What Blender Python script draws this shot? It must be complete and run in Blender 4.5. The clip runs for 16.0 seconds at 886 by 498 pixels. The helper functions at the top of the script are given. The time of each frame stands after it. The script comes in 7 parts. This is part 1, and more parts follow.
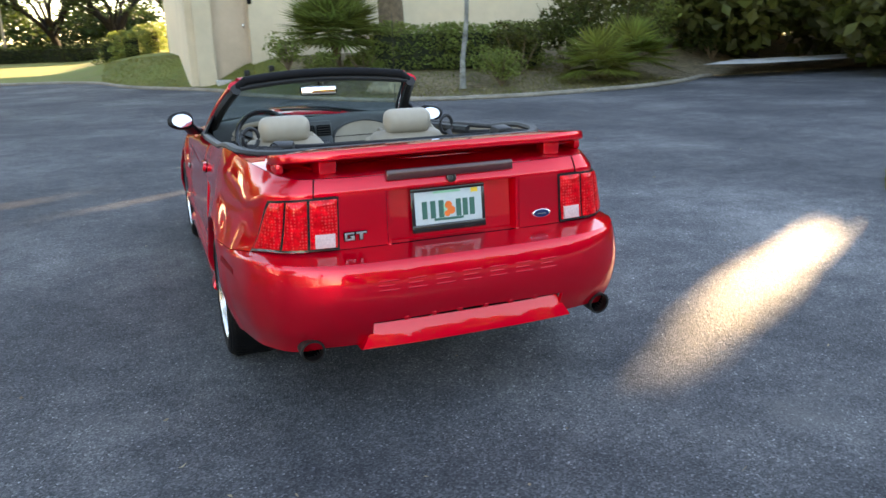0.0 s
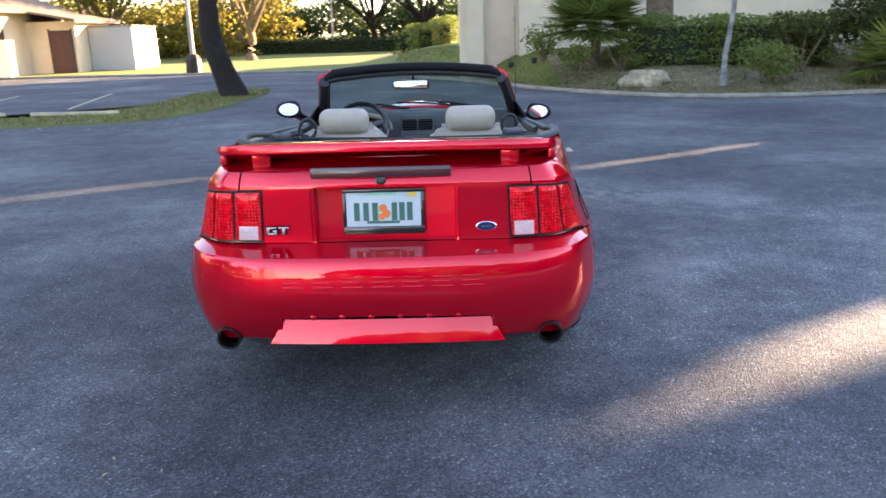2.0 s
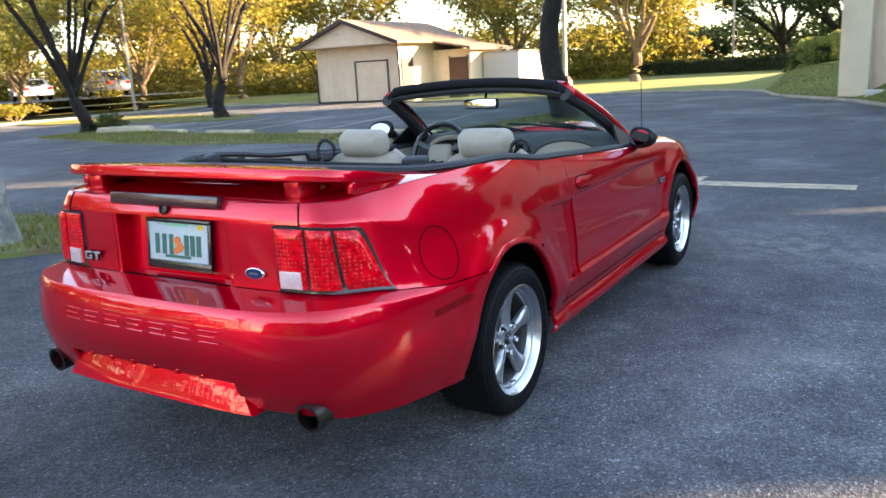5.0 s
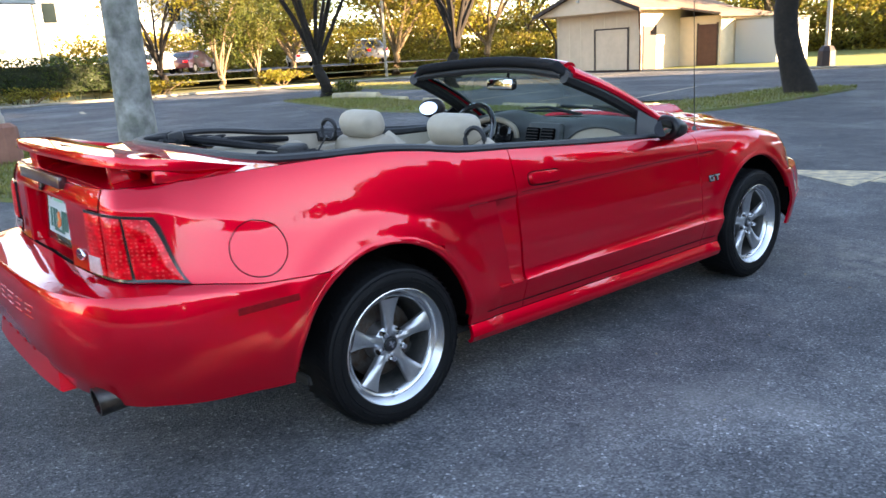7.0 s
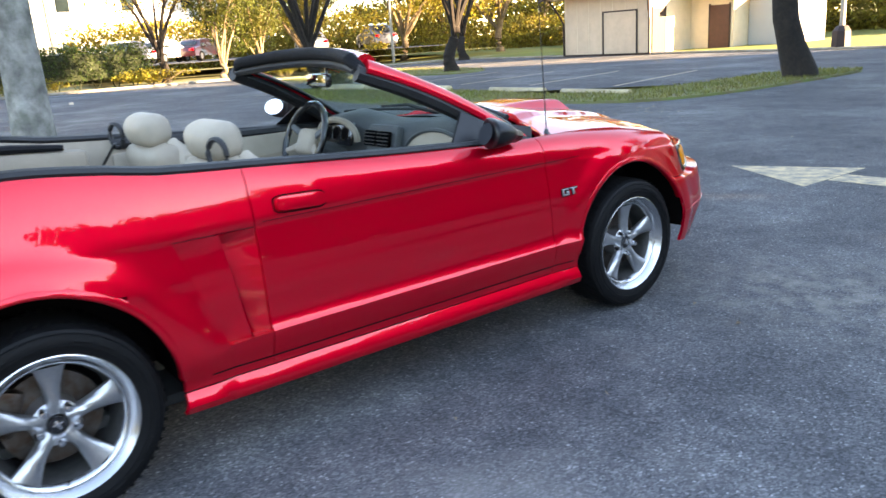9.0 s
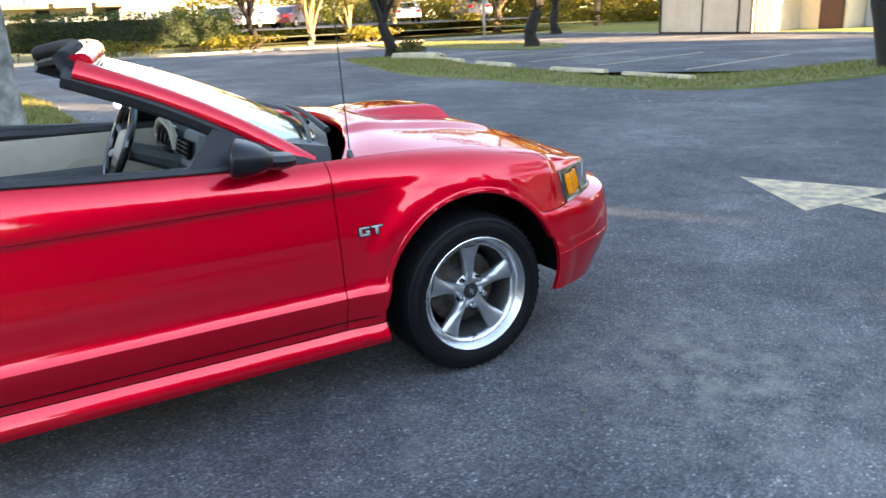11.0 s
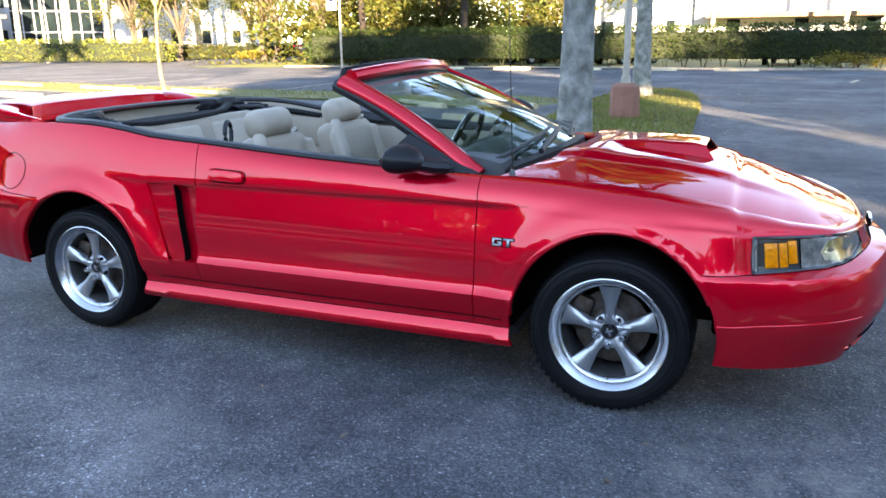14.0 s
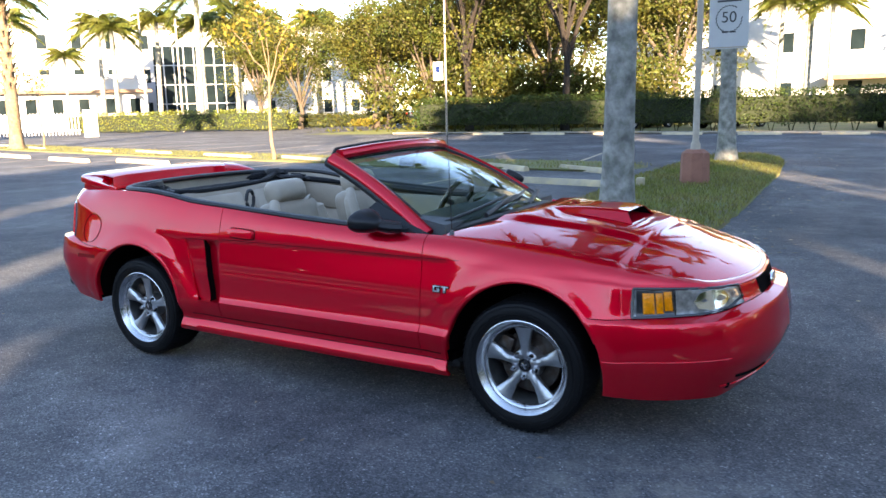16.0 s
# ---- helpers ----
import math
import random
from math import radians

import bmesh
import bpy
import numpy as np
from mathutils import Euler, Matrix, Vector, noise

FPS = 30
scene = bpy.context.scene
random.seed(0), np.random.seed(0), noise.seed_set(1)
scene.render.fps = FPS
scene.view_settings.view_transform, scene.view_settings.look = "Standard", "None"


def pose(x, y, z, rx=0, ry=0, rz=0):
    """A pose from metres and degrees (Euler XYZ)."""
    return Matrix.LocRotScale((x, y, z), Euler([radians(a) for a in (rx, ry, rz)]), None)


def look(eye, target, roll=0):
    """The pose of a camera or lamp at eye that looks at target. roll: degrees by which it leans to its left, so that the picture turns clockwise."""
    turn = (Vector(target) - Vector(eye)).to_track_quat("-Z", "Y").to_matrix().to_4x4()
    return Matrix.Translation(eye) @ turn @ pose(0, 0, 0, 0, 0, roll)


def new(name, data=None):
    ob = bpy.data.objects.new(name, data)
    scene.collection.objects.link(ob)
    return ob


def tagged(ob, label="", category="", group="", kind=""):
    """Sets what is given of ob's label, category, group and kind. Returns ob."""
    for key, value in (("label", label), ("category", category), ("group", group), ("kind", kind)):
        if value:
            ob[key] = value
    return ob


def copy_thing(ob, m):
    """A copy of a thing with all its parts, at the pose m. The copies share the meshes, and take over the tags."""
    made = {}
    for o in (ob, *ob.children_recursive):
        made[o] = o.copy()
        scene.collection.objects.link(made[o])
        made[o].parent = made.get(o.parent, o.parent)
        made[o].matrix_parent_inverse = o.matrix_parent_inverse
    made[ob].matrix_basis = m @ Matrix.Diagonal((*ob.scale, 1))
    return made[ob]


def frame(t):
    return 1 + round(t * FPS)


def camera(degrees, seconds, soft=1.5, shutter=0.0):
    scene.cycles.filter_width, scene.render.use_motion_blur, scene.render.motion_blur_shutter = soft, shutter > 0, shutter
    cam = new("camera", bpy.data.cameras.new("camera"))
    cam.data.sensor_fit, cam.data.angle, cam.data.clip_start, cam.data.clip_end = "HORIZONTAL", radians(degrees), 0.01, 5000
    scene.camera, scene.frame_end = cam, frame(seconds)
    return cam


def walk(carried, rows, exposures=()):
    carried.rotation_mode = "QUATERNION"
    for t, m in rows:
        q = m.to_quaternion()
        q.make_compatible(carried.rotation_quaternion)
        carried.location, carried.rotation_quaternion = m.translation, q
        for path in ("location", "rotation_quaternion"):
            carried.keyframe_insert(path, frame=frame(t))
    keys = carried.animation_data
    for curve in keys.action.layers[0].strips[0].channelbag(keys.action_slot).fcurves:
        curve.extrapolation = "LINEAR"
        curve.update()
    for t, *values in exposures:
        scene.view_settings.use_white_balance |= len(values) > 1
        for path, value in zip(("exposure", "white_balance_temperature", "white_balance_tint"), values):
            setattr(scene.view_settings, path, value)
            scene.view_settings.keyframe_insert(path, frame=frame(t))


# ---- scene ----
cam = camera(59.9, 16.0, shutter=0.4)
PATH = [
    (0, (-1.143, -5.033, 1.535), (-0.457, -3.235, 0.99), -1.6),
    (0.5, (-0.819, -5.168, 1.547), (-0.31, -3.304, 1.031), -1.9),
    (1, (-0.453, -5.205, 1.537), (-0.145, -3.295, 1.027), -2.5),
    (1.5, (-0.067, -5.205, 1.538), (0.017, -3.281, 0.998), -2.6),
    (2, (0.294, -5.12, 1.513), (0.247, -3.196, 0.969), -1.6),
    (2.5, (0.621, -5.012, 1.51), (0.379, -3.093, 0.998), -1.3),
    (3, (0.971, -4.882, 1.506), (0.566, -2.992, 0.993), -2.1),
    (3.5, (1.332, -4.692, 1.494), (0.79, -2.826, 1.023), -2.2),
    (4, (1.724, -4.495, 1.454), (0.975, -2.697, 0.999), -2.0),
    (4.2, (1.833, -4.384, 1.442), (1.024, -2.615, 0.978), -1.9),
    (6.3, (2.767, -3.201, 1.294), (1.413, -1.797, 0.852), -3.9),
    (6.5, (2.897, -3.102, 1.354), (1.491, -1.758, 0.886), -3.3),
    (7, (3.057, -2.837, 1.358), (1.56, -1.606, 0.864), -3.0),
    (7.5, (3.085, -2.544, 1.346), (1.569, -1.35, 0.822), -3.7),
    (8, (3.175, -2.242, 1.356), (1.661, -1.063, 0.793), -2.8),
    (8.5, (3.184, -1.939, 1.338), (1.648, -0.778, 0.796), -2.4),
    (9, (3.155, -1.616, 1.324), (1.624, -0.442, 0.797), -3.7),
    (9.5, (3.175, -1.274, 1.328), (1.641, -0.126, 0.753), -3.3),
    (10, (3.145, -0.921, 1.294), (1.58, 0.178, 0.71), -3.3),
    (10.2, (3.154, -0.793, 1.306), (1.58, 0.295, 0.722), -3.3),
    (12.3, (3.4, 0.774, 1.375), (1.521, 1.101, 0.773), -1.6),
    (12.5, (3.414, 0.903, 1.364), (1.516, 1.088, 0.76), -1.9),
    (13, (3.447, 1.207, 1.362), (1.541, 1.03, 0.784), -1.3),
    (13.5, (3.528, 1.505, 1.384), (1.684, 0.954, 0.839), -0.4),
    (14, (3.655, 1.719, 1.407), (1.861, 1.007, 0.883), -0.5),
    (14.5, (3.812, 1.906, 1.455), (2.033, 1.106, 1.016), -1.3),
    (15, (3.877, 2.194, 1.468), (2.15, 1.262, 1.08), -0.8),
    (15.5, (3.937, 2.44, 1.486), (2.224, 1.478, 1.114), -1.3),
    (16, (3.961, 2.686, 1.499), (2.261, 1.696, 1.137), -1.3),
]
walk(cam, [(t, look(eye, target, roll)) for t, eye, target, roll in PATH],
     exposures=[(0, 3.98, 9800, 17), (1.6, 3.97, 8200, 25), (3, 3.95, 8150, 24), (4, 3.9, 8300, 18), (7, 3.95, 8700, 18), (9.5, 4.3, 9200, 18), (12.5, 4.15, 9000, 18), (14, 4.0, 7800, 18), (16, 3.55, 7500, 18)])

# ---- light ----
SUN_EL, SUN_AZ = radians(12.0), radians(60.0)      # azimuth from +y towards +x
SUN_DIR = Vector((math.sin(SUN_AZ) * math.cos(SUN_EL), math.cos(SUN_AZ) * math.cos(SUN_EL), math.sin(SUN_EL)))
world = bpy.data.worlds.new("world")
scene.world = world
world.use_nodes = True
_wn = world.node_tree.nodes
_sky = _wn.new("ShaderNodeTexSky")
_sky.sky_type = 'NISHITA'
_sky.sun_disc = False
_sky.sun_elevation = SUN_EL
_sky.sun_rotation = SUN_AZ
_sky.altitude = 5.0
_sky.air_density, _sky.dust_density, _sky.ozone_density = 0.85, 0.1, 2.0
_bg = _wn["Background"]
_bg.inputs["Strength"].default_value = 0.095
world.node_tree.links.new(_sky.outputs[0], _bg.inputs[0])
sun_data = bpy.data.lights.new("sun", 'SUN')
sun_data.energy = 4.2
sun_data.angle = radians(0.6)
sun_data.color = (1.0, 0.84, 0.62)
sun = new("sun", sun_data)
sun.matrix_world = look((0, 0, 0), tuple(-SUN_DIR))

# ---- materials ----
def mat(name, base, rough=0.6, metal=0.0, noise_scale=0.0, noise_amt=0.0, bump=0.0, bump_scale=60.0,
        base2=None, coat=0.0, coat_rough=0.03, spec=0.5, stain=0.0, stain_scale=1.0, trans=0.0, ior=1.45,
        emit=None, emit_strength=0.0, sheen=0.0, island=0.0):
    """Principled material with grain at noise_scale, larger stains, and a fine relief."""
    m = bpy.data.materials.new(name)
    m.use_nodes = True
    nt = m.node_tree
    b = nt.nodes["Principled BSDF"]
    b.inputs["Base Color"].default_value = (*base, 1)
    b.inputs["Roughness"].default_value = rough
    b.inputs["Metallic"].default_value = metal
    b.inputs["Specular IOR Level"].default_value = spec
    b.inputs["Coat Weight"].default_value = coat
    b.inputs["Coat Roughness"].default_value = coat_rough
    b.inputs["Transmission Weight"].default_value = trans
    b.inputs["IOR"].default_value = ior
    b.inputs["Sheen Weight"].default_value = sheen
    if emit:
        b.inputs["Emission Color"].default_value = (*emit, 1)
        b.inputs["Emission Strength"].default_value = emit_strength
    tc = nt.nodes.new("ShaderNodeTexCoord")
    col = None
    if noise_amt > 0:
        n = nt.nodes.new("ShaderNodeTexNoise")
        n.inputs["Scale"].default_value = noise_scale
        n.inputs["Detail"].default_value = 6
        n.inputs["Roughness"].default_value = 0.65
        nt.links.new(tc.outputs["Object"], n.inputs["Vector"])
        mx = nt.nodes.new("ShaderNodeMix")
        mx.data_type = 'RGBA'
        c2 = base2 or tuple(c * (1 - noise_amt) for c in base)
        mx.inputs[6].default_value = (*base, 1)
        mx.inputs[7].default_value = (*c2, 1)
        ramp = nt.nodes.new("ShaderNodeMapRange")
        ramp.inputs[1].default_value, ramp.inputs[2].default_value = 0.35, 0.65
        nt.links.new(n.outputs["Fac"], ramp.inputs[0])
        nt.links.new(ramp.outputs[0], mx.inputs[0])
        col = mx.outputs[2]
    if stain > 0:
        n2 = nt.nodes.new("ShaderNodeTexNoise")
        n2.inputs["Scale"].default_value = stain_scale
        n2.inputs["Detail"].default_value = 5
        nt.links.new(tc.outputs["Object"], n2.inputs["Vector"])
        hs = nt.nodes.new("ShaderNodeHueSaturation")
        mr = nt.nodes.new("ShaderNodeMapRange")
        mr.inputs[1].default_value, mr.inputs[2].default_value = 0.3, 0.7
        mr.inputs[3].default_value, mr.inputs[4].default_value = 1 - stain, 1 + stain
        nt.links.new(n2.outputs["Fac"], mr.inputs[0])
        nt.links.new(mr.outputs[0], hs.inputs["Value"])
        if col:
            nt.links.new(col, hs.inputs["Color"])
        else:
            hs.inputs["Color"].default_value = (*base, 1)
        col = hs.outputs[0]
    if island > 0:
        g = nt.nodes.new("ShaderNodeNewGeometry")
        hs2 = nt.nodes.new("ShaderNodeHueSaturation")
        mr2 = nt.nodes.new("ShaderNodeMapRange")
        mr2.inputs[3].default_value, mr2.inputs[4].default_value = 1 - island, 1 + island
        nt.links.new(g.outputs["Random Per Island"], mr2.inputs[0])
        nt.links.new(mr2.outputs[0], hs2.inputs["Value"])
        mr3 = nt.nodes.new("ShaderNodeMapRange")
        mr3.inputs[3].default_value, mr3.inputs[4].default_value = 0.475, 0.515
        nt.links.new(g.outputs["Random Per Island"], mr3.inputs[0])
        nt.links.new(mr3.outputs[0], hs2.inputs["Hue"])
        if col:
            nt.links.new(col, hs2.inputs["Color"])
        else:
            hs2.inputs["Color"].default_value = (*base, 1)
        col = hs2.outputs[0]
    if col:
        nt.links.new(col, b.inputs["Base Color"])
    if bump > 0:
        nb = nt.nodes.new("ShaderNodeTexNoise")
        nb.inputs["Scale"].default_value = bump_scale
        nb.inputs["Detail"].default_value = 4
        nt.links.new(tc.outputs["Object"], nb.inputs["Vector"])
        bp = nt.nodes.new("ShaderNodeBump")
        bp.inputs["Strength"].default_value = min(1.0, bump)
        bp.inputs["Distance"].default_value = 0.01
        nt.links.new(nb.outputs["Fac"], bp.inputs["Height"])
        nt.links.new(bp.outputs[0], b.inputs["Normal"])
    return m


def leaf_mat(name, base, base2):
    """Thin leaves: diffuse with light passing through."""
    m = mat(name, base, rough=0.5, noise_scale=0.6, noise_amt=0.5, base2=base2, island=0.45, spec=0.3)
    nt = m.node_tree
    b = nt.nodes["Principled BSDF"]
    out = nt.nodes["Material Output"]
    tr = nt.nodes.new("ShaderNodeBsdfTranslucent")
    link = b.inputs["Base Color"].links[0].from_socket
    nt.links.new(link, tr.inputs["Color"])
    ms = nt.nodes.new("ShaderNodeMixShader")
    ms.inputs[0].default_value = 0.48
    nt.links.new(b.outputs[0], ms.inputs[1])
    nt.links.new(tr.outputs[0], ms.inputs[2])
    nt.links.new(ms.outputs[0], out.inputs[0])
    return m


def asphalt_mat():
    m = bpy.data.materials.new("asphalt")
    m.use_nodes = True
    nt = m.node_tree
    b = nt.nodes["Principled BSDF"]
    tc = nt.nodes.new("ShaderNodeTexCoord")

    def noise_node(scale, detail=4, rough=0.6):
        n = nt.nodes.new("ShaderNodeTexNoise")
        n.inputs["Scale"].default_value, n.inputs["Detail"].default_value = scale, detail
        n.inputs["Roughness"].default_value = rough
        nt.links.new(tc.outputs["Object"], n.inputs["Vector"])
        return n.outputs["Fac"]

    def ramp(fac, stops):
        r = nt.nodes.new("ShaderNodeValToRGB")
        e = r.color_ramp.elements
        e[0].position, e[0].color = stops[0][0], (*stops[0][1], 1)
        e[1].position, e[1].color = stops[-1][0], (*stops[-1][1], 1)
        for p_, c_ in stops[1:-1]:
            k = e.new(p_)
            k.color = (*c_, 1)
        nt.links.new(fac, r.inputs[0])
        return r.outputs[0]

    def mix(fac, a, c, mode='MIX'):
        x = nt.nodes.new("ShaderNodeMix")
        x.data_type, x.blend_type = 'RGBA', mode
        for s_, v in ((0, fac), (6, a), (7, c)):
            if isinstance(v, (int, float)):
                x.inputs[s_].default_value = v
            elif isinstance(v, tuple):
                x.inputs[s_].default_value = (*v, 1)
            else:
                nt.links.new(v, x.inputs[s_])
        return x.outputs[2]

    vor = nt.nodes.new("ShaderNodeTexVoronoi")
    vor.inputs["Scale"].default_value = 130.0
    nt.links.new(tc.outputs["Object"], vor.inputs["Vector"])
    stones = ramp(vor.outputs["Color"], [(0.0, (0.034, 0.035, 0.037)), (0.55, (0.077, 0.078, 0.081)), (0.86, (0.132, 0.133, 0.136)), (1.0, (0.33, 0.33, 0.33))])
    big = ramp(noise_node(0.42, 7, 0.62), [(0.32, (0.56, 0.585, 0.63)), (0.5, (0.93, 0.94, 0.965)), (0.70, (1.75, 1.74, 1.72))])
    mid = ramp(noise_node(4.5, 8, 0.72), [(0.3, (0.70, 0.71, 0.74)), (0.7, (1.36, 1.35, 1.33))])
    c = mix(1.0, stones, big, 'MULTIPLY')
    c = mix(1.0, c, mid, 'MULTIPLY')
    # pale dusty worn patches
    dust = ramp(noise_node(0.9, 7, 0.7), [(0.55, (0, 0, 0)), (0.72, (0.55, 0.55, 0.55))])
    c = mix(dust, c, (0.15, 0.145, 0.14))
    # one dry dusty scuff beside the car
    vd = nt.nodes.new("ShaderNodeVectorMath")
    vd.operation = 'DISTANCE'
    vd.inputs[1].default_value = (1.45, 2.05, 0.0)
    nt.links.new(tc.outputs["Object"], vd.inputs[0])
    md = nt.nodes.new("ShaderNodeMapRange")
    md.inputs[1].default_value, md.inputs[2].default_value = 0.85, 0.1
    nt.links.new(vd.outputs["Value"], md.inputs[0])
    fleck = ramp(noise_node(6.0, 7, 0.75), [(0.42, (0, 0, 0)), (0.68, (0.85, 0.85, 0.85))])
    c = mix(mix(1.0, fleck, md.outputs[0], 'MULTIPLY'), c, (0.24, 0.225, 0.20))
    # passenger side lightened: pale dust plus extra skylight painted into the asphalt colour
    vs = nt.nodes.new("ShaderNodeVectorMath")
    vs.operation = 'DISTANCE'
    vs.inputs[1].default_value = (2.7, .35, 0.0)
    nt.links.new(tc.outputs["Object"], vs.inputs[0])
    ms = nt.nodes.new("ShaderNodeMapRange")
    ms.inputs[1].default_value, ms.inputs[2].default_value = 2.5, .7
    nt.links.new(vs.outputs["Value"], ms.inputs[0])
    side_lift = ramp(noise_node(0.8, 8, 0.7), [(0.25, (1.08, 1.08, 1.08)), (0.72, (1.65, 1.64, 1.61))])
    c = mix(ms.outputs[0], c, mix(1.0, c, side_lift, 'MULTIPLY'))
    nt.links.new(c, b.inputs["Base Color"])
    rr = nt.nodes.new("ShaderNodeMapRange")
    rr.inputs[3].default_value, rr.inputs[4].default_value = 0.68, 0.92
    nt.links.new(noise_node(2.0, 5), rr.inputs[0])
    nt.links.new(rr.outputs[0], b.inputs["Roughness"])
    b.inputs["Specular IOR Level"].default_value = 0.18
    bp = nt.nodes.new("ShaderNodeBump")
    bp.inputs["Strength"].default_value, bp.inputs["Distance"].default_value = 0.9, 0.004
    nt.links.new(vor.outputs["Distance"], bp.inputs["Height"])
    bp2 = nt.nodes.new("ShaderNodeBump")
    bp2.inputs["Strength"].default_value, bp2.inputs["Distance"].default_value = 0.5, 0.01
    nt.links.new(noise_node(25.0, 4), bp2.inputs["Height"])
    nt.links.new(bp.outputs[0], bp2.inputs["Normal"])
    nt.links.new(bp2.outputs[0], b.inputs["Normal"])
    return m


PAINT = mat("red_car_paint", (0.72, 0.0022, 0.0185), rough=0.36, metal=0.62, spec=0.0, noise_scale=900, noise_amt=0.15, coat=1.0, coat_rough=0.02)
PAINT.node_tree.nodes["Principled BSDF"].inputs["Specular Tint"].default_value = (0.34, 0.010, 0.022, 1)
PAINT.node_tree.nodes["Principled BSDF"].inputs["Coat IOR"].default_value = 1.5
BLACK_TRIM = mat("black_rubber_trim", (0.016, 0.016, 0.018), rough=0.55, bump=0.15, bump_scale=300, noise_scale=40, noise_amt=0.3)
GAP_BLACK = mat("dark_gap", (0.005, 0.004, 0.004), rough=1.0, spec=0.02)
GLOSS_BLACK = mat("glossy_black_plastic", (0.012, 0.012, 0.014), rough=0.22, noise_scale=30, noise_amt=0.2, coat=0.4)
CANVAS = mat("black_canvas", (0.008, 0.008, 0.010), rough=0.8, bump=0.4, bump_scale=400, noise_scale=8, noise_amt=0.35, spec=0.25)
TYRE = mat("tyre_rubber", (0.0055, 0.0055, 0.006), rough=0.6, spec=0.2, bump=0.2, bump_scale=120, noise_scale=14, noise_amt=0.35)
ALLOY = mat("painted_grey_alloy", (0.47, 0.475, 0.485), rough=0.33, metal=0.9, noise_scale=60, noise_amt=0.12)
ALLOY_LIP = mat("machined_alloy_lip", (0.62, 0.625, 0.64), rough=0.27, metal=1.0, noise_scale=140, noise_amt=0.1)
# inner barrel alloy, its colour darkened for the shade behind the spokes
BARREL = mat("shade_grey_barrel", (0.09, 0.088, 0.085), rough=0.5, metal=0.6, noise_scale=20, noise_amt=0.4)
STEEL = mat("brake_steel", (0.11, 0.10, 0.095), rough=0.5, metal=0.8, noise_scale=30, noise_amt=0.4, base2=(0.07, 0.04, 0.025))
BADGE = mat("satin_badge_metal", (0.40, 0.40, 0.41), rough=0.32, metal=0.8, noise_scale=80, noise_amt=0.15)
CHROME = mat("chrome", (0.78, 0.78, 0.80), rough=0.12, metal=1.0)
DARK_STEEL = mat("sooty_exhaust_steel", (0.08, 0.075, 0.07), rough=0.4, metal=0.9, noise_scale=25, noise_amt=0.5)
LEATHER = mat("grey_tan_leather", (0.32, 0.262, 0.20), rough=0.55, bump=0.2, bump_scale=220, noise_scale=5, noise_amt=0.18, stain=0.08, stain_scale=3)
LEATHER_L = mat("light_parchment_leather", (0.385, 0.325, 0.255), rough=0.55, bump=0.2, bump_scale=220, noise_scale=5, noise_amt=0.15)
DASH = mat("charcoal_dash_plastic", (0.068, 0.076, 0.080), rough=0.6, bump=0.25, bump_scale=350, noise_scale=6, noise_amt=0.2)
CARPET = mat("charcoal_carpet", (0.03, 0.03, 0.03), rough=0.95, bump=0.5, bump_scale=250)
MIRROR_SHELL = mat("satin_black_plastic", (0.009, 0.009, 0.011), rough=0.38, spec=0.35, noise_scale=40, noise_amt=0.3)
GLASS = mat("windscreen_glass", (0.72, 0.86, 0.82), rough=0.01, trans=1.0, ior=1.45)
TINT = mat("dark_tinted_glass", (0.02, 0.025, 0.03), rough=0.04, coat=0.6, noise_scale=4, noise_amt=0.2)
MIRROR = mat("mirror_glass", (0.9, 0.9, 0.9), rough=0.01, metal=1.0)
TAIL_RED = mat("red_lamp_plastic", (1.0, 0.004, 0.016), rough=0.4, metal=0.3, spec=0.0, coat=0.55, coat_rough=0.03, noise_scale=34, noise_amt=0.7, base2=(0.50, 0.001, 0.004), bump=0.35, bump_scale=70)
_nt = TAIL_RED.node_tree
_vo = _nt.nodes.new("ShaderNodeTexVoronoi")
_vo.inputs["Scale"].default_value, _vo.inputs["Randomness"].default_value = 78.0, 0.3
_nt.links.new([n for n in _nt.nodes if n.type == 'TEX_COORD'][0].outputs["Object"], _vo.inputs["Vector"])
_vr = _nt.nodes.new("ShaderNodeMapRange")
_vr.inputs[1].default_value, _vr.inputs[2].default_value, _vr.inputs[3].default_value, _vr.inputs[4].default_value = 0.18, 0.40, 0.42, 0.0
_nt.links.new(_vo.outputs["Distance"], _vr.inputs[0])
_vm = _nt.nodes.new("ShaderNodeMix")
_vm.data_type = 'RGBA'
_vm.inputs[7].default_value = (1.0, 0.13, 0.12, 1)
_nt.links.new(_vr.outputs[0], _vm.inputs[0])
_pb = _nt.nodes["Principled BSDF"]
_nt.links.new(_pb.inputs["Base Color"].links[0].from_socket, _vm.inputs[6])
_nt.links.new(_vm.outputs[2], _pb.inputs["Base Color"])
TAIL_CLEAR = mat("clear_reverse_lens", (0.70, 0.50, 0.50), rough=0.18, coat=1.0, noise_scale=120, noise_amt=0.25, bump=0.3, bump_scale=140)
AMBER = mat("amber_lens", (0.95, 0.27, 0.0), rough=0.3, spec=0.15, coat=0.35, noise_scale=90, noise_amt=0.35, bump=0.3, bump_scale=120)
LAMP_CLEAR = mat("hazed_headlamp_lens", (0.26, 0.255, 0.24), rough=0.22, metal=0.35, coat=0.9, noise_scale=22, noise_amt=0.5, base2=(0.07, 0.07, 0.07))
PLATE_W = mat("plate_white", (0.46, 0.56, 0.57), rough=0.4, noise_scale=30, noise_amt=0.08)
PLATE_INK = mat("plate_green_ink", (0.02, 0.12, 0.09), rough=0.5)
PLATE_ORANGE = mat("plate_orange_ink", (0.80, 0.16, 0.03), rough=0.5)
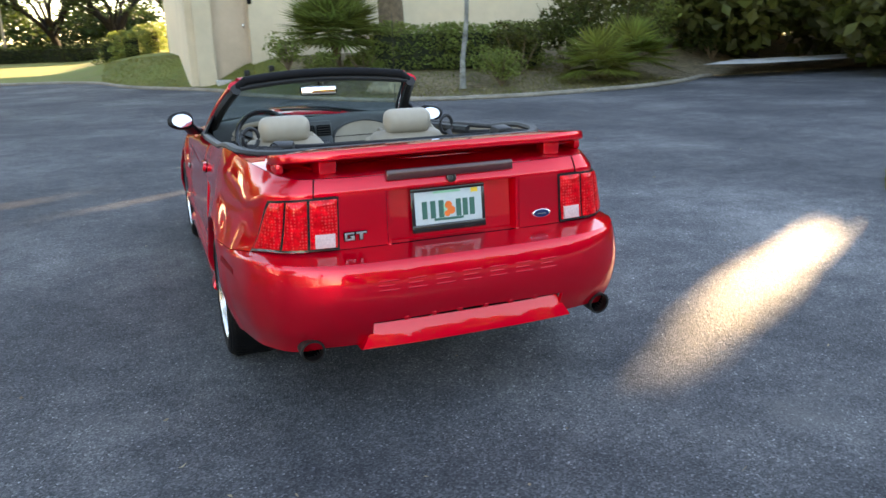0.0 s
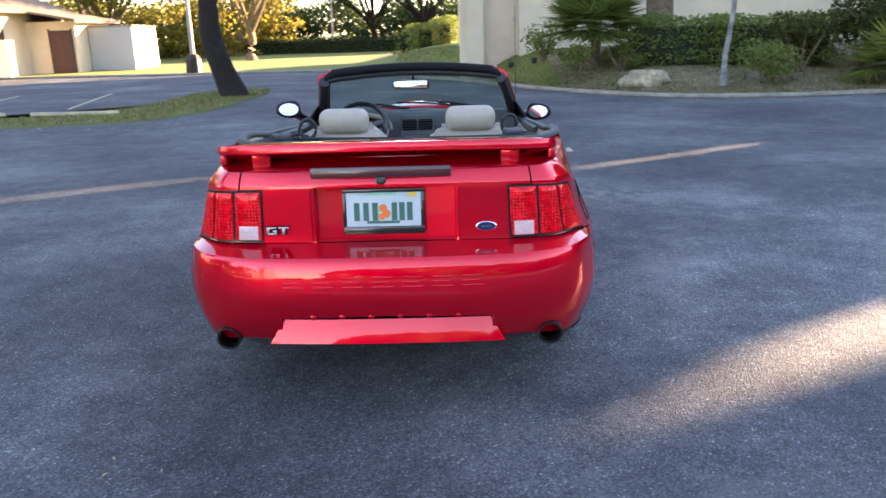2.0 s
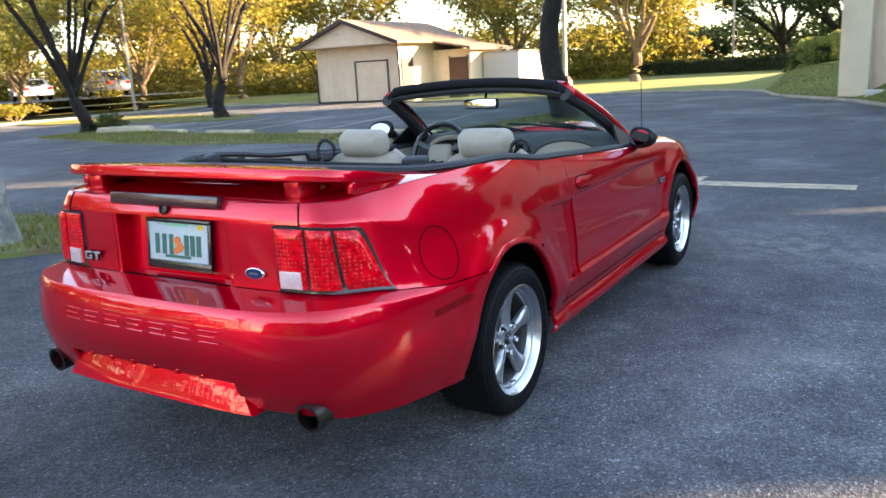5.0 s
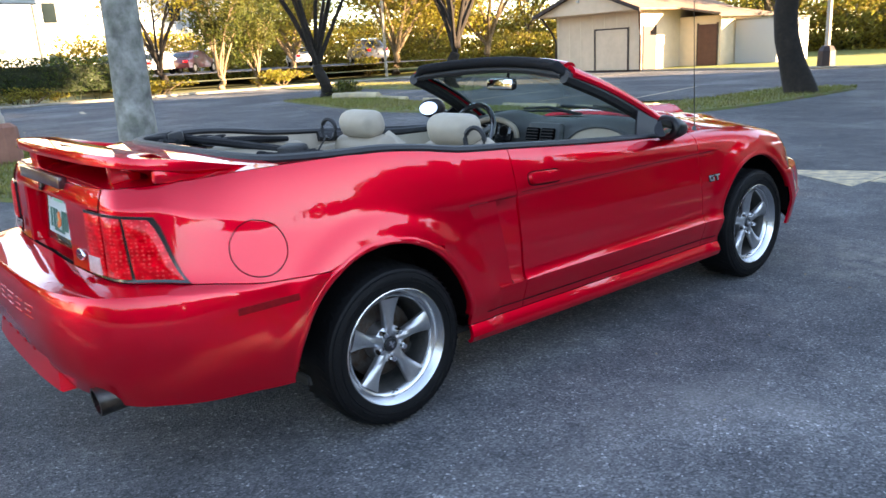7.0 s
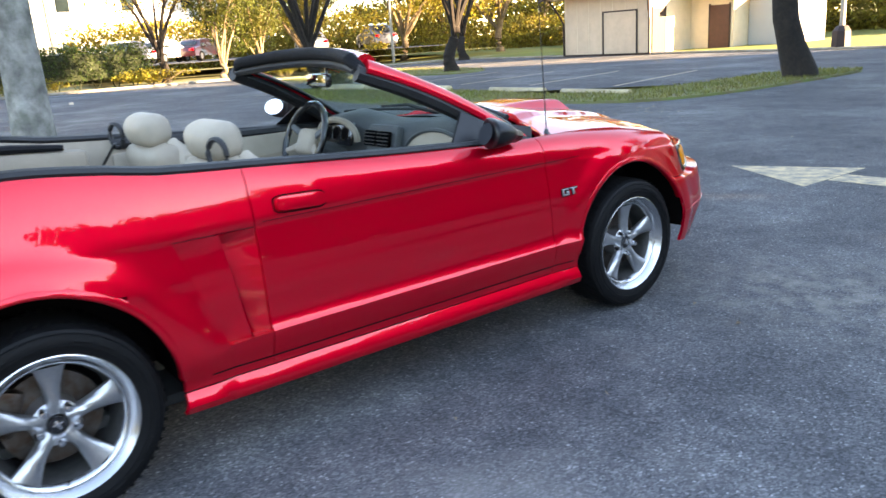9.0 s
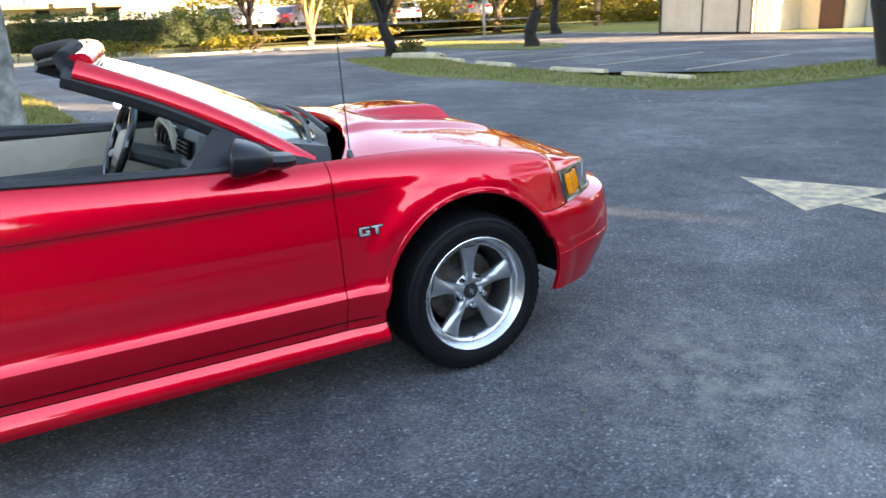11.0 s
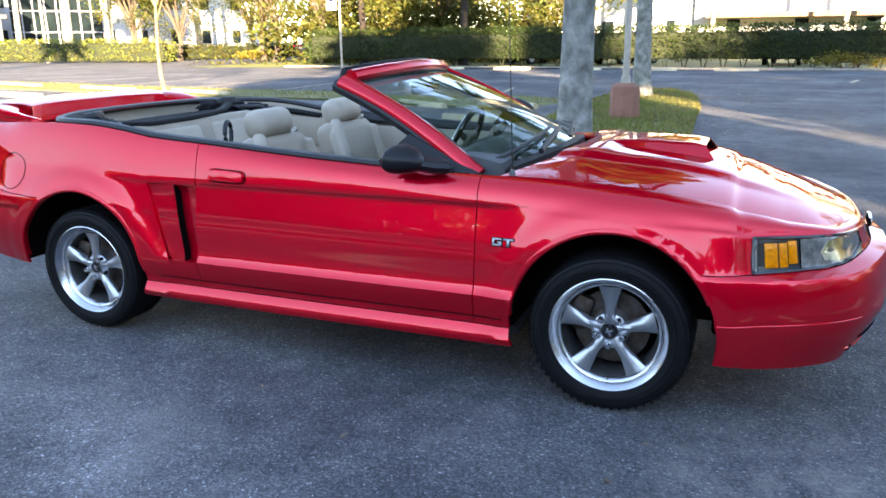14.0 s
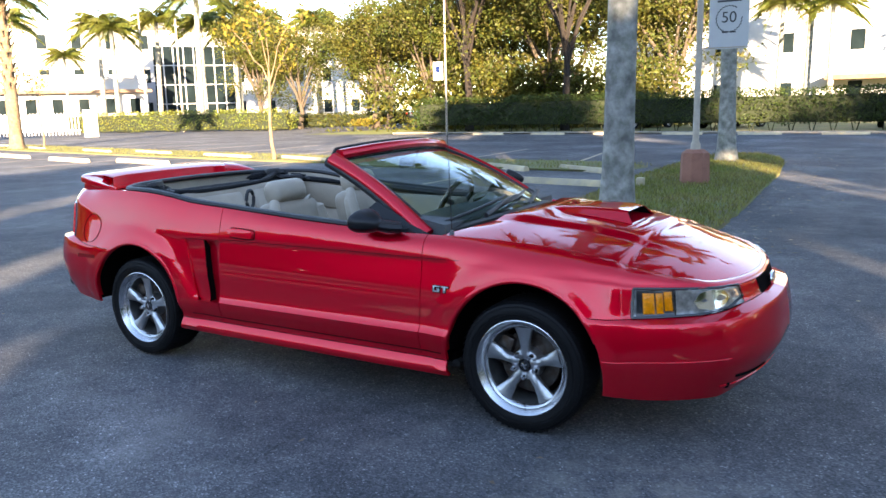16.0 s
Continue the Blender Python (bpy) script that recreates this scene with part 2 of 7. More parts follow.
PLATE_GREEN = mat("plate_leaf_ink", (0.20, 0.55, 0.35), rough=0.5)
YELLOW_STICK = mat("yellow_sticker", (0.75, 0.52, 0.05), rough=0.5)
MARKER_RED = mat("dark_red_marker_lens", (0.24, 0.003, 0.006), rough=0.55, spec=0.1, noise_scale=60, noise_amt=0.3)
BLUE_BADGE = mat("blue_enamel", (0.008, 0.018, 0.075), rough=0.25, coat=0.6)
BRAKE_DARK = mat("dark_red_brake_lens", (0.075, 0.012, 0.015), rough=0.3, coat=0.6, noise_scale=80, noise_amt=0.3)

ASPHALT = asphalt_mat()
GRASS_BASE = mat("grass_soil", (0.105, 0.14, 0.033), rough=0.95, noise_scale=2.2, noise_amt=0.6, base2=(0.13, 0.095, 0.045), stain=0.25, stain_scale=0.5, bump=0.6, bump_scale=40)
LAWN = mat("lawn", (0.115, 0.15, 0.022), rough=0.9, noise_scale=1.1, noise_amt=0.5, base2=(0.14, 0.135, 0.028), stain=0.2, stain_scale=0.2, bump=0.6, bump_scale=30)
BLADE = leaf_mat("grass_blade", (0.14, 0.165, 0.034), (0.21, 0.18, 0.06))
MULCH = mat("leaf_litter", (0.27, 0.19, 0.115), rough=0.95, noise_scale=9, noise_amt=0.6, base2=(0.07, 0.065, 0.03), stain=0.3, stain_scale=1.2, bump=0.8, bump_scale=30)
CONCRETE = mat("weathered_concrete", (0.27, 0.235, 0.185), rough=0.85, noise_scale=6, noise_amt=0.35, stain=0.2, stain_scale=1.3, bump=0.4, bump_scale=60)
STOP_MAT = mat("parking_stop_concrete", (0.46, 0.37, 0.22), rough=0.85, noise_scale=7, noise_amt=0.4, base2=(0.33, 0.29, 0.22), stain=0.2, stain_scale=2, bump=0.4, bump_scale=60)
PAVE = mat("pale_walkway", (0.5, 0.48, 0.44), rough=0.8, noise_scale=4, noise_amt=0.2, stain=0.12, stain_scale=0.8)
ROAD_PAINT = mat("worn_road_paint", (0.58, 0.42, 0.24), rough=0.7, noise_scale=9, noise_amt=0.7, base2=(0.16, 0.155, 0.14), bump=0.3, bump_scale=80)
STUCCO = mat("cream_stucco", (0.66, 0.545, 0.39), rough=0.85, noise_scale=3, noise_amt=0.08, stain=0.08, stain_scale=0.5, bump=0.35, bump_scale=70)
STUCCO_PINK = mat("beige_panel", (0.60, 0.46, 0.34), rough=0.8, noise_scale=2, noise_amt=0.12, stain=0.06, stain_scale=0.8)
WHITE_WALL = mat("white_facade", (0.37, 0.375, 0.38), rough=0.8, noise_scale=0.6, noise_amt=0.06, stain=0.05, stain_scale=0.15)
BROWN_WOOD = mat("brown_painted_wood", (0.032, 0.015, 0.013), rough=0.6, noise_scale=5, noise_amt=0.35, bump=0.3, bump_scale=40)
DOOR_BROWN = mat("red_brown_door_paint", (0.085, 0.034, 0.027), rough=0.6, noise_scale=5, noise_amt=0.3, bump=0.3, bump_scale=40)
ROOF = mat("brown_shingle", (0.22, 0.14, 0.09), rough=0.9, noise_scale=5, noise_amt=0.4, stain=0.2, stain_scale=0.7, bump=0.6, bump_scale=25)
BARK_DARK = mat("dark_oak_bark", (0.020, 0.014, 0.010), rough=0.95, noise_scale=9, noise_amt=0.55, stain=0.25, stain_scale=1.5, bump=1.0, bump_scale=14)
BARK_BROWN = mat("grey_brown_bark", (0.085, 0.065, 0.045), rough=0.95, noise_scale=8, noise_amt=0.5, stain=0.2, stain_scale=1.5, bump=0.8, bump_scale=14)
BARK_TAN = mat("tan_bark", (0.20, 0.14, 0.085), rough=0.95, noise_scale=8, noise_amt=0.5, stain=0.2, stain_scale=1.5, bump=0.8, bump_scale=14)
PALM_BARK = mat("pale_palm_trunk", (0.25, 0.245, 0.225), rough=0.85, noise_scale=7, noise_amt=0.5, base2=(0.13, 0.135, 0.11), stain=0.5, stain_scale=6.0, bump=0.4, bump_scale=30)
LEAF_DARK = leaf_mat("dark_green_leaf", (0.028, 0.052, 0.013), (0.045, 0.064, 0.014))
LEAF_MID = leaf_mat("green_leaf", (0.045, 0.064, 0.013), (0.092, 0.086, 0.017))
LEAF_TALL = leaf_mat("sunlit_mixed_leaf", (0.040, 0.066, 0.013), (0.110, 0.095, 0.018))
# green leaf with brightness put into its colour, for plants standing in shade
LEAF_SHADE = leaf_mat("shade_lifted_leaf", (0.122, 0.176, 0.041), (0.175, 0.195, 0.048))
LEAF_GOLD = leaf_mat("yellow_green_leaf", (0.165, 0.155, 0.024), (0.215, 0.160, 0.024))
LEAF_PALM = leaf_mat("palm_frond_leaf", (0.115, 0.165, 0.032), (0.20, 0.195, 0.042))
# near-black hedge core, inner shade put into colour; leggy stems use it too
HEDGE_CORE = mat("hedge_inside_shade", (0.018, 0.025, 0.01), rough=1.0, noise_scale=5, noise_amt=0.5)
POLE_GREY = mat("grey_lamp_pole", (0.36, 0.31, 0.25), rough=0.7, noise_scale=10, noise_amt=0.2)
RED_BASE = mat("red_brown_painted_concrete", (0.30, 0.13, 0.09), rough=0.85, noise_scale=6, noise_amt=0.3, stain=0.15, stain_scale=3, bump=0.3, bump_scale=50)
BANNER = mat("white_banner_cloth", (0.42, 0.43, 0.43), rough=0.8, noise_scale=3, noise_amt=0.08)
BANNER_INK = mat("banner_grey_ink", (0.035, 0.04, 0.042), rough=0.8)
LITTER = leaf_mat("dry_fallen_leaf", (0.20, 0.15, 0.09), (0.33, 0.27, 0.18))
ROCK = mat("pale_limestone", (0.43, 0.35, 0.23), rough=0.95, noise_scale=7, noise_amt=0.6, stain=0.35, stain_scale=2, bump=1.0, bump_scale=12)
WIN_DARK = mat("dark_window_glass", (0.010, 0.017, 0.019), rough=0.12, noise_scale=0.4, noise_amt=0.5, spec=0.12)
FENCE_W = mat("white_fence_paint", (0.7, 0.7, 0.68), rough=0.6, noise_scale=3, noise_amt=0.1)
CAR_WHITE = mat("silver_white_car_paint", (0.55, 0.57, 0.60), rough=0.3, metal=0.3, coat=1.0, noise_scale=1, noise_amt=0.06)
CAR_DARK = mat("dark_blue_car_paint", (0.02, 0.025, 0.04), rough=0.3, coat=1.0, noise_scale=1, noise_amt=0.1)
CAR_MAROON = mat("maroon_car_paint", (0.03, 0.004, 0.008), rough=0.3, coat=1.0, noise_scale=1, noise_amt=0.1)

# ---- mesh helpers ----
def add_mesh(name, verts, faces, material, parent=None, label="", smooth=True, normals_out=True):
    me = bpy.data.meshes.new(name)
    me.from_pydata([tuple(v) for v in verts], [], [tuple(f) for f in faces])
    me.materials.append(material)
    bm = bmesh.new()
    bm.from_mesh(me)
    if normals_out:
        bmesh.ops.recalc_face_normals(bm, faces=bm.faces)
    for f in bm.faces:
        f.smooth = smooth
    bm.to_mesh(me)
    bm.free()
    ob = new(name, me)
    if parent is not None:
        ob.parent = parent
    if label:
        tagged(ob, label=label)
    return ob


def part(name, bm, material, parent=None, label="", smooth=True, angle=35):
    """Link a bmesh as one mesh object under a thing or a part."""
    bmesh.ops.recalc_face_normals(bm, faces=bm.faces)
    for f in bm.faces:
        f.smooth = smooth
    if smooth:
        for e in bm.edges:
            if len(e.link_faces) == 2 and e.calc_face_angle(0) > radians(angle):
                e.smooth = False
    me = bpy.data.meshes.new(name)
    bm.to_mesh(me)
    bm.free()
    me.materials.append(material)
    ob = new(name, me)
    if parent is not None:
        ob.parent = parent
    if label:
        tagged(ob, label=label)
    return ob


def thing(name, label, category, group="", kind="", m=None):
    ob = new(name)
    ob.empty_display_size = 0.2
    tagged(ob, label, category, group, kind)
    if m is not None:
        ob.matrix_basis = m
    return ob


def bm_box(size, centre=(0, 0, 0), bevel=0.0, rot=None, taper=None, bm=None, segs=2):
    """A box, bevelled; taper scales the top in x and y."""
    own = bmesh.new()
    bmesh.ops.create_cube(own, size=1.0)
    for v in own.verts:
        v.co.x *= size[0]
        v.co.y *= size[1]
        v.co.z *= size[2]
        if taper and v.co.z > 0:
            v.co.x *= taper[0]
            v.co.y *= taper[1]
    if bevel > 0:
        bmesh.ops.bevel(own, geom=own.edges[:], offset=bevel, segments=segs, profile=0.5, affect='EDGES')
    m = Matrix.Translation(centre)
    if rot:
        m = m @ Euler([radians(a) for a in rot]).to_matrix().to_4x4()
    bmesh.ops.transform(own, matrix=m, verts=own.verts)
    if bm is None:
        return own
    return merge(bm, own)


def merge(a, b):
    me = bpy.data.meshes.new("tmp")
    b.to_mesh(me)
    b.free()
    a.from_mesh(me)
    bpy.data.meshes.remove(me)
    return a


def bm_lathe(profile, n=48, axis='x', close=False):
    """Turn (radius, along) pairs round an axis."""
    bm = bmesh.new()
    rings = []
    for i in range(n):
        a = 2 * math.pi * i / n
        ring = []
        for r, h in profile:
            if axis == 'x':
                ring.append(bm.verts.new((h, r * math.cos(a), r * math.sin(a))))
            else:
                ring.append(bm.verts.new((r * math.cos(a), r * math.sin(a), h)))
        rings.append(ring)
    k = len(profile)
    for i in range(n):
        p, q = rings[i], rings[(i + 1) % n]
        for j in range(k if close else k - 1):
            j2 = (j + 1) % k
            bm.faces.new((p[j], p[j2], q[j2], q[j]))
    bmesh.ops.remove_doubles(bm, verts=bm.verts, dist=1e-5)
    return bm


def bm_tube(points, radius, n=8, flat=1.0, caps=True, up=(0, 0, 1)):
    """A tube through points; radius a number or one each; flat squashes it across up."""
    bm = bmesh.new()
    pts = [Vector(p) for p in points]
    rad = radius if isinstance(radius, (list, tuple)) else [radius] * len(pts)
    rings = []
    for i, p in enumerate(pts):
        d = (pts[min(i + 1, len(pts) - 1)] - pts[max(i - 1, 0)])
        d = d.normalized() if d.length > 1e-9 else Vector((0, 0, 1))
        u = Vector(up)
        if abs(d.dot(u)) > 0.97:
            u = Vector((1, 0, 0))
        s = d.cross(u).normalized()
        t_ = s.cross(d).normalized()
        rings.append([bm.verts.new(p + (s * math.cos(2 * math.pi * k / n) + t_ * flat * math.sin(2 * math.pi * k / n)) * rad[i]) for k in range(n)])
    for a, b in zip(rings, rings[1:]):
        for k in range(n):
            bm.faces.new((a[k], a[(k + 1) % n], b[(k + 1) % n], b[k]))
    if caps:
        bm.faces.new(rings[0][::-1])
        bm.faces.new(rings[-1])
    return bm


def spline(points, n):
    """n points along a Catmull-Rom curve through the given ones."""
    P = [np.array(p, float) for p in points]
    out = []
    for q in np.linspace(0, len(P) - 1, n):
        i = min(int(q), len(P) - 2)
        f = q - i
        p0, p1, p2, p3 = P[max(i - 1, 0)], P[i], P[i + 1], P[min(i + 2, len(P) - 1)]
        out.append(0.5 * ((2 * p1) + (p2 - p0) * f + (2 * p0 - 5 * p1 + 4 * p2 - p3) * f * f + (3 * p1 - p0 - 3 * p2 + p3) * f ** 3))
    return out


def keyed(keys, q):
    """Monotone cubic through (q, value) keys."""
    xs = np.array([k[0] for k in keys], float)
    ys = np.array([k[1] for k in keys], float)
    h = np.diff(xs)
    d = np.diff(ys) / h
    m = np.zeros(len(xs))
    m[0], m[-1] = d[0], d[-1]
    for i in range(1, len(xs) - 1):
        if d[i - 1] * d[i] > 0:
            w1, w2 = 2 * h[i] + h[i - 1], h[i] + 2 * h[i - 1]
            m[i] = (w1 + w2) / (w1 / d[i - 1] + w2 / d[i])
    q = np.clip(np.asarray(q, float), xs[0], xs[-1])
    i = np.clip(np.searchsorted(xs, q, side='right') - 1, 0, len(xs) - 2)
    t = (q - xs[i]) / h[i]
    return ((2 * t ** 3 - 3 * t ** 2 + 1) * ys[i] + (t ** 3 - 2 * t ** 2 + t) * h[i] * m[i]
            + (-2 * t ** 3 + 3 * t ** 2) * ys[i + 1] + (t ** 3 - t ** 2) * h[i] * m[i + 1])


def smooth01(x):
    x = np.clip(x, 0, 1)
    return x * x * (3 - 2 * x)

# ---- the red convertible ----
car = thing("convertible_car", "glossy red two-door convertible with its black top folded, parked on asphalt", "car")

# plan outline of the right half, from the middle of the tail to the middle of the nose
OUTLINE = [(0, -2.375), (.30, -2.37), (.55, -2.34), (.73, -2.25), (.825, -2.10), (.868, -1.95), (.90, -1.72), (.918, -1.30), (.912, -.92), (.905, -.61),
           (.905, .10), (.905, .745), (.912, 1.29), (.895, 1.66), (.855, 1.82), (.785, 1.985), (.655, 2.15), (.46, 2.25), (.24, 2.305), (0, 2.32)]
# heights of the feature lines along the outline (station, z) and how far each is set in from it
Z_ROWS = [
    [(0, .365), (2, .36), (3, .335), (4, .32), (5, .31), (6, .305), (7, .26), (8, .225), (11, .213), (12, .22), (13, .245), (14, .232), (16, .225), (17, .25), (19, .26)],
    [(0, .47), (3, .45), (6, .40), (7, .33), (8, .30), (11, .292), (12, .30), (13, .33), (16, .33), (19, .34)],
    [(0, .56), (3, .55), (6, .50), (7, .44), (8, .42), (11, .42), (13, .41), (16, .42), (19, .43)],
    [(0, .70), (3, .70), (4, .695), (5, .68), (6, .658), (7, .65), (8, .63), (9, .61), (11, .60), (12, .59), (13, .573), (14, .574), (15, .577), (16, .583), (17, .597), (19, .610)],
    [(0, .722), (3, .722), (4, .718), (5, .70), (6, .672), (7, .665), (9, .64), (11, .63), (12, .61), (13, .588), (14, .590), (15, .592), (16, .598), (17, .613), (19, .626)],
    [(0, .94), (2, .935), (3, .932), (4, .92), (5, .88), (6, .83), (7, .80), (8, .775), (9, .772), (11, .770), (12, .752), (13, .735), (14, .713), (15, .709), (16, .704), (17, .694), (19, .682)],
    [(0, .955), (2, .95), (4, .945), (5, .91), (6, .86), (7, .82), (8, .792), (9, .785), (11, .781), (12, .765), (13, .745), (14, .725), (15, .720), (16, .712), (17, .701), (19, .690)],
    [(0, .999), (2, 1.003), (3, 1.005), (5, 1.012), (6, 1.024), (7, 1.03), (8, .995), (9, .965), (10, .915), (10.9, .888), (11.3, .885), (12, .868), (13, .82), (14, .785), (15, .752), (16, .728), (17, .714), (19, .704)],
]
I_ROWS = [
    [(0, .06), (3, .06), (6, .045), (7, .03), (8, .008), (11, .008), (11.8, .012), (12.4, .03), (13, .03), (16, .07), (19, .08)],
    [(0, .012), (6, .015), (7, .025), (8, .045), (11, .045), (12, .03), (13, .012), (16, .025), (19, .03)],
    [(0, 0), (7, 0), (8, .012), (11, .014), (12, 0), (19, 0)],
    [(0, .03), (4, .025), (6, .015), (7, .01), (8, .034), (11, .043), (12, .015), (13, .02), (14, .03), (19, .03)],
    [(0, .185), (2, .165), (3, .12), (4, .075), (5, .045), (6, .02), (7, .013), (8, .036), (11, .046), (12, .018), (13, .03), (14, .06), (15, .085), (16, .09), (19, .09)],
    [(0, .19), (2, .172), (3, .135), (4, .11), (5, .095), (6, .082), (7, .06), (8, .053), (9, .058), (11, .0715), (11.3, .066), (12, .055), (13, .075), (14, .10), (15, .12), (19, .12)],
    [(0, .192), (2, .174), (3, .137), (4, .114), (5, .10), (6, .09), (7, .066), (8, .053), (9, .055), (11, .068), (11.3, .068), (12, .06), (13, .085), (14, .11), (15, .13), (19, .13)],
    [(0, .215), (2, .195), (3, .17), (4, .17), (5, .17), (6, .155), (7, .135), (8, .118), (9, .112), (11, .14), (11.5, .165), (12, .185), (13, .20), (14, .20), (15, .195), (16, .18), (19, .15)],
]
ROW_STEPS = [5, 6, 9, 2, 8, 2, 8]
ARCH_F, ARCH_R, ARCH_RAD = (1.2865, 0.325), (-1.3150, 0.325), 0.392
_fine = [np.linspace(i, i + 1, n, endpoint=False) for i, n in enumerate([14, 12, 12, 10, 9, 13, 22, 22, 26, 30, 30, 26, 20, 12, 12, 12, 12, 12, 12])]
ST = np.concatenate(_fine + [[19.0]])
ST = np.unique(np.round(np.concatenate([ST, [1.88, 4.75, 2.45, 13.85, 17.1, 11.12]]), 4))
_pl = np.array(spline(OUTLINE, 1901))
PX = np.interp(ST, np.linspace(0, 19, 1901), _pl[:, 0])
PY = np.interp(ST, np.linspace(0, 19, 1901), _pl[:, 1])
_tx, _ty = np.gradient(PX), np.gradient(PY)
_tl = np.hypot(_tx, _ty)
NX, NY = _ty / _tl, -_tx / _tl
NX[0], NY[0], NX[-1], NY[-1] = 0, -1, 0, 1
_zr = np.array([keyed(r, ST) for r in Z_ROWS])
_ir = np.array([keyed(r, ST) for r in I_ROWS])
# vertical sampling: feature rows at whole numbers
VV = [0.0]
for _k, _n in enumerate(ROW_STEPS):
    VV += list(_k + np.arange(1, _n + 1) / _n)
VV = np.array(VV)
ROW_AT = {k: int(np.argmin(abs(VV - k))) for k in range(8)}


def col_at(j):
    z = keyed(list(enumerate(_zr[:, j])), VV)
    d = keyed(list(enumerate(_ir[:, j])), VV)
    return z, d


SZ = np.zeros((len(ST), len(VV)))
SD = np.zeros_like(SZ)
for _j in range(len(ST)):
    SZ[_j], SD[_j] = col_at(_j)
# rounding where the side rolls into the top edge
_f = np.clip((VV - 6) / 1.0, 0, 1)
for _j in range(len(ST)):
    _a, _b = SD[_j, ROW_AT[6]], SD[_j, ROW_AT[7]]
    _za, _zb2 = SZ[_j, ROW_AT[6]], SZ[_j, ROW_AT[7]]
    _m = VV > 6
    _q = .30 + .54 * (1 - float(smooth01((ST[_j] - 8.6) / 1.6)))
    SD[_j, _m] = _a + (_b - _a) * (_q * _f[_m] + (1 - _q) * _f[_m] ** 3.2)
    SZ[_j, _m] = _za + (_zb2 - _za) * (1 - (1 - _f[_m]) ** (1.25 - .15 * (_q > .6)))
SX = PX[:, None] - NX[:, None] * SD
SY = PY[:, None] - NY[:, None] * SD
# side skirt: upright lower edge, flaring in above; low ledge along the door
_sk = (ST > 7.55) & (ST < 11.85)
for _j in np.where(_sk)[0]:
    _m = VV <= 1
    _d = .016 + .026 * VV[_m] ** 2.0 + .014 * (1 - VV[_m]) ** 5
    SX[_j, _m] = PX[_j] - _d
_w = smooth01((ST - 8.1) / .5) * (1 - smooth01((ST - 12.0) / .5))
SX -= (.014 * _w[:, None]) * smooth01((SZ - .425) / .020) * (1 - smooth01((SZ - .46) / .14))
# wheel-arch flares
for _cy, _cz in (ARCH_F, ARCH_R):
    _r = np.hypot(SY - _cy, (SZ - _cz))
    _on = (np.abs(SY - _cy) < 0.62) & (SZ > 0.24)
    SX += np.where(_on, 0.0085 * (1 - smooth01((_r - ARCH_RAD - 0.05) / 0.075)) * smooth01((_r - ARCH_RAD + 0.08) / 0.03), 0)
# air scoop ahead of the rear wheel: deepest along its front edge
J_SC = int(np.argmin(abs(PY + .825) + (ST > 9) * 9))
J_DR = int(np.argmin(abs(ST - 9.0)))
_t = np.clip((SZ - .417) / (.782 - .417), 0, 1)
_yl = -.765 + (-.885 + .765) * _t
_y0, _y1, _y2 = -1.02, PY[J_SC], PY[J_DR]
SY = np.where((SY > _y0) & (SY <= _y1) & (ST[:, None] < 9), _y0 + (SY - _y0) * (_yl - _y0) / (_y1 - _y0), np.where((SY > _y1) & (SY < _y2) & (ST[:, None] < 9), _y2 - (_y2 - SY) * (_y2 - _yl) / (_y2 - _y1), SY))
# plain skin, before the arches are cut
RX, RY, RZ = SX.copy(), SY.copy(), SZ.copy()
# snap the grid to the wheel arches
SKIP = np.zeros((len(ST) - 1, len(VV) - 1), bool)
for _cy, _cz in (ARCH_F, ARCH_R):
    _r = np.hypot(SY - _cy, SZ - _cz)
    ins = _r < ARCH_RAD
    snap = np.abs(_r - ARCH_RAD) < 0.009
    for j in range(len(ST) - 1):
        for k in range(len(VV) - 1):
            c4 = [(j, k), (j + 1, k), (j + 1, k + 1), (j, k + 1)]
            inn = [ins[c] or snap[c] for c in c4]
            if all(inn):
                SKIP[j, k] = True
            elif any(ins[c] for c in c4):
                for c in c4:
                    if ins[c]:
                        snap[c] = True
    w = np.where(snap, ARCH_RAD / np.maximum(_r, 1e-6), 1.0)
    SY, SZ = _cy + (SY - _cy) * w, _cz + (SZ - _cz) * w


def shell(name, cells, material, label="", flange=0.014, gap=0.0022, sides=(1, -1)):
    """A body panel on both sides of the car: the cells of the shell, with edges turned in."""
    out = []
    for side in sides:
        idx, verts, faces = {}, [], []

        def vid(c):
            if c not in idx:
                idx[c] = len(verts)
                verts.append((side * SX[c], SY[c], SZ[c]))
            return idx[c]
        for j, k in cells:
            if SKIP[j, k]:
                continue
            faces.append([vid((j, k)), vid((j + 1, k)), vid((j + 1, k + 1)), vid((j, k + 1))])
        bm = bmesh.new()
        bv = [bm.verts.new(v) for v in verts]
        for f in faces:
            try:
                bm.faces.new([bv[i] for i in (f if side > 0 else f[::-1])])
            except ValueError:
                pass
        bmesh.ops.remove_doubles(bm, verts=bm.verts, dist=0.0004)
        bm.normal_update()
        edge = [e for e in bm.edges if len(e.link_faces) == 1 and not all(abs(v.co.x) < 1e-4 for v in e.verts)]
        vs = {v for e in edge for v in e.verts}
        nrm = {v: v.normal.copy() for v in vs}
        mid = {v: sum((f.calc_center_median() for f in v.link_faces), Vector()) / len(v.link_faces) for v in vs}
        ret = bmesh.ops.extrude_edge_only(bm, edges=edge)
        src = {}
        for g in ret["geom"]:
            if isinstance(g, bmesh.types.BMVert):
                for e in g.link_edges:
                    o = e.other_vert(g)
                    if o in vs:
                        src[g] = o
        for g, o in src.items():
            g.co = o.co - nrm[o] * flange
        for v in vs:
            d = mid[v] - v.co
            if d.length > 1e-6:
                v.co += d.normalized() * gap
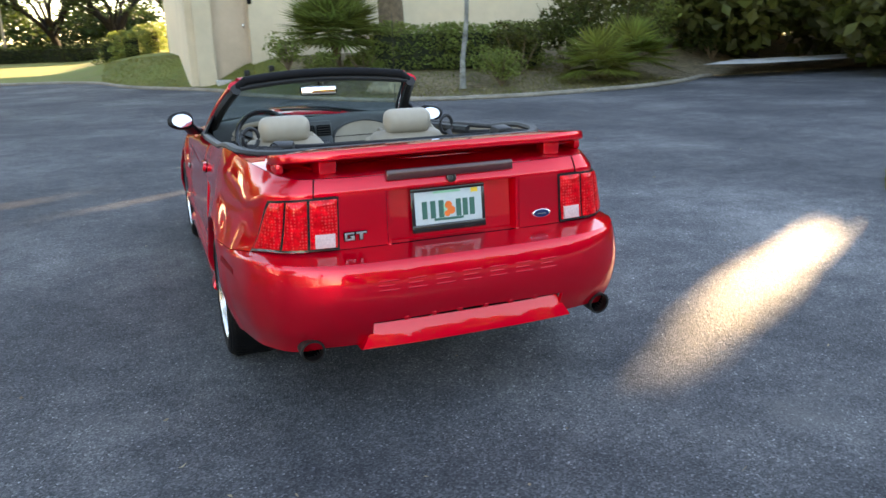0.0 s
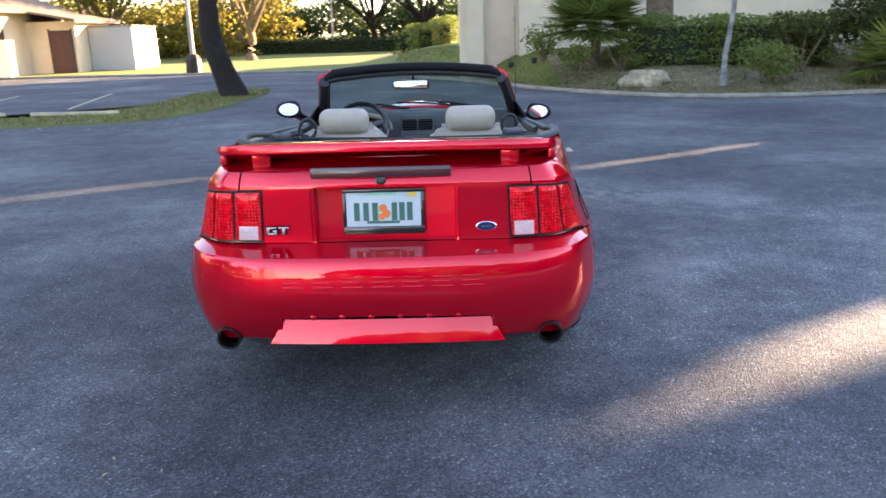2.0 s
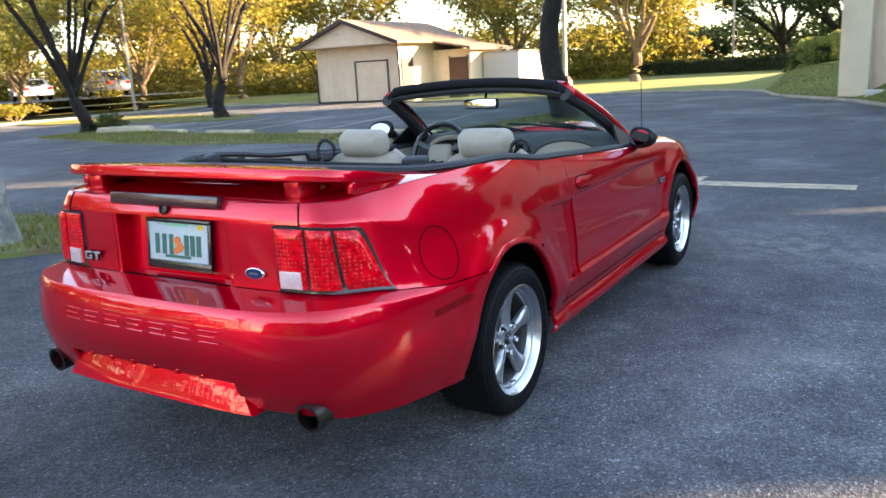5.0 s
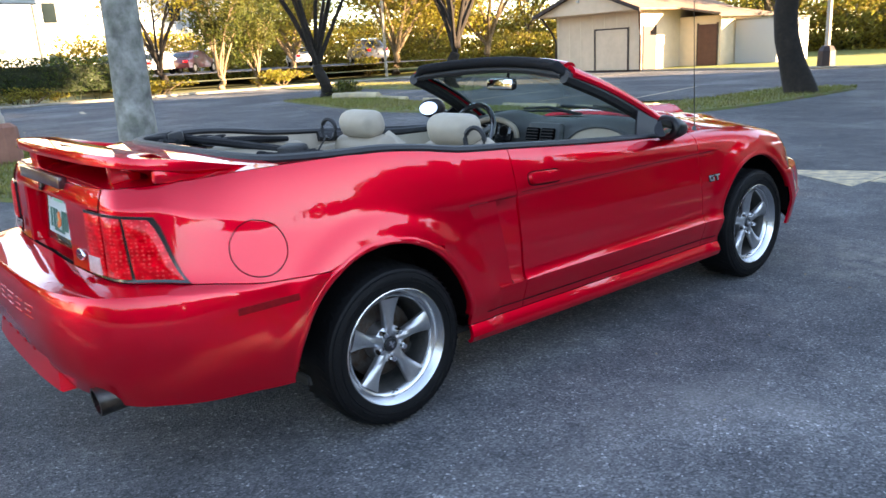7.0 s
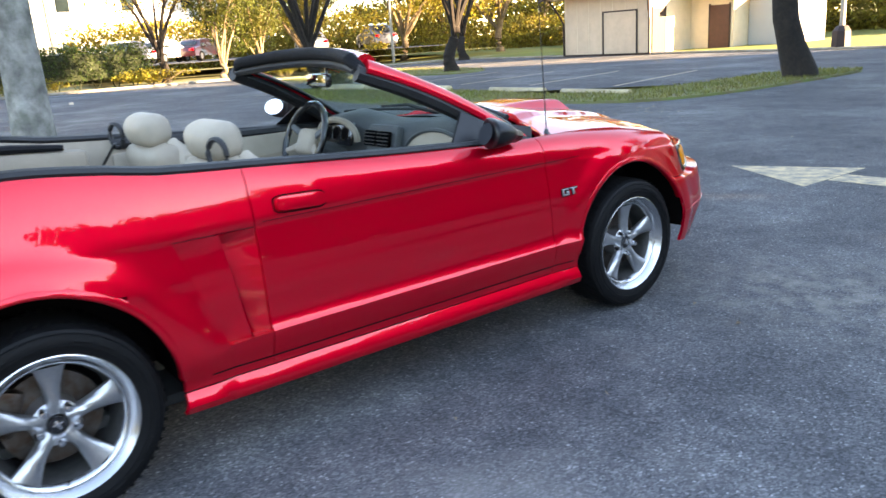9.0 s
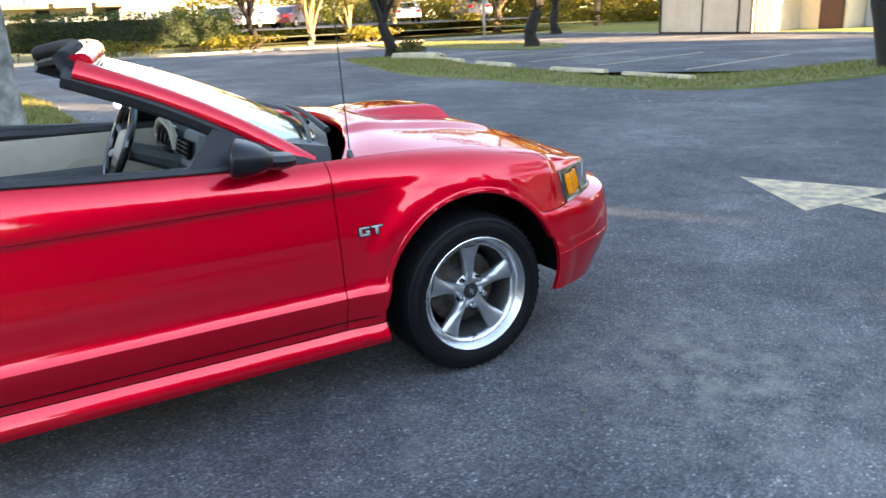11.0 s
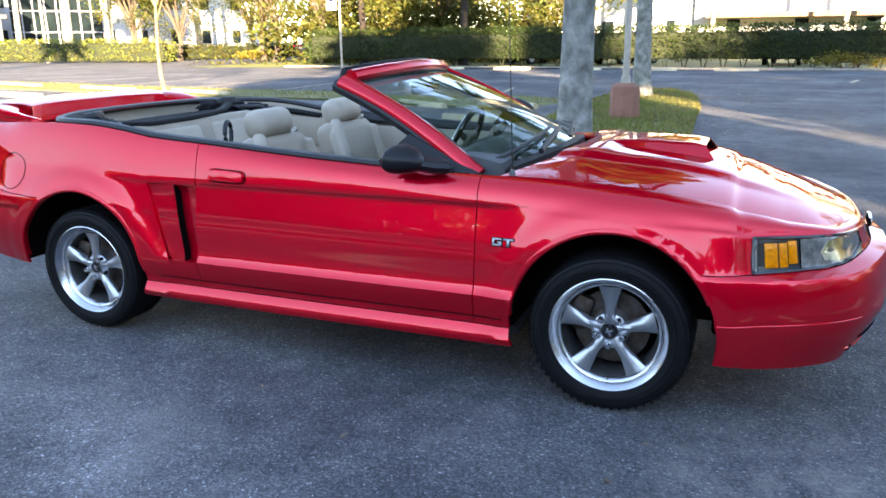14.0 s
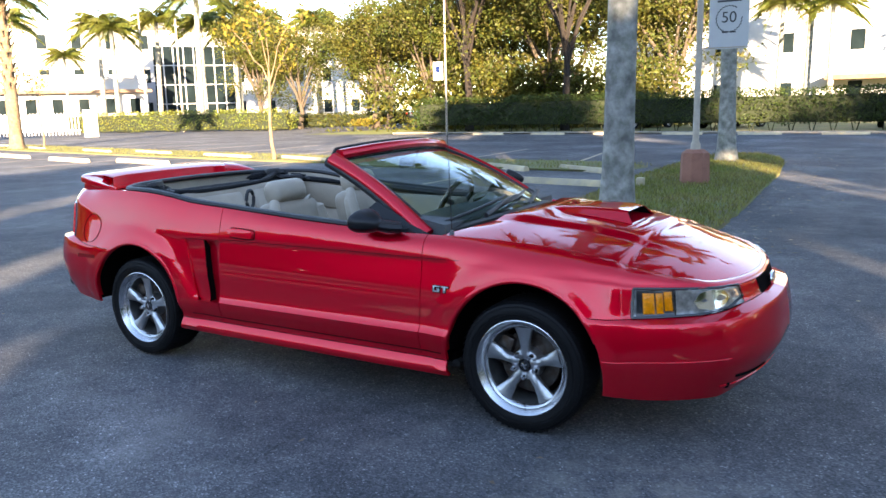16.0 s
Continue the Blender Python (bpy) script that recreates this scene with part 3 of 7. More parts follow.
        out.append(part(name, bm, material, car, label))
    return out


def cells(s0, s1, r0, r1):
    """Cells between two stations and two feature rows."""
    return {(j, k) for j in range(len(ST) - 1) for k in range(len(VV) - 1)
            if s0 - 1e-6 <= ST[j] and ST[j + 1] <= s1 + 1e-6 and r0 - 1e-6 <= VV[k] and VV[k + 1] <= r1 + 1e-6}


valance_c = cells(0, 1.4168, 0, 1)
bumper_r = cells(0, 7.6, 0, 4) - valance_c
recess_c = cells(0, 1.0, 4, 5)
lid_r = (cells(0, 1.88, 4, 5) - recess_c) | cells(0, 2.45, 5, 7)
scoop_c = {(j, k) for j, k in cells(7.6, 9, 2, 5) if j >= J_SC}
quarter = ((cells(0, 9, 4, 7) - lid_r - recess_c) | cells(7.6, 9, 1, 4)) - scoop_c
door_c = cells(9, 11, 1, 7)
rocker = cells(7.6, 11.8, 0, 1)
lamp_f = cells(13.85, 17.1, 4, 5)
hood_lip = cells(13.0, 19, 5, 7) - cells(13.0, 13.85, 5, 7)
fender = cells(11, 12.4, 1, 7) | (cells(12.4, 14.2, 4, 7) - lamp_f) | cells(11.8, 12.4, 0, 1) | hood_lip
bumper_f = cells(12.4, 19, 0, 4)
grille = cells(18.0, 19, 4, 5)
nose_c = cells(17.1, 18.0, 4, 5)
shell("rear_bumper", bumper_r, PAINT)
shell("quarter_panel", quarter, PAINT)
shell("door_skin", door_c, PAINT)
shell("rocker_skirt", rocker, PAINT)
shell("front_fender", fender, PAINT)
shell("front_bumper", bumper_f, PAINT)
shell("tail_panel", lid_r, PAINT)
# scoop insert ahead of the rear wheel: sunk floor with a sloped top edge
J_MD = J_SC + int(round(.62 * (J_DR - J_SC)))
for side in (1, -1):
    _ks = list(range(ROW_AT[2], ROW_AT[5] + 1))

    def scoop_sheet(js, depth):
        """Sunk sheet over the given columns, closed to the skin along its top and bottom."""
        bm, g = bmesh.new(), {}
        for j in js:
            for k in _ks:
                drop = SZ[j, ROW_AT[5]] - SZ[j, k]
                d = depth(j) + (.012 if k == _ks[0] else 0)
                d = d * min(1, .25 + drop / .045)
                g[j, k] = bm.verts.new((side * (SX[j, k] - d), SY[j, k], SZ[j, k]))
        for j, j2 in zip(js, js[1:]):
            for k in _ks[:-1]:
                bm.faces.new((g[j, k], g[j2, k], g[j2, k + 1], g[j, k + 1]))
            for k in (_ks[0], _ks[-1]):
                r0, r1 = (bm.verts.new((side * SX[q, k], SY[q, k], SZ[q, k])) for q in (j, j2))
                bm.faces.new((g[j, k], g[j2, k], r1, r0))
        bmesh.ops.remove_doubles(bm, verts=bm.verts, dist=.0003)
        return bm
    insert_ = part("side_scoop", scoop_sheet(list(range(J_SC, J_MD + 1)), lambda j: .012 - .008 * (j - J_SC) / (J_MD - J_SC)), PAINT, car, angle=25)
    part("scoop_ramp", scoop_sheet(list(range(J_MD, J_DR + 1)), lambda j: .046 - .036 * (j - J_MD) / (J_DR - J_MD)), PAINT, car, angle=25)
    bm = bmesh.new()
    q0 = [bm.verts.new((side * (SX[J_MD, k] - .006), SY[J_MD, k] + .0005, SZ[J_MD, k])) for k in _ks]
    q1 = [bm.verts.new((side * (SX[J_MD, k] - .050), SY[J_MD, k] + .0015, SZ[J_MD, k])) for k in _ks]
    for k in range(len(_ks) - 1):
        bm.faces.new((q0[k], q0[k + 1], q1[k + 1], q1[k]))
    part("scoop_opening", bm, GAP_BLACK, insert_, "dark air opening")
shell("headlamp", lamp_f, LAMP_CLEAR, "hazed clear headlamp lens", gap=0.004)
shell("grille", grille, GAP_BLACK)
shell("nose_panel", nose_c, PAINT)

# dark liner just behind the panels, seen in the joints
_lv, _lf, _id = [], [], {}
for side in (1, -1):
    for j in range(len(ST) - 1):
        for k in range(len(VV) - 1):
            if SKIP[j, k] or (j, k) in scoop_c or (j, k) in recess_c or (j, k) in valance_c:
                continue
            q_ = []
            for c in ((j, k), (j + 1, k), (j + 1, k + 1), (j, k + 1)):
                key = (side, c)
                if key not in _id:
                    _id[key] = len(_lv)
                    _lv.append((side * (SX[c] - NX[c[0]] * 0.013), SY[c] - NY[c[0]] * 0.013, SZ[c] - (0.008 if VV[c[1]] > 6.6 else 0)))
                q_.append(_id[key])
            _lf.append(q_)
add_mesh("inner_liner", _lv, _lf, GAP_BLACK, car, normals_out=False)


def shell_point(s, v, lift=0.0, side=1):
    """A place on the body skin, lifted off it, and its outward way."""
    j = np.interp(s, ST, np.arange(len(ST)))
    k = np.interp(v, VV, np.arange(len(VV)))
    j0, k0 = min(int(j), len(ST) - 2), min(int(k), len(VV) - 2)
    fj, fk = j - j0, k - k0

    def g(A):
        return (A[j0, k0] * (1 - fj) * (1 - fk) + A[j0 + 1, k0] * fj * (1 - fk) + A[j0, k0 + 1] * (1 - fj) * fk + A[j0 + 1, k0 + 1] * fj * fk)
    p_ = Vector((g(SX), g(SY), g(SZ)))
    du = Vector((SX[j0 + 1, k0] - SX[j0, k0], SY[j0 + 1, k0] - SY[j0, k0], SZ[j0 + 1, k0] - SZ[j0, k0]))
    dv = Vector((SX[j0, k0 + 1] - SX[j0, k0], SY[j0, k0 + 1] - SY[j0, k0], SZ[j0, k0 + 1] - SZ[j0, k0]))
    n = du.cross(dv)
    n = n.normalized() if n.length > 0 else Vector((1, 0, 0))
    if n.dot(Vector((p_.x, p_.y * 0.3, 0.0))) < 0:
        n = -n
    p_ += n * lift
    if side < 0:
        p_.x, n.x = -p_.x, -n.x
    return p_, n


def st_of(y):
    """Station on the side at a given y."""
    m = (ST > 4) & (ST < 15)
    return float(np.interp(y, PY[m], ST[m]))


def v_of(s, z):
    j = int(np.argmin(abs(ST - s)))
    return float(np.interp(z, SZ[j], VV))


def side_point(y, z, lift=0.0, side=1):
    s = st_of(y)
    return shell_point(s, v_of(s, z), lift, side)


def plain_x(y, z):
    """Half width of the uncut side at a given place."""
    m = np.where((ST > 4) & (ST < 15))[0]
    yy = np.array([np.interp(z, RZ[j], RY[j]) for j in m])
    xx = np.array([np.interp(z, RZ[j], RX[j]) for j in m])
    return float(np.interp(y, yy, xx))


def skin_grid(name, left, right, v0, v1, material, side, lift, bulge, parent=None, label="", nu=12, nv=10):
    """A bulged lens on the skin between two slanting edges, each (station at v0, station at v1)."""
    bm = bmesh.new()
    g = []
    es = [0, .012] + list(np.linspace(.05, .95, nu - 3)) + [.988, 1]
    fs = [0, .014] + list(np.linspace(.06, .94, nv - 3)) + [.986, 1]
    for b, f in enumerate(fs):
        row = []
        for a, e in enumerate(es):
            s = (left[0] + (left[1] - left[0]) * f) * (1 - e) + (right[0] + (right[1] - right[0]) * f) * e
            rise = bulge * (1 - (2 * e - 1) ** 4) * (1 - (2 * f - 1) ** 6)
            edge = a in (0, nu) or b in (0, nv)
            row.append(bm.verts.new(shell_point(s, v0 + (v1 - v0) * f, -.006 if edge else lift + rise, side)[0]))
        g.append(row)
    for p_, q_ in zip(g, g[1:]):
        for a in range(nu):
            bm.faces.new((p_[a], p_[a + 1], q_[a + 1], q_[a]))
    return part(name, bm, material, parent or car, label, angle=50)


def skin_patch(name, ring, material, lift, side, label="", parent=None, depth=0.006):
    """A thin plate laid on the skin: ring of (station, row) points, fanned from the middle."""
    c = np.mean(np.array(ring), axis=0)
    bm = bmesh.new()
    top = [bm.verts.new(shell_point(s, v, lift, side)[0]) for s, v in ring]
    low = [bm.verts.new(shell_point(s, v, lift - depth, side)[0]) for s, v in ring]
    mid_ = bm.verts.new(shell_point(c[0], c[1], lift, side)[0])
    n = len(ring)
    for i in range(n):
        k = (i + 1) % n
        bm.faces.new((mid_, top[i], top[k]))
        bm.faces.new((top[i], low[i], low[k], top[k]))
    return part(name, bm, material, parent or car, label)


def skin_line(name, pts, r, material, side=1, lift=0.0, flat=1.0, parent=None):
    """A thin bead along (station, row) points on the skin."""
    dense = spline(pts, max(8, 6 * len(pts)))
    return part(name, bm_tube([shell_point(p[0], p[1], lift, side)[0] for p in dense], r, 6, flat), material, parent or car)


# ---- top surfaces: hood and rear deck ----
TOPX, TOPY, TOPZ = SX[:, -1], SY[:, -1], SZ[:, -1]


def crown_at(y):
    return keyed([(-2.3, .0), (-2.15, .006), (-1.9, .018), (-1.5, .02), (.7, .045), (.95, .066), (1.3, .058), (1.6, .062), (1.86, .058), (2.05, .03), (2.16, .0)], y)


def top_z(x, y, xe, ze):
    f = np.clip(abs(x) / max(xe, 1e-6), 0, 1)
    z = ze + crown_at(y) * (1 - f ** 2.4)
    if y > 0:   # raised middle of the hood with two long ridges
        z = z + 0.018 * (1 - smooth01((f - 0.52) / 0.09)) * smooth01((2.02 - y) / 0.5) * smooth01((xe - 0.25) / 0.2)
    return z


def ruled_top(name, j0, j1, nx, material, label="", bow=None):
    verts, faces = [], []
    js = list(range(j0, j1 + 1))
    for a, j in enumerate(js):
        xe, ye, ze = TOPX[j], TOPY[j], TOPZ[j]
        for i in range(nx + 1):
            f = -1 + 2 * i / nx
            x = f * xe
            y = ye + (bow(ye) * (1 - f * f) if bow else 0)
            verts.append((x, y, top_z(x, ye, xe, ze)))
    for a in range(len(js) - 1):
        for i in range(nx):
            p_ = a * (nx + 1) + i
            faces.append((p_, p_ + 1, p_ + nx + 2, p_ + nx + 1))
    ob = add_mesh(name, verts, faces, material, car, label)
    return ob


# J_COWL: where the hood starts
J_COWL = int(np.argmin(abs(ST - 11.12)))
J_DECK = int(np.argmin(abs(TOPY + 1.62) + (ST > 9) * 9))
ruled_top("hood", J_COWL, len(ST) - 1, 44, PAINT, bow=lambda y: 0.23 * (1 - smooth01((y - .80) / 0.5)))
ruled_top("trunk_lid", 0, J_DECK, 36, PAINT)

# turned-down rear lip of the hood
_hv, _hf = [], []
for i in range(45):
    f = -1 + 2 * i / 44
    xe, ye, ze = TOPX[J_COWL], TOPY[J_COWL], TOPZ[J_COWL]
    z_ = top_z(f * xe, ye, xe, ze)
    y_ = ye + .23 * (1 - float(smooth01((ye - .80) / .5))) * (1 - f * f)
    _hv += [(f * xe, y_, z_), (f * xe, y_ - .006, z_ - .006), (f * xe, y_ - .004, z_ - .035)]
for i in range(44):
    for k in (0, 1):
        _hf.append((3 * i + k, 3 * i + 3 + k, 3 * i + 4 + k, 3 * i + 1 + k))
add_mesh("hood_rear_lip", _hv, _hf, PAINT, car)

# hood scoop
_sv, _sf = [], []
for a, (y, w, h) in enumerate([(1.10, .19, .0), (1.2, .20, .022), (1.35, .205, .036), (1.5, .208, .048), (1.60, .21, .054), (1.62, .21, .054)]):
    for i in range(21):
        f = -1 + 2 * i / 20
        j = int(np.argmin(abs(TOPY - y) + (ST < 11) * 9))
        base = top_z(f * w, y, TOPX[j], TOPZ[j])
        prof = 1 - smooth01((abs(f) - 0.70) / 0.30)
        _sv.append((f * w, y - 0.045 * prof * (1 if a >= 4 else 0), base - 0.004 + (h + .004) * prof))
for a in range(5):
    for i in range(20):
        p_ = a * 21 + i
        _sf.append((p_, p_ + 1, p_ + 22, p_ + 21))
scoop = add_mesh("hood_scoop", _sv[:105], _sf[:80], PAINT, car)
_mv, _mf = [], []
for a, dy in enumerate((0.0, -0.07)):
    for i in range(21):
        v = _sv[84 + i]
        _mv.append((v[0] * (0.97 - .05 * a), v[1] + dy, v[2] - 0.006 - 0.01 * a))
for i in range(20):
    _mf.append((i, i + 1, i + 22, i + 21))
n0 = len(_mv)
for i in range(21):
    _mv.append((_mv[21 + i][0], _mv[21 + i][1] - .01, .80))
for i in range(20):
    _mf.append((21 + i, 22 + i, n0 + i + 1, n0 + i))
add_mesh("scoop_mouth", _mv, _mf, GAP_BLACK, scoop, normals_out=False)

# black cowl below the windscreen
_cw = []
for i in range(25):
    f = -1 + 2 * i / 24
    _cw.append((f * .70, 0.76 + 0.20 * (1 - f * f), .872 + .062 * (1 - f * f)))
bm = bmesh.new()
_r0 = [bm.verts.new((p_[0], p_[1] + .015, p_[2] + .010)) for p_ in _cw]
_r1 = [bm.verts.new((p_[0] * .99, p_[1] - .16, p_[2] + .012)) for p_ in _cw]
_r2 = [bm.verts.new((p_[0], p_[1] + .018, p_[2] - .05)) for p_ in _cw]
for i in range(24):
    bm.faces.new((_r0[i], _r0[i + 1], _r1[i + 1], _r1[i]))
    bm.faces.new((_r0[i], _r2[i], _r2[i + 1], _r0[i + 1]))
part("cowl_panel", bm, BLACK_TRIM, car)

# rear spoiler: a blade whose ends sweep forward, on two feet
_path = spline([(.672, -1.70, 1.026), (.694, -1.84, 1.050), (.694, -1.97, 1.072), (.648, -2.09, 1.088), (.47, -2.155, 1.097), (.2, -2.175, 1.101), (0, -2.18, 1.102)], 28)
_path = [tuple(p_) for p_ in _path] + [(-p_[0], p_[1], p_[2]) for p_ in _path[-2::-1]]
bm = bmesh.new()
_rings = []
for i, p_ in enumerate(_path):
    a = Vector(_path[max(i - 1, 0)])
    b = Vector(_path[min(i + 1, len(_path) - 1)])
    d = (b - a).normalized()
    inward = Vector((-d.y, d.x, 0)).normalized()
    if inward.dot(Vector((-p_[0], -1.2 - p_[1], 0))) < 0:
        inward = -inward
    _e = min(i, len(_path) - 1 - i)
    chord = 0.205 * (0.08 + 0.92 * smooth01(_e / 14.0))
    thick = .25 + .75 * float(smooth01(_e / 8.0))
    c = Vector(p_)
    sec = [(0, -.004), (.03, .010), (.3, .010), (.75, .002), (1.0, -.014), (.985, -.076), (.62, -.052), (.12, -.034), (.0, -.024)]
    _rings.append([bm.verts.new(c + inward * chord * u + Vector((0, 0, w * thick))) for u, w in sec])
for a, b in zip(_rings, _rings[1:]):
    for k in range(len(a)):
        bm.faces.new((a[k], a[(k + 1) % len(a)], b[(k + 1) % len(a)], b[k]))
bm.faces.new(_rings[0])
bm.faces.new(_rings[-1][::-1])
spoiler = part("rear_spoiler", bm, PAINT, car)
for s_ in (1, -1):
    part("spoiler_foot", bm_box((.07, .09, .08), (s_ * .50, -2.05, 1.03), .012, rot=(0, 0, -s_ * 8), taper=(1.15, 1.1)), PAINT, spoiler)
    part("spoiler_foot", bm_box((.035, .24, .05), (s_ * .668, -1.90, 1.026), .012, rot=(-4, 0, 0), taper=(.8, 1.0)), PAINT, spoiler)
part("high_brake_lamp", bm_box((.545, .03, .042), (-.012, -2.178, .998), .006, rot=(-6, 0, 0)), BRAKE_DARK, car, "dark red high brake lamp bar")

# ---- tail details ----
# sunk plate recess with sloped side walls
_jr = int(np.argmin(abs(ST - 1.0)))
bm = bmesh.new()
_rows = []
for k in range(ROW_AT[4], ROW_AT[5] + 1):
    _z = float(SZ[_jr, k])
    _yf = -2.122 - (.94 - _z) * .085
    _rows.append([bm.verts.new(v) for v in ((-SX[_jr, k], SY[_jr, k] + .002, _z), (-SX[_jr, k] + .012, SY[_jr, k] + .004, _z), (-.272, _yf, _z), (-.255, _yf + .004, _z), (0, _yf + .004, _z), (.255, _yf + .004, _z), (.272, _yf, _z), (SX[_jr, k] - .012, SY[_jr, k] + .004, _z), (SX[_jr, k], SY[_jr, k] + .002, _z))])
for a, b in zip(_rows, _rows[1:]):
    for k in range(8):
        bm.faces.new((a[k], a[k + 1], b[k + 1], b[k]))
for row, k in ((_rows[0], ROW_AT[4]), (_rows[-1], ROW_AT[5])):
    lip_ = [bm.verts.new((v.co.x, SY[_jr, k] + (.002 if abs(v.co.x) > .28 else -.002), v.co.z + (.006 if k == ROW_AT[5] else -.006))) for v in row]
    for q in range(8):
        bm.faces.new((row[q], row[q + 1], lip_[q + 1], lip_[q]))
part("plate_recess", bm, PAINT, car, angle=25)
plate = part("licence_plate", bm_box((.305, .006, .155), (-.010, -2.142, .836), .003, rot=(-6, 0, 0)), PLATE_W, car, "pale green licence plate with orange emblem")
fr = bm_box((.326, .012, .032), (-.010, -2.149, .758), .003, rot=(-6, 0, 0))
bm_box((.326, .012, .016), (-.010, -2.134, .915), .003, rot=(-6, 0, 0), bm=fr)
for s_ in (1, -1):
    bm_box((.016, .012, .16), (-.010 + s_ * .155, -2.140, .838), .003, rot=(-6, 0, 0), bm=fr)
part("plate_frame", fr, GLOSS_BLACK, plate)


def plate_piece(name, x, z, w, h, material, lift=.004):
    y = -2.142 - lift - (z - .836) * -.105
    return part(name, bm_box((w, .002, h), (-.012 + x, y, z), 0, rot=(-6, 0, 0)), material, plate, smooth=False)


for x in (-.105, -.068, -.032, .045, .075, .106):
    plate_piece("plate_bar", x, .832, .022, .072, PLATE_INK)
plate_piece("plate_bar", .0, .772 + .018, .13, .010, PLATE_INK)
plate_piece("plate_bar", -.005, .902, .12, .009, PLATE_GREEN)
for x, z, r in ((.0, .846, .016), (.012, .824, .017), (-.006, .812, .013)):
    part("plate_emblem", bm_lathe([(0, -.0015), (r, -.0015), (r, .0015), (0, .0015)], 16, 'z'), PLATE_ORANGE, plate, smooth=False).matrix_basis = pose(-.012 + x, -2.1465 + (z - .836) * .105, z, 84, 0, 0)
plate_piece("plate_leaf", -.018, .83, .014, .05, PLATE_GREEN)
plate_piece("plate_sticker", .118, .898, .03, .018, YELLOW_STICK)
for x in (-.09, .09):
    part("plate_screw", bm_lathe([(0, -.003), (.005, -.003), (.006, .002)], 10, 'z'), CHROME, plate).matrix_basis = pose(-.012 + x, -2.139, .905, 90, 0, 0)
lock = part("lock_cylinder", bm_lathe([(0, .0), (.011, .0), (.013, .006), (.02, .004), (.021, -.004)], 20, 'z'), DARK_STEEL, car, "dull round trunk lock")
lock.matrix_basis = pose(-.012, -2.186, .968, 78, 0, 0)
part("keyhole", bm_box((.003, .003, .012), (0, 0, .0005)), GAP_BLACK, lock)


def letterforms(m, size, parent=car):
    """Two bold satin characters on dark outlines."""
    s = size
    bars = [(s * .40, s * .10, -s * .25, s * .16, 0), (s * .11, s * .40, -s * .42, 0, 0), (s * .40, s * .10, -s * .25, -s * .16, 0),
            (s * .11, s * .20, -s * .10, -s * .09, 0), (s * .17, s * .09, -s * .14, -s * .01, 0),
            (s * .46, s * .10, s * .26, s * .16, 0), (s * .13, s * .36, s * .25, -s * .03, 0)]
    back = None
    for w, h, x, y, _ in bars:
        o = part("side_badge" if back is None else "badge_outline", bm_box((w + s * .07, h + s * .07, .003), (x, y, .0015), .0006), GAP_BLACK, parent if back is None else back)
        if back is None:
            back = o
            o.matrix_basis = m
    for w, h, x, y, _ in bars:
        part("badge_stroke", bm_box((w, h, .005), (x, y, .004), .0015), BADGE, back, "satin silver stroke")
    return back


def basis(p_, n, right):
    """Pose with z along n and x along right."""
    n = n.normalized()
    x = (Vector(right) - n * Vector(right).dot(n)).normalized()
    y = n.cross(x)
    m = Matrix((x, y, n)).transposed().to_4x4()
    m.translation = p_
    return m


for side in (1, -1):
    p_, n = side_point(.862, .641, .001, side)
    letterforms(basis(p_, n, (0, side, 0)) @ Matrix.Diagonal((1, .8, 1, 1)), .092)
letterforms(basis(Vector((-.425, -2.196, .775)), Vector((0, -1, .05)), (1, 0, 0)) @ Matrix.Diagonal((1, .8, 1, 1)), .092)
oval = part("oval_badge", bm_lathe([(0, .004), (.038, .004), (.042, .002), (.043, -.002)], 28, 'z'), CHROME, car, "blue oval badge with chrome rim")
oval.matrix_basis = pose(.395, -2.192, .776, 87, 0, 0) @ Matrix.Diagonal((1, .45, 1, 1))
part("badge_field", bm_lathe([(0, .0055), (.036, .0055), (.037, .003)], 28, 'z'), BLUE_BADGE, oval)
for _x in (-.016, -.006, .004, .014):
    part("badge_mark", bm_box((.006, .012, .002), (_x, 0, .0058)), CHROME, oval)

# tail lamp bezels, dividers and reverse lens
for side in (1, -1):
    bez = skin_grid("tail_lamp", (1.86, 1.80), (4.72, 4.02), 4.02, 5.01, GLOSS_BLACK, side, .007, .0, label="red tail lamp with three segments and a black bezel")
    for (a0, a1), (b0, b1) in (((1.93, 1.87), (2.62, 2.56)), ((2.68, 2.62), (3.50, 3.34)), ((3.57, 3.41), (4.58, 3.90))):
        skin_grid("lamp_segment", (a0, a1), (b0, b1), 4.12, 4.91, TAIL_RED, side, .010, .008, bez)
    skin_grid("reverse_lens", (1.98, 1.97), (2.50, 2.49), 4.14, 4.38, TAIL_CLEAR, side, .019, .003, bez, "clear reverse lamp lens", 6, 5)
    # quarter to trunk joint
    skin_line("trunk_joint", [(2.45, 5.02), (2.45, 6.0), (2.45, 6.95)], .003, GAP_BLACK, side, .0)
    # rear side marker, fuel flap
    skin_patch("side_marker", [(st_of(-1.885), v_of(st_of(-1.885), .592)), (st_of(-1.68), v_of(st_of(-1.68), .60)), (st_of(-1.68), v_of(st_of(-1.68), .622)), (st_of(-1.885), v_of(st_of(-1.885), .615))], MARKER_RED, .0015, side, "slim dark red side marker lamp")
_ring = []
for i in range(32):
    a = 2 * math.pi * i / 32
    _ring.append(side_point(-1.776 + .098 * math.cos(a), .781 + .088 * math.sin(a), .001)[0])
part("fuel_flap_joint", bm_tube(_ring + [_ring[0]], .0018, 6, caps=False), GAP_BLACK, car)

# embossed lettering strokes and the tow slot on the rear bumper
def rear_face(x, z, lift=.0):
    s = float(np.interp(abs(x), PX[ST <= 3], ST[ST <= 3]))
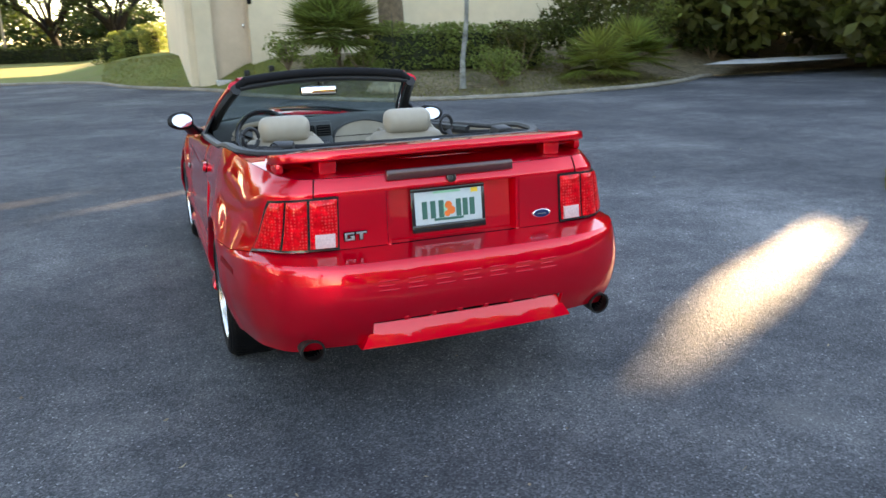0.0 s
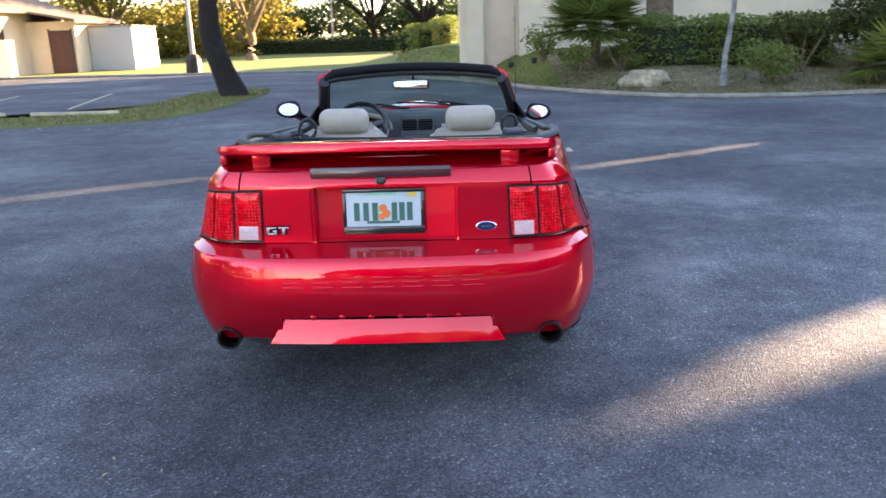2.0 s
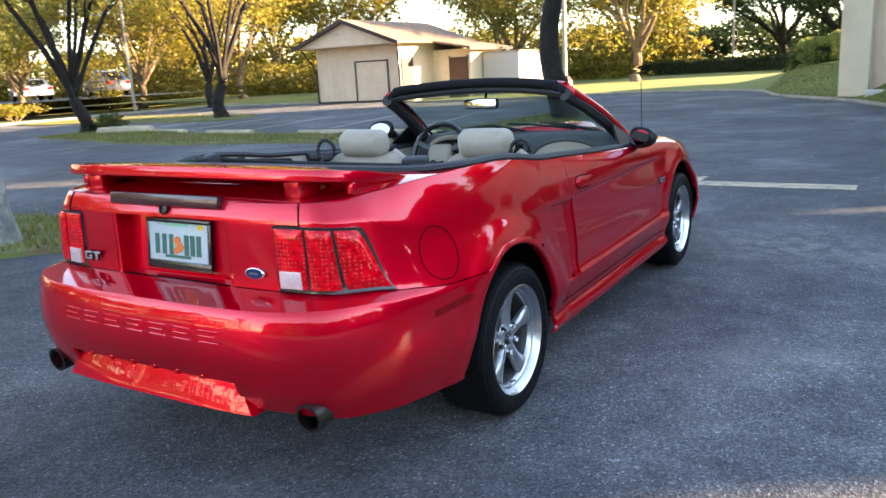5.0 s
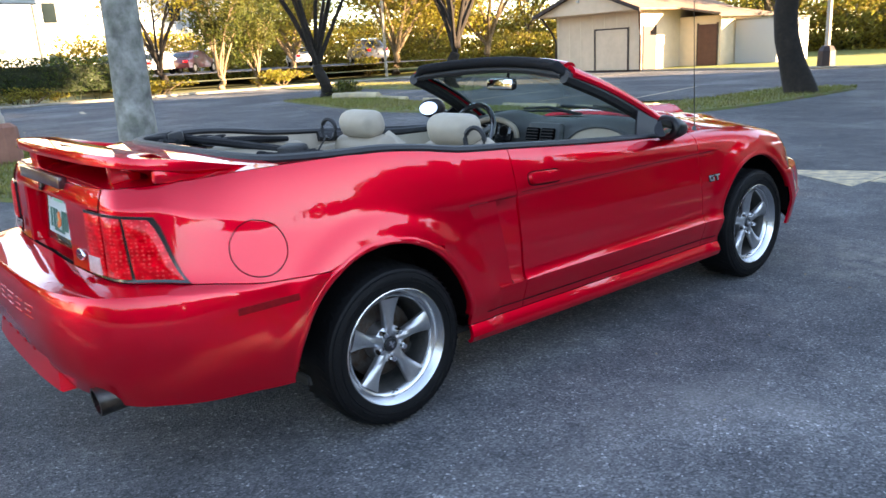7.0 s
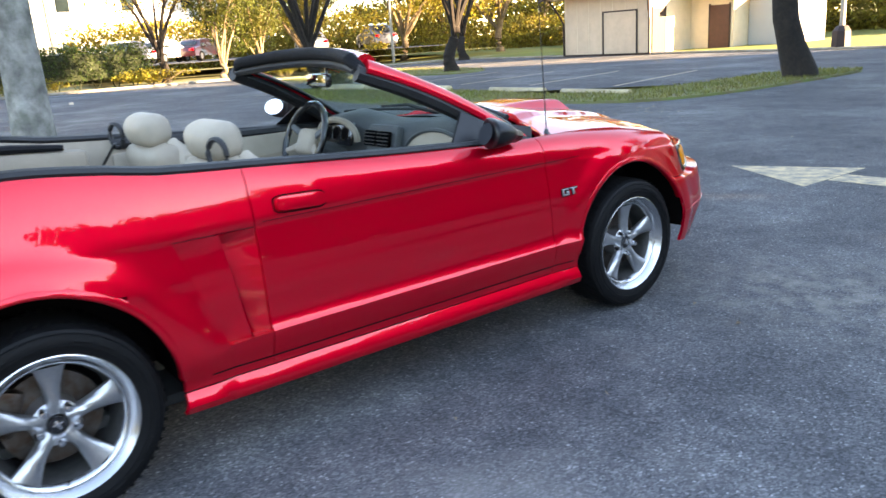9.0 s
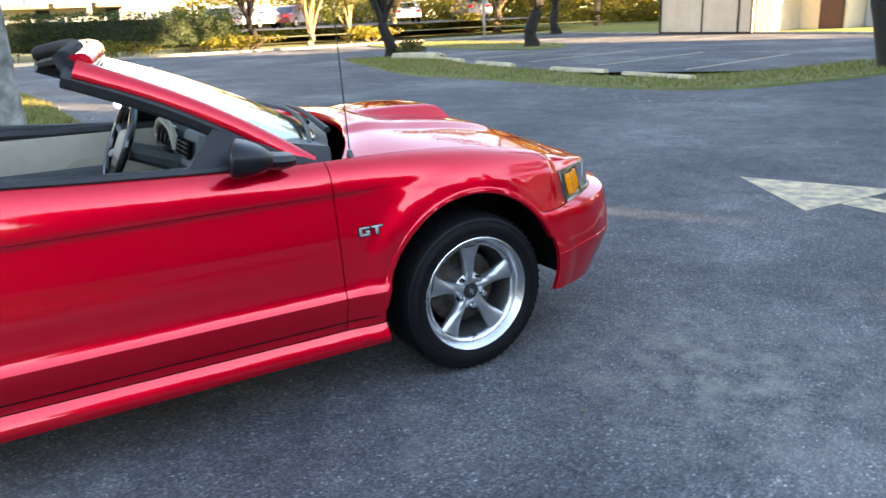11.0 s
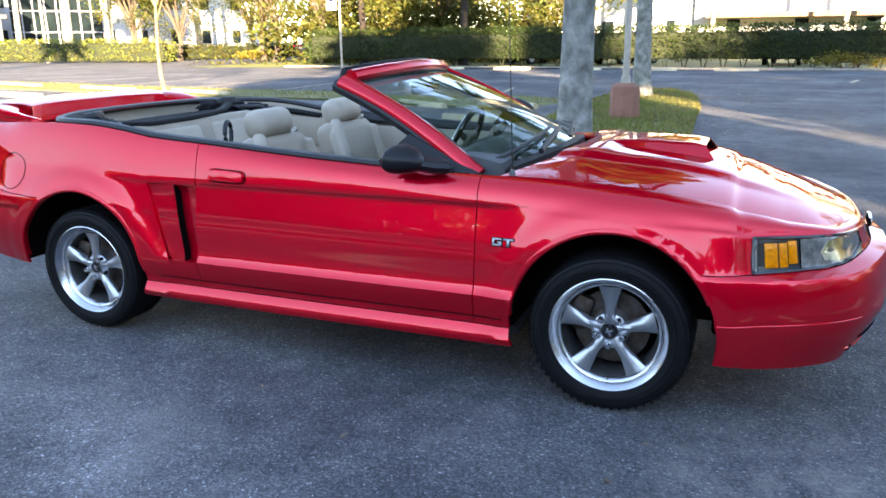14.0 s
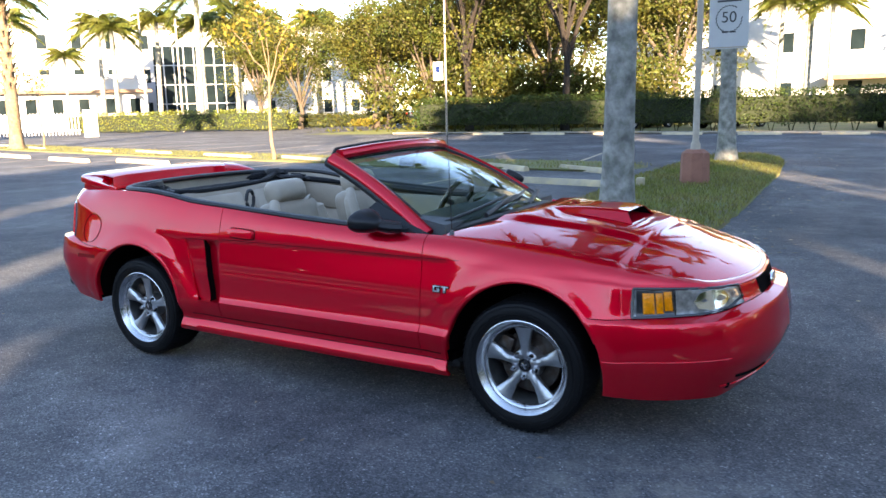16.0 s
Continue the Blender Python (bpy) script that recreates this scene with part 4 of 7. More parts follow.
    return shell_point(s, v_of(s, z), lift, 1 if x >= 0 else -1)[0]


_strokes = []
for x0 in np.linspace(-.385, .30, 7):
    _strokes += [((x0, .628), (x0 + .076, .628)), ((x0, .610), (x0 + .060, .610)), ((x0, .592), (x0 + .076, .592))]
for (xa, za), (xb, zb_) in _strokes:
    pts = [rear_face(xa + (xb - xa) * t_, za + (zb_ - za) * t_, .0) for t_ in np.linspace(0, 1, 6)]
    part("embossed_bar", bm_tube(pts, .0030, 6), PAINT, car)
# sloped valance panel below the slot, facing up and back
bm = bmesh.new()
_g = []
for f_, hw_, in_, z_ in ((0, .462, .026, .352), (.08, .458, .019, .357), (.5, .430, .031, .402), (.95, .402, .047, .447), (1, .398, .060, .444)):
    _g.append([bm.verts.new((x, float(np.interp(abs(x), PX[ST <= 3], PY[ST <= 3])) + in_ + (.10 if i in (0, 24) else 0), z_)) for i, x in enumerate(np.concatenate([[-hw_], np.linspace(-hw_, hw_, 23), [hw_]]))])
for a, b in zip(_g, _g[1:]):
    for i in range(24):
        bm.faces.new((a[i], a[i + 1], b[i + 1], b[i]))
_u = [bm.verts.new((v.co.x, v.co.y + .25, v.co.z + .01)) for v in _g[0]]
for i in range(24):
    bm.faces.new((_g[0][i], _g[0][i + 1], _u[i + 1], _u[i]))
part("valance_panel", bm, PAINT, car, angle=25)
part("slot_back", bm_box((.80, .02, .06), (0, -2.30, .465), .002), GAP_BLACK, car)
part("bumper_slot", bm_tube([rear_face(x, .476, -.012) for x in np.linspace(-.345, .345, 24)], .006, 6, flat=.7), GAP_BLACK, car)
for x in np.linspace(-.28, .28, 6):
    part("slot_clip", bm_box((.022, .03, .018), tuple(rear_face(x, .466, -.012)), .004), PAINT, car)
for s_ in (1, -1):
    tip = part("exhaust_tip", bm_lathe([(.040, .11), (.048, .11), (.052, .0), (.054, -.16), (.047, -.16), (.043, .09), (.040, .11)], 24, 'z'), DARK_STEEL, car, "sooty round exhaust tip")
    tip.matrix_basis = pose(s_ * .64, -2.172, .368, 96, 0, 0)
    part("exhaust_bore", bm_lathe([(0, .03), (.043, .03), (.044, .09)], 20, 'z'), GAP_BLACK, tip)

# door handle, side mirrors, joints in the rocker
for side in (1, -1):
    ring = []
    for i in range(24):
        a = 2 * math.pi * i / 24
        cx, cz = math.cos(a), math.sin(a)
        ring.append((math.copysign(abs(cx) ** .35, cx) * .098, math.copysign(abs(cz) ** .5, cz) * .029))
    pts = [side_point(-.437 + a, .826 - a * .03 + b, .002, side)[0] for a, b in ring]
    part("handle_joint", bm_tube(pts + [pts[0]], .0022, 6, caps=False), GAP_BLACK, car)
    bm = bmesh.new()
    outer = [bm.verts.new(side_point(-.437 + a * .93, .826 - a * .03 + b * .80, .019, side)[0]) for a, b in ring]
    base_ = [bm.verts.new(side_point(-.437 + a, .826 - a * .03 + b, -.002, side)[0]) for a, b in ring]
    c_ = bm.verts.new(side_point(-.437, .826, .023, side)[0])
    for i in range(24):
        k = (i + 1) % 24
        bm.faces.new((c_, outer[i], outer[k]))
        bm.faces.new((outer[i], base_[i], base_[k], outer[k]))
    part("door_handle", bm, PAINT, car)
    # dark bead from door into fender, shade of the shoulder crease drawn as colour
    skin_line("shoulder_crease_shade", [(9.05, 6.0), (10, 6.0), (11, 6.0), (11.35, 6.05)], .0012, GAP_BLACK, side, -.0006)
    skin_line("sill_joint", [(8.15, 1.35), (9, 1.3), (10, 1.3), (11, 1.3), (11.2, 1.3)], .0026, GAP_BLACK, side, .0)
    hous = bmesh.new()
    bmesh.ops.create_uvsphere(hous, u_segments=24, v_segments=14, radius=1.0)
    for v in hous.verts:
        x, y, z = v.co
        sq = lambda t_, e: math.copysign(abs(t_) ** e, t_)
        _tp = 1 - .38 * max(y, 0)
        v.co = Vector((sq(x, .8) * .088 * _tp - side * .02 * max(y, 0), sq(y, .8) * (.115 if y > 0 else .02), sq(z, .75) * .060 * _tp * (1 - .22 * (x if side > 0 else -x))))
    mirror_m = pose(.868 if side > 0 else -.912, .42 if side > 0 else .385, .948 if side > 0 else 1.01, -6, 0, -side * 20)
    hs_ = part("side_mirror", hous, MIRROR_SHELL, car, "black door mirror housing")
    hs_.matrix_basis = mirror_m
    gl = bmesh.new()
    bmesh.ops.create_circle(gl, cap_ends=True, segments=24, radius=1.0)
    for v in gl.verts:
        v.co = Vector((v.co.x * .068, -.030 + .012 * v.co.y, v.co.y * .043))
    part("mirror_glass", gl, MIRROR, hs_)
    arm = bm_tube([(side * .795, .60, .915), (side * .83, .56, .922), (side * .87, .45, .94 if side > 0 else .975)], [.046, .05, .046], 10, flat=.62)
    part("mirror_arm", arm, MIRROR_SHELL, car)
    # dark corner pane ahead of the door glass
    bm = bmesh.new()
    A, B, C = Vector((side * .785, .16 + .12, .912)), Vector((side * .757, .74, .885)), Vector((side * .705, .40, 1.03))
    tri = [bm.verts.new(q_) for q_ in (A, B, C)]
    tri2 = [bm.verts.new(q_ - Vector((side * .012, 0, 0))) for q_ in (A, B, C)]
    bm.faces.new(tri)
    bm.faces.new(tri2[::-1])
    for i in range(3):
        bm.faces.new((tri[i], tri2[i], tri2[(i + 1) % 3], tri[(i + 1) % 3]))
    part("corner_pane", bm, MIRROR_SHELL, car)

# ---- windscreen and its frame ----
def ws_point(f, g):
    """f across -1..1, g from the cowl to the header 0..1."""
    bot = Vector((f * .715, .70 + .235 * (1 - f * f), .888 + .052 * (1 - f * f)))
    top_ = Vector((f * .575, .035 + .105 * (1 - f * f), 1.235 + .035 * (1 - f * f)))
    p_ = bot.lerp(top_, g)
    p_.z += .03 * math.sin(math.pi * g)
    return p_


_gv, _gf = [], []
for layer in (0, 1):
    for g_ in range(13):
        for i in range(25):
            p_ = ws_point(-.965 + 1.93 * i / 24, g_ / 12)
            _gv.append(p_ + Vector((0, -.004, -.004)) * layer)
for g_ in range(12):
    for i in range(24):
        a = g_ * 25 + i
        _gf.append((a, a + 25, a + 26, a + 1))
        b = 325 + a
        _gf.append((b, b + 1, b + 26, b + 25))
wind = add_mesh("windscreen", _gv, _gf, GLASS, car, "laminated clear windscreen glass", normals_out=False)
wind.visible_shadow = False
for side in (1, -1):
    pil = [ws_point(side * 1.0, g_) + Vector((side * .012, 0, .004)) for g_ in np.linspace(-.03, 1.0, 14)]
    part("windscreen_pillar", bm_tube(pil, [.036] * 10 + [.037, .038, .04, .042], 12, flat=.62, up=(side * .5, -.3, 1)), PAINT, car)
    part("pillar_seal", bm_tube([ws_point(side * .985, g_) + Vector((side * .010, -.040, -.018)) for g_ in np.linspace(.02, 1.0, 14)], .034, 8), BLACK_TRIM, car)
    part("pillar_edge_seal", bm_tube([ws_point(side * .955, g_) + Vector((0, .002, .006)) for g_ in np.linspace(0, 1.0, 14)], .010, 6), BLACK_TRIM, car)
hd = [ws_point(f, 1.0) + Vector((0, 0, .006)) for f in np.linspace(-1.04, 1.04, 29)]
part("header_skin", bm_tube([p_ + Vector((0, .016, .012)) for p_ in hd[1:-1]], .038, 12, flat=.80), PAINT, car)
_hp = [ws_point(-1.0, g_) + Vector((.006, -.035, .0)) for g_ in (.62, .72, .82, .90, .96)] + [p_ + Vector((0, -.043, .021)) for p_ in hd[2:-2]] + [ws_point(1.0, g_) + Vector((-.006, -.035, .0)) for g_ in (.96, .90, .82, .72, .62)]
part("header_pad", bm_tube(_hp, [.008, .014, .018, .022, .026] + [.030] * (len(_hp) - 10) + [.026, .022, .018, .014, .008], 12, flat=.90), CANVAS, car, "black padded windscreen header")
part("header_rail", bm_tube([p_ + Vector((0, -.030, -.020)) for p_ in hd[1:-1]], .019, 8), BLACK_TRIM, car)
part("glass_top_seal", bm_tube([ws_point(f, .955) + Vector((0, 0, .005)) for f in np.linspace(-.95, .95, 25)], .016, 6, flat=.4), GLOSS_BLACK, car)
rvm = part("rear_view_mirror", bm_box((.245, .035, .062), (0, 0, 0), .018, segs=3), GLOSS_BLACK, car)
rvm.matrix_basis = pose(-.02, .17, 1.175, -6, 0, -8)
part("mirror_glass", bm_box((.225, .004, .048), (0, -.017, 0), .001), MIRROR, rvm)
part("mirror_stem", bm_tube([(-.01, .20, 1.19), (-.005, .215, 1.25)], .008, 6), GLOSS_BLACK, car)
for x0, x1, yy in ((.30, -.18, .0), (-.22, -.66, .0)):
    pts = [ws_point((x0 + (x1 - x0) * f) / .715, .035 + .085 * f) + Vector((0, .01, .018)) for f in np.linspace(0, 1, 10)]
    blade = part("wiper_blade", bm_tube(pts, .009, 6), BLACK_TRIM, car)
    part("wiper_arm", bm_tube([Vector((x0 + .14, .93 - abs(x0) * .1, .945)), pts[2] + Vector((0, .012, .022)), pts[5] + Vector((0, .006, .016))], [.014, .010, .007], 6), BLACK_TRIM, blade)
wm = bmesh.new()
for x0, x1 in ((.62, .10),):
    pts = [ws_point((x0 + (x1 - x0) * f) / .715, .02 + .10 * f) + Vector((0, .012, .02)) for f in np.linspace(0, 1, 10)]
    merge(wm, bm_tube(pts, .009, 6))
part("wiper_blade", wm, BLACK_TRIM, car)
ant = part("antenna_base", bm_lathe([(0, .03), (.008, .028), (.012, .012), (.022, .0), (.023, -.006)], 16, 'z'), GLOSS_BLACK, car)
ant.matrix_basis = pose(.735, .86, .882)
part("antenna_mast", bm_tube([(0, 0, .02), (-.004, -.015, .42), (-.008, -.03, .80)], [.0028, .0022, .0016], 6), DARK_STEEL, ant)

# ---- cockpit rim ----
def rim_loop(lift=0.0, inset=0.0):
    pts = []
    for j in range(len(ST)):
        if TOPY[j] <= .60 and TOPY[j] >= -1.33 and 6 < ST[j] < 12:
            pts.append((TOPX[j] - inset, TOPY[j], TOPZ[j] + lift))
    pts = pts[::-1]
    x1, y1, z1 = pts[-1]
    back = spline([(x1, y1, z1), (x1 - .03, -1.47, z1 + .0), (x1 - .13, -1.60, z1 - .002), (.44, -1.665, z1 + .004), (0, -1.69, z1 + .008)], 26)
    pts += [tuple(p_) for p_ in back[1:]]
    return [Vector(p_) for p_ in pts] + [Vector((-p_[0], p_[1], p_[2])) for p_ in pts[-2::-1]]


part("belt_moulding", bm_tube(rim_loop(.004, .016), .024, 8, flat=.75), BLACK_TRIM, car, "black rubber belt moulding around the cockpit")
# deck between trunk lid edge and rim (covers the joint)
_rl = [p_ for p_ in rim_loop(.0, .0) if p_.y < -1.25]
bm = bmesh.new()
_a = [bm.verts.new(p_ + Vector((0, 0, -.004))) for p_ in _rl]
_b = [bm.verts.new((max(-.76, min(.76, p_.x * 1.03)), min(p_.y - .02, -1.30) if abs(p_.x) > .74 else -1.64 - .05 * (1 - (p_.x / .76) ** 2), p_.z - .006)) for p_ in _rl]
for i in range(len(_rl) - 1):
    bm.faces.new((_a[i], _a[i + 1], _b[i + 1], _b[i]))
part("deck_filler", bm, PAINT, car)

# inside of the tub
_rim = rim_loop(-.004, .03)
bm = bmesh.new()
_l0 = [bm.verts.new(p_) for p_ in _rim]
_l1 = [bm.verts.new((p_.x * .955, p_.y * .985, p_.z - .10)) for p_ in _rim]
_l1b = [bm.verts.new((p_.x * (.94 if p_.y > -.80 else .90), p_.y * .98, .77)) for p_ in _rim]
_l2 = [bm.verts.new((p_.x * (.93 if p_.y > -.80 else .70), max(p_.y, -1.56) * .97, .52)) for p_ in _rim]
_l3 = [bm.verts.new((p_.x * (.92 if p_.y > -.80 else .68), max(p_.y, -1.5) * .95, .24)) for p_ in _rim]
for a, b in ((_l0, _l1), (_l1, _l1b), (_l1b, _l2), (_l2, _l3)):
    for i in range(len(_rim) - 1):
        bm.faces.new((a[i], a[i + 1], b[i + 1], b[i]))
part("inner_trim", bm, LEATHER, car, "grey-tan inner side trim")
part("cabin_floor", bm_box((1.5, 2.5, .04), (0, -.35, .235), .01), CARPET, car)
for side in (1, -1):
    dc = part("door_card", bm_box((.05, 1.30, .46), (side * .735, .05, .66), .02), LEATHER_L, car, "light door card with dark armrest")
    part("armrest", bm_box((.08, .62, .07), (side * .70, -.05, .70), .025), DASH, dc)
    part("door_top_roll", bm_tube([(side * .745, .62, .885), (side * .75, 0, .90), (side * .755, -.58, .935)], .03, 8), BLACK_TRIM, dc)
    # rear quarter trim and folded top side bars
    part("quarter_trim", bm_box((.08, .60, .19), (side * .69, -1.02, .86), .03, rot=(-4, 0, 0)), LEATHER, car)


def seat(side):
    s = Matrix.Translation((.365 if side > 0 else -.385, .028, -.010))

    def pad(name, size, centre, rot, mt, bev, parent=car, label=""):
        bm = bm_box(size, (0, 0, 0), bev, segs=4)
        bmesh.ops.subdivide_edges(bm, edges=bm.edges[:], cuts=1, use_grid_fill=True)
        for v in bm.verts:
            nrm_ = Vector((v.co.x / size[0], v.co.y / size[1], v.co.z / size[2])) * 2
            bulge = (1 - nrm_.x ** 2) * (1 - nrm_.z ** 2) if size[1] < size[2] else (1 - nrm_.x ** 2) * (1 - nrm_.y ** 2)
            if size[1] < size[2]:
                v.co.y += .02 * max(bulge, 0) * (1 if v.co.y > 0 else -1)
            else:
                v.co.z += .02 * max(bulge, 0) * (1 if v.co.z > 0 else -1)
        o = part(name, bm, mt, parent, label)
        o.matrix_basis = s @ pose(*centre, *rot)
        return o
    pad("seat_cushion", (.50, .54, .17), (0, -.16, .50), (4, 0, 0), LEATHER, .05, label="grey-tan leather seat cushion")
    back = pad("seat_back", (.46, .16, .55), (0, -.48, .70), (14, 0, 0), LEATHER, .065, label="grey-tan leather seat back")
    for e in (1, -1):
        part("side_bolster", bm_tube([(e * .205, .055, -.26), (e * .222, .075, -.05), (e * .20, .06, .20), (e * .15, .04, .27)], [.05, .055, .045, .03], 10), LEATHER_L, back)
        part("headrest_post", bm_tube([(e * .07, 0, .26), (e * .07, -.01, .31)], .007, 8), CHROME, back)
    pad("headrest", (.295, .125, .145), (0, -.548, 1.025), (14, 0, 0), LEATHER_L, .055, label="padded leather headrest")
    # dark belt guide loop on the outer shoulder
    ring_ = [(side * .59 + .045 * math.cos(a), -.60 + .015 * math.cos(a), .985 + .055 * math.sin(a)) for a in np.linspace(0, 2 * math.pi, 20)]
    part("belt_guide", bm_tube(ring_, .011, 6, caps=False), BLACK_TRIM, car)
    part("seat_belt", bm_tube([(side * .60, -.61, .95), (side * .655, -.70, .80), (side * .67, -.72, .45)], .024, 6, flat=.2), BLACK_TRIM, car)


seat(1)
seat(-1)
rb = part("rear_seat_back", bm_box((1.10, .16, .50), (0, -1.215, .745), .06, rot=(20, 0, 0), segs=4), LEATHER, car, "grey-tan rear bench backrest")
for x in (-.28, .28):
    part("bench_panel", bm_box((.46, .07, .40), (x, -1.155, .765), .03, rot=(20, 0, 0), segs=3), LEATHER_L, rb)
part("rear_seat_cushion", bm_box((1.12, .45, .16), (0, -.98, .48), .05, segs=3), LEATHER, car)
part("top_well_liner", bm_box((1.30, .34, .05), (0, -1.44, .895), .02), LEATHER, car)
top = part("folded_top", bm_tube(spline([(-.60, -1.34, .955), (-.50, -1.43, .968), (0, -1.50, .965), (.50, -1.43, .968), (.60, -1.34, .955)], 24), .055, 10, flat=.5), CANVAS, car, "folded black canvas top in its well")
for side in (1, -1):
    part("roof_side_bar", bm_tube([(side * .60, -1.50, .995), (side * .665, -1.30, .985), (side * .675, -1.02, .972), (side * .66, -.82, .955)], [.03, .034, .028, .02], 8, flat=.7), CANVAS, top)
    part("roof_link", bm_tube([(side * .52, -1.47, 1.0), (side * .60, -1.25, 1.005), (side * .69, -1.12, .965)], [.018, .016, .016], 6), BLACK_TRIM, top)
    part("roof_clamp", bm_box((.10, .07, .055), (side * .555, -1.46, 1.035), .012, rot=(12, 0, side * 20)), BLACK_TRIM, top)
    part("top_end_fold", bm_box((.11, .16, .06), (side * .62, -1.52, 1.015), .02, rot=(0, 0, side * 25)), CANVAS, top)
part("roof_bow", bm_tube(spline([(-.60, -1.47, 1.045), (-.49, -1.40, 1.022), (-.25, -1.29, 1.0), (0, -1.255, .992), (.25, -1.25, .99), (.45, -1.26, .992), (.56, -1.36, 1.005), (.55, -1.48, 1.02)], 30), .027, 8, flat=.7), CANVAS, top, "black folded roof bow behind the rear seat")

# crumpled canvas at the corners of the well
for side in (1, -1):
    for k, (x, y, z, sx, sy, sz) in enumerate(((.60, -1.45, 1.005, .085, .10, .040), (.50, -1.53, 1.005, .10, .065, .035), (.655, -1.30, .995, .04, .12, .028))):
        bm = bmesh.new()
        bmesh.ops.create_icosphere(bm, subdivisions=4, radius=1)
        for v in bm.verts:
            q_ = v.co * 2.2 + Vector((side * 3.1 + k, k * 1.7, 0))
            fold = abs(noise.noise(q_)) * .55 + abs(noise.noise(q_ * 2.3)) * .22
            v.co = v.co * (.78 + fold)
            v.co = Vector((v.co.x * sx, v.co.y * sy, v.co.z * sz))
        o = part("canvas_fold", bm, CANVAS, top, angle=60)
        o.matrix_basis = pose(side * x, y, z, 0, 0, side * 20)
    part("strap", bm_tube([(side * .50, -1.40, 1.02), (side * .56, -1.34, .985), (side * .55, -1.24, .965)], [.012, .011, .008], 6, flat=.5), BLACK_TRIM, top)

# dashboard, wheel, console
prof = [(.60, .50), (.555, .64), (.52, .79), (.53, .885), (.565, .935), (.64, .955), (.80, .925), (.82, .60)]
bm = bmesh.new()
_rg = []
for i in range(31):
    x = -.70 + 1.4 * i / 30
    hump = .035 * math.exp(-((x + .385) / .17) ** 2) + .018 * math.exp(-((x - .36) / .22) ** 2)
    back_ = -.05 * math.exp(-((x + .385) / .17) ** 2) - .035 * math.exp(-((x) / .14) ** 2)
    _rg.append([bm.verts.new((x, y + (back_ if k < 5 else 0), z + (hump if k in (3, 4, 5) else 0))) for k, (y, z) in enumerate(prof)])
for a, b in zip(_rg, _rg[1:]):
    for k in range(len(prof) - 1):
        bm.faces.new((a[k], a[k + 1], b[k + 1], b[k]))
bm.faces.new(_rg[0])
bm.faces.new(_rg[-1][::-1])
dash = part("dashboard", bm, DASH, car, "charcoal dashboard with twin hooded humps", angle=50)
_arch = [(.37 - .235 * math.cos(a), .150 * math.sin(a) ** .8) for a in np.linspace(0, math.pi, 25)]
bm = bmesh.new()
_af = [bm.verts.new((x, .498 + .20 * h_, .775 + h_)) for x, h_ in _arch]
_ab = [bm.verts.new((v.co.x, v.co.y + .05, v.co.z)) for v in _af]
bm.faces.new(_af)
for k in range(24):
    bm.faces.new((_af[k], _af[k + 1], _ab[k + 1], _ab[k]))
bm.faces.new((_af[24], _af[0], _ab[0], _ab[24]))
pan = part("passenger_panel", bm, LEATHER_L, dash, "light arched panel before the passenger", smooth=False)
part("panel_border", bm_tube([(x, .494 + .20 * h_, .775 + h_) for x, h_ in _arch], .010, 6), DASH, pan)
part("panel_seam", bm_tube([(.15, .503, .815), (.37, .500, .818), (.59, .503, .815)], .0025, 5), BLACK_TRIM, pan)
part("cluster_hood", bm_tube([(-.385 - .19 * math.cos(a), .452, .845 + .105 * math.sin(a) ** .8) for a in np.linspace(0, math.pi, 25)], .017, 8), LEATHER, dash, "light surround of the instruments")
part("cluster_face", bm_box((.30, .02, .12), (-.385, .455, .88), .009, rot=(-18, 0, 0)), GLOSS_BLACK, dash)
for x in (-.47, -.385, -.30):
    g = part("gauge", bm_lathe([(0, .002), (.033, .002), (.036, .006), (.038, 0)], 20, 'z'), DARK_STEEL, dash)
    g.matrix_basis = pose(x, .444, .882, 72, 0, 0)
    part("gauge_face", bm_lathe([(0, .0035), (.031, .0035)], 20, 'z'), GAP_BLACK, g)
part("centre_stack", bm_box((.25, .05, .30), (0, .470, .79), .02, rot=(-14, 0, 0)), DASH, dash)
for x in (-.058, .058):
    v_ = part("air_vent", bm_box((.10, .02, .075), (x, .446, .875), .008, rot=(-14, 0, 0)), GAP_BLACK, dash)
    for k in range(4):
        part("vent_slat", bm_box((.094, .012, .005), (x, .430 + .004 * k, .85 + .017 * k), .001, rot=(-20, 0, 0)), BLACK_TRIM, v_)
part("radio", bm_box((.19, .02, .055), (0, .438, .775), .004, rot=(-14, 0, 0)), GLOSS_BLACK, dash)
for k in range(3):
    kb = part("knob", bm_lathe([(0, .016), (.013, .014), (.015, 0)], 14, 'z'), BLACK_TRIM, dash)
    kb.matrix_basis = pose(-.06 + .06 * k, .432, .715, 76, 0, 0)
part("console", bm_box((.22, .95, .22), (0, -.02, .40), .04), DASH, car)
part("gear_lever", bm_tube([(0, .12, .5), (.0, .09, .66)], [.012, .02], 8), BLACK_TRIM, car)
wheel_hub = Matrix.Translation((-.385, .255, .875)) @ Euler((radians(66), 0, 0)).to_matrix().to_4x4()
ringpts = [(.185 * math.cos(a), .185 * math.sin(a), 0) for a in np.linspace(0, 2 * math.pi, 48)]
sw = part("steering_wheel", bm_tube(ringpts, .017, 10, caps=False), GLOSS_BLACK, car, "black steering wheel with grey-tan hub")
sw.matrix_basis = wheel_hub
part("wheel_hub_pad", bm_box((.17, .14, .05), (0, -.01, -.02), .03, segs=3), LEATHER, sw)
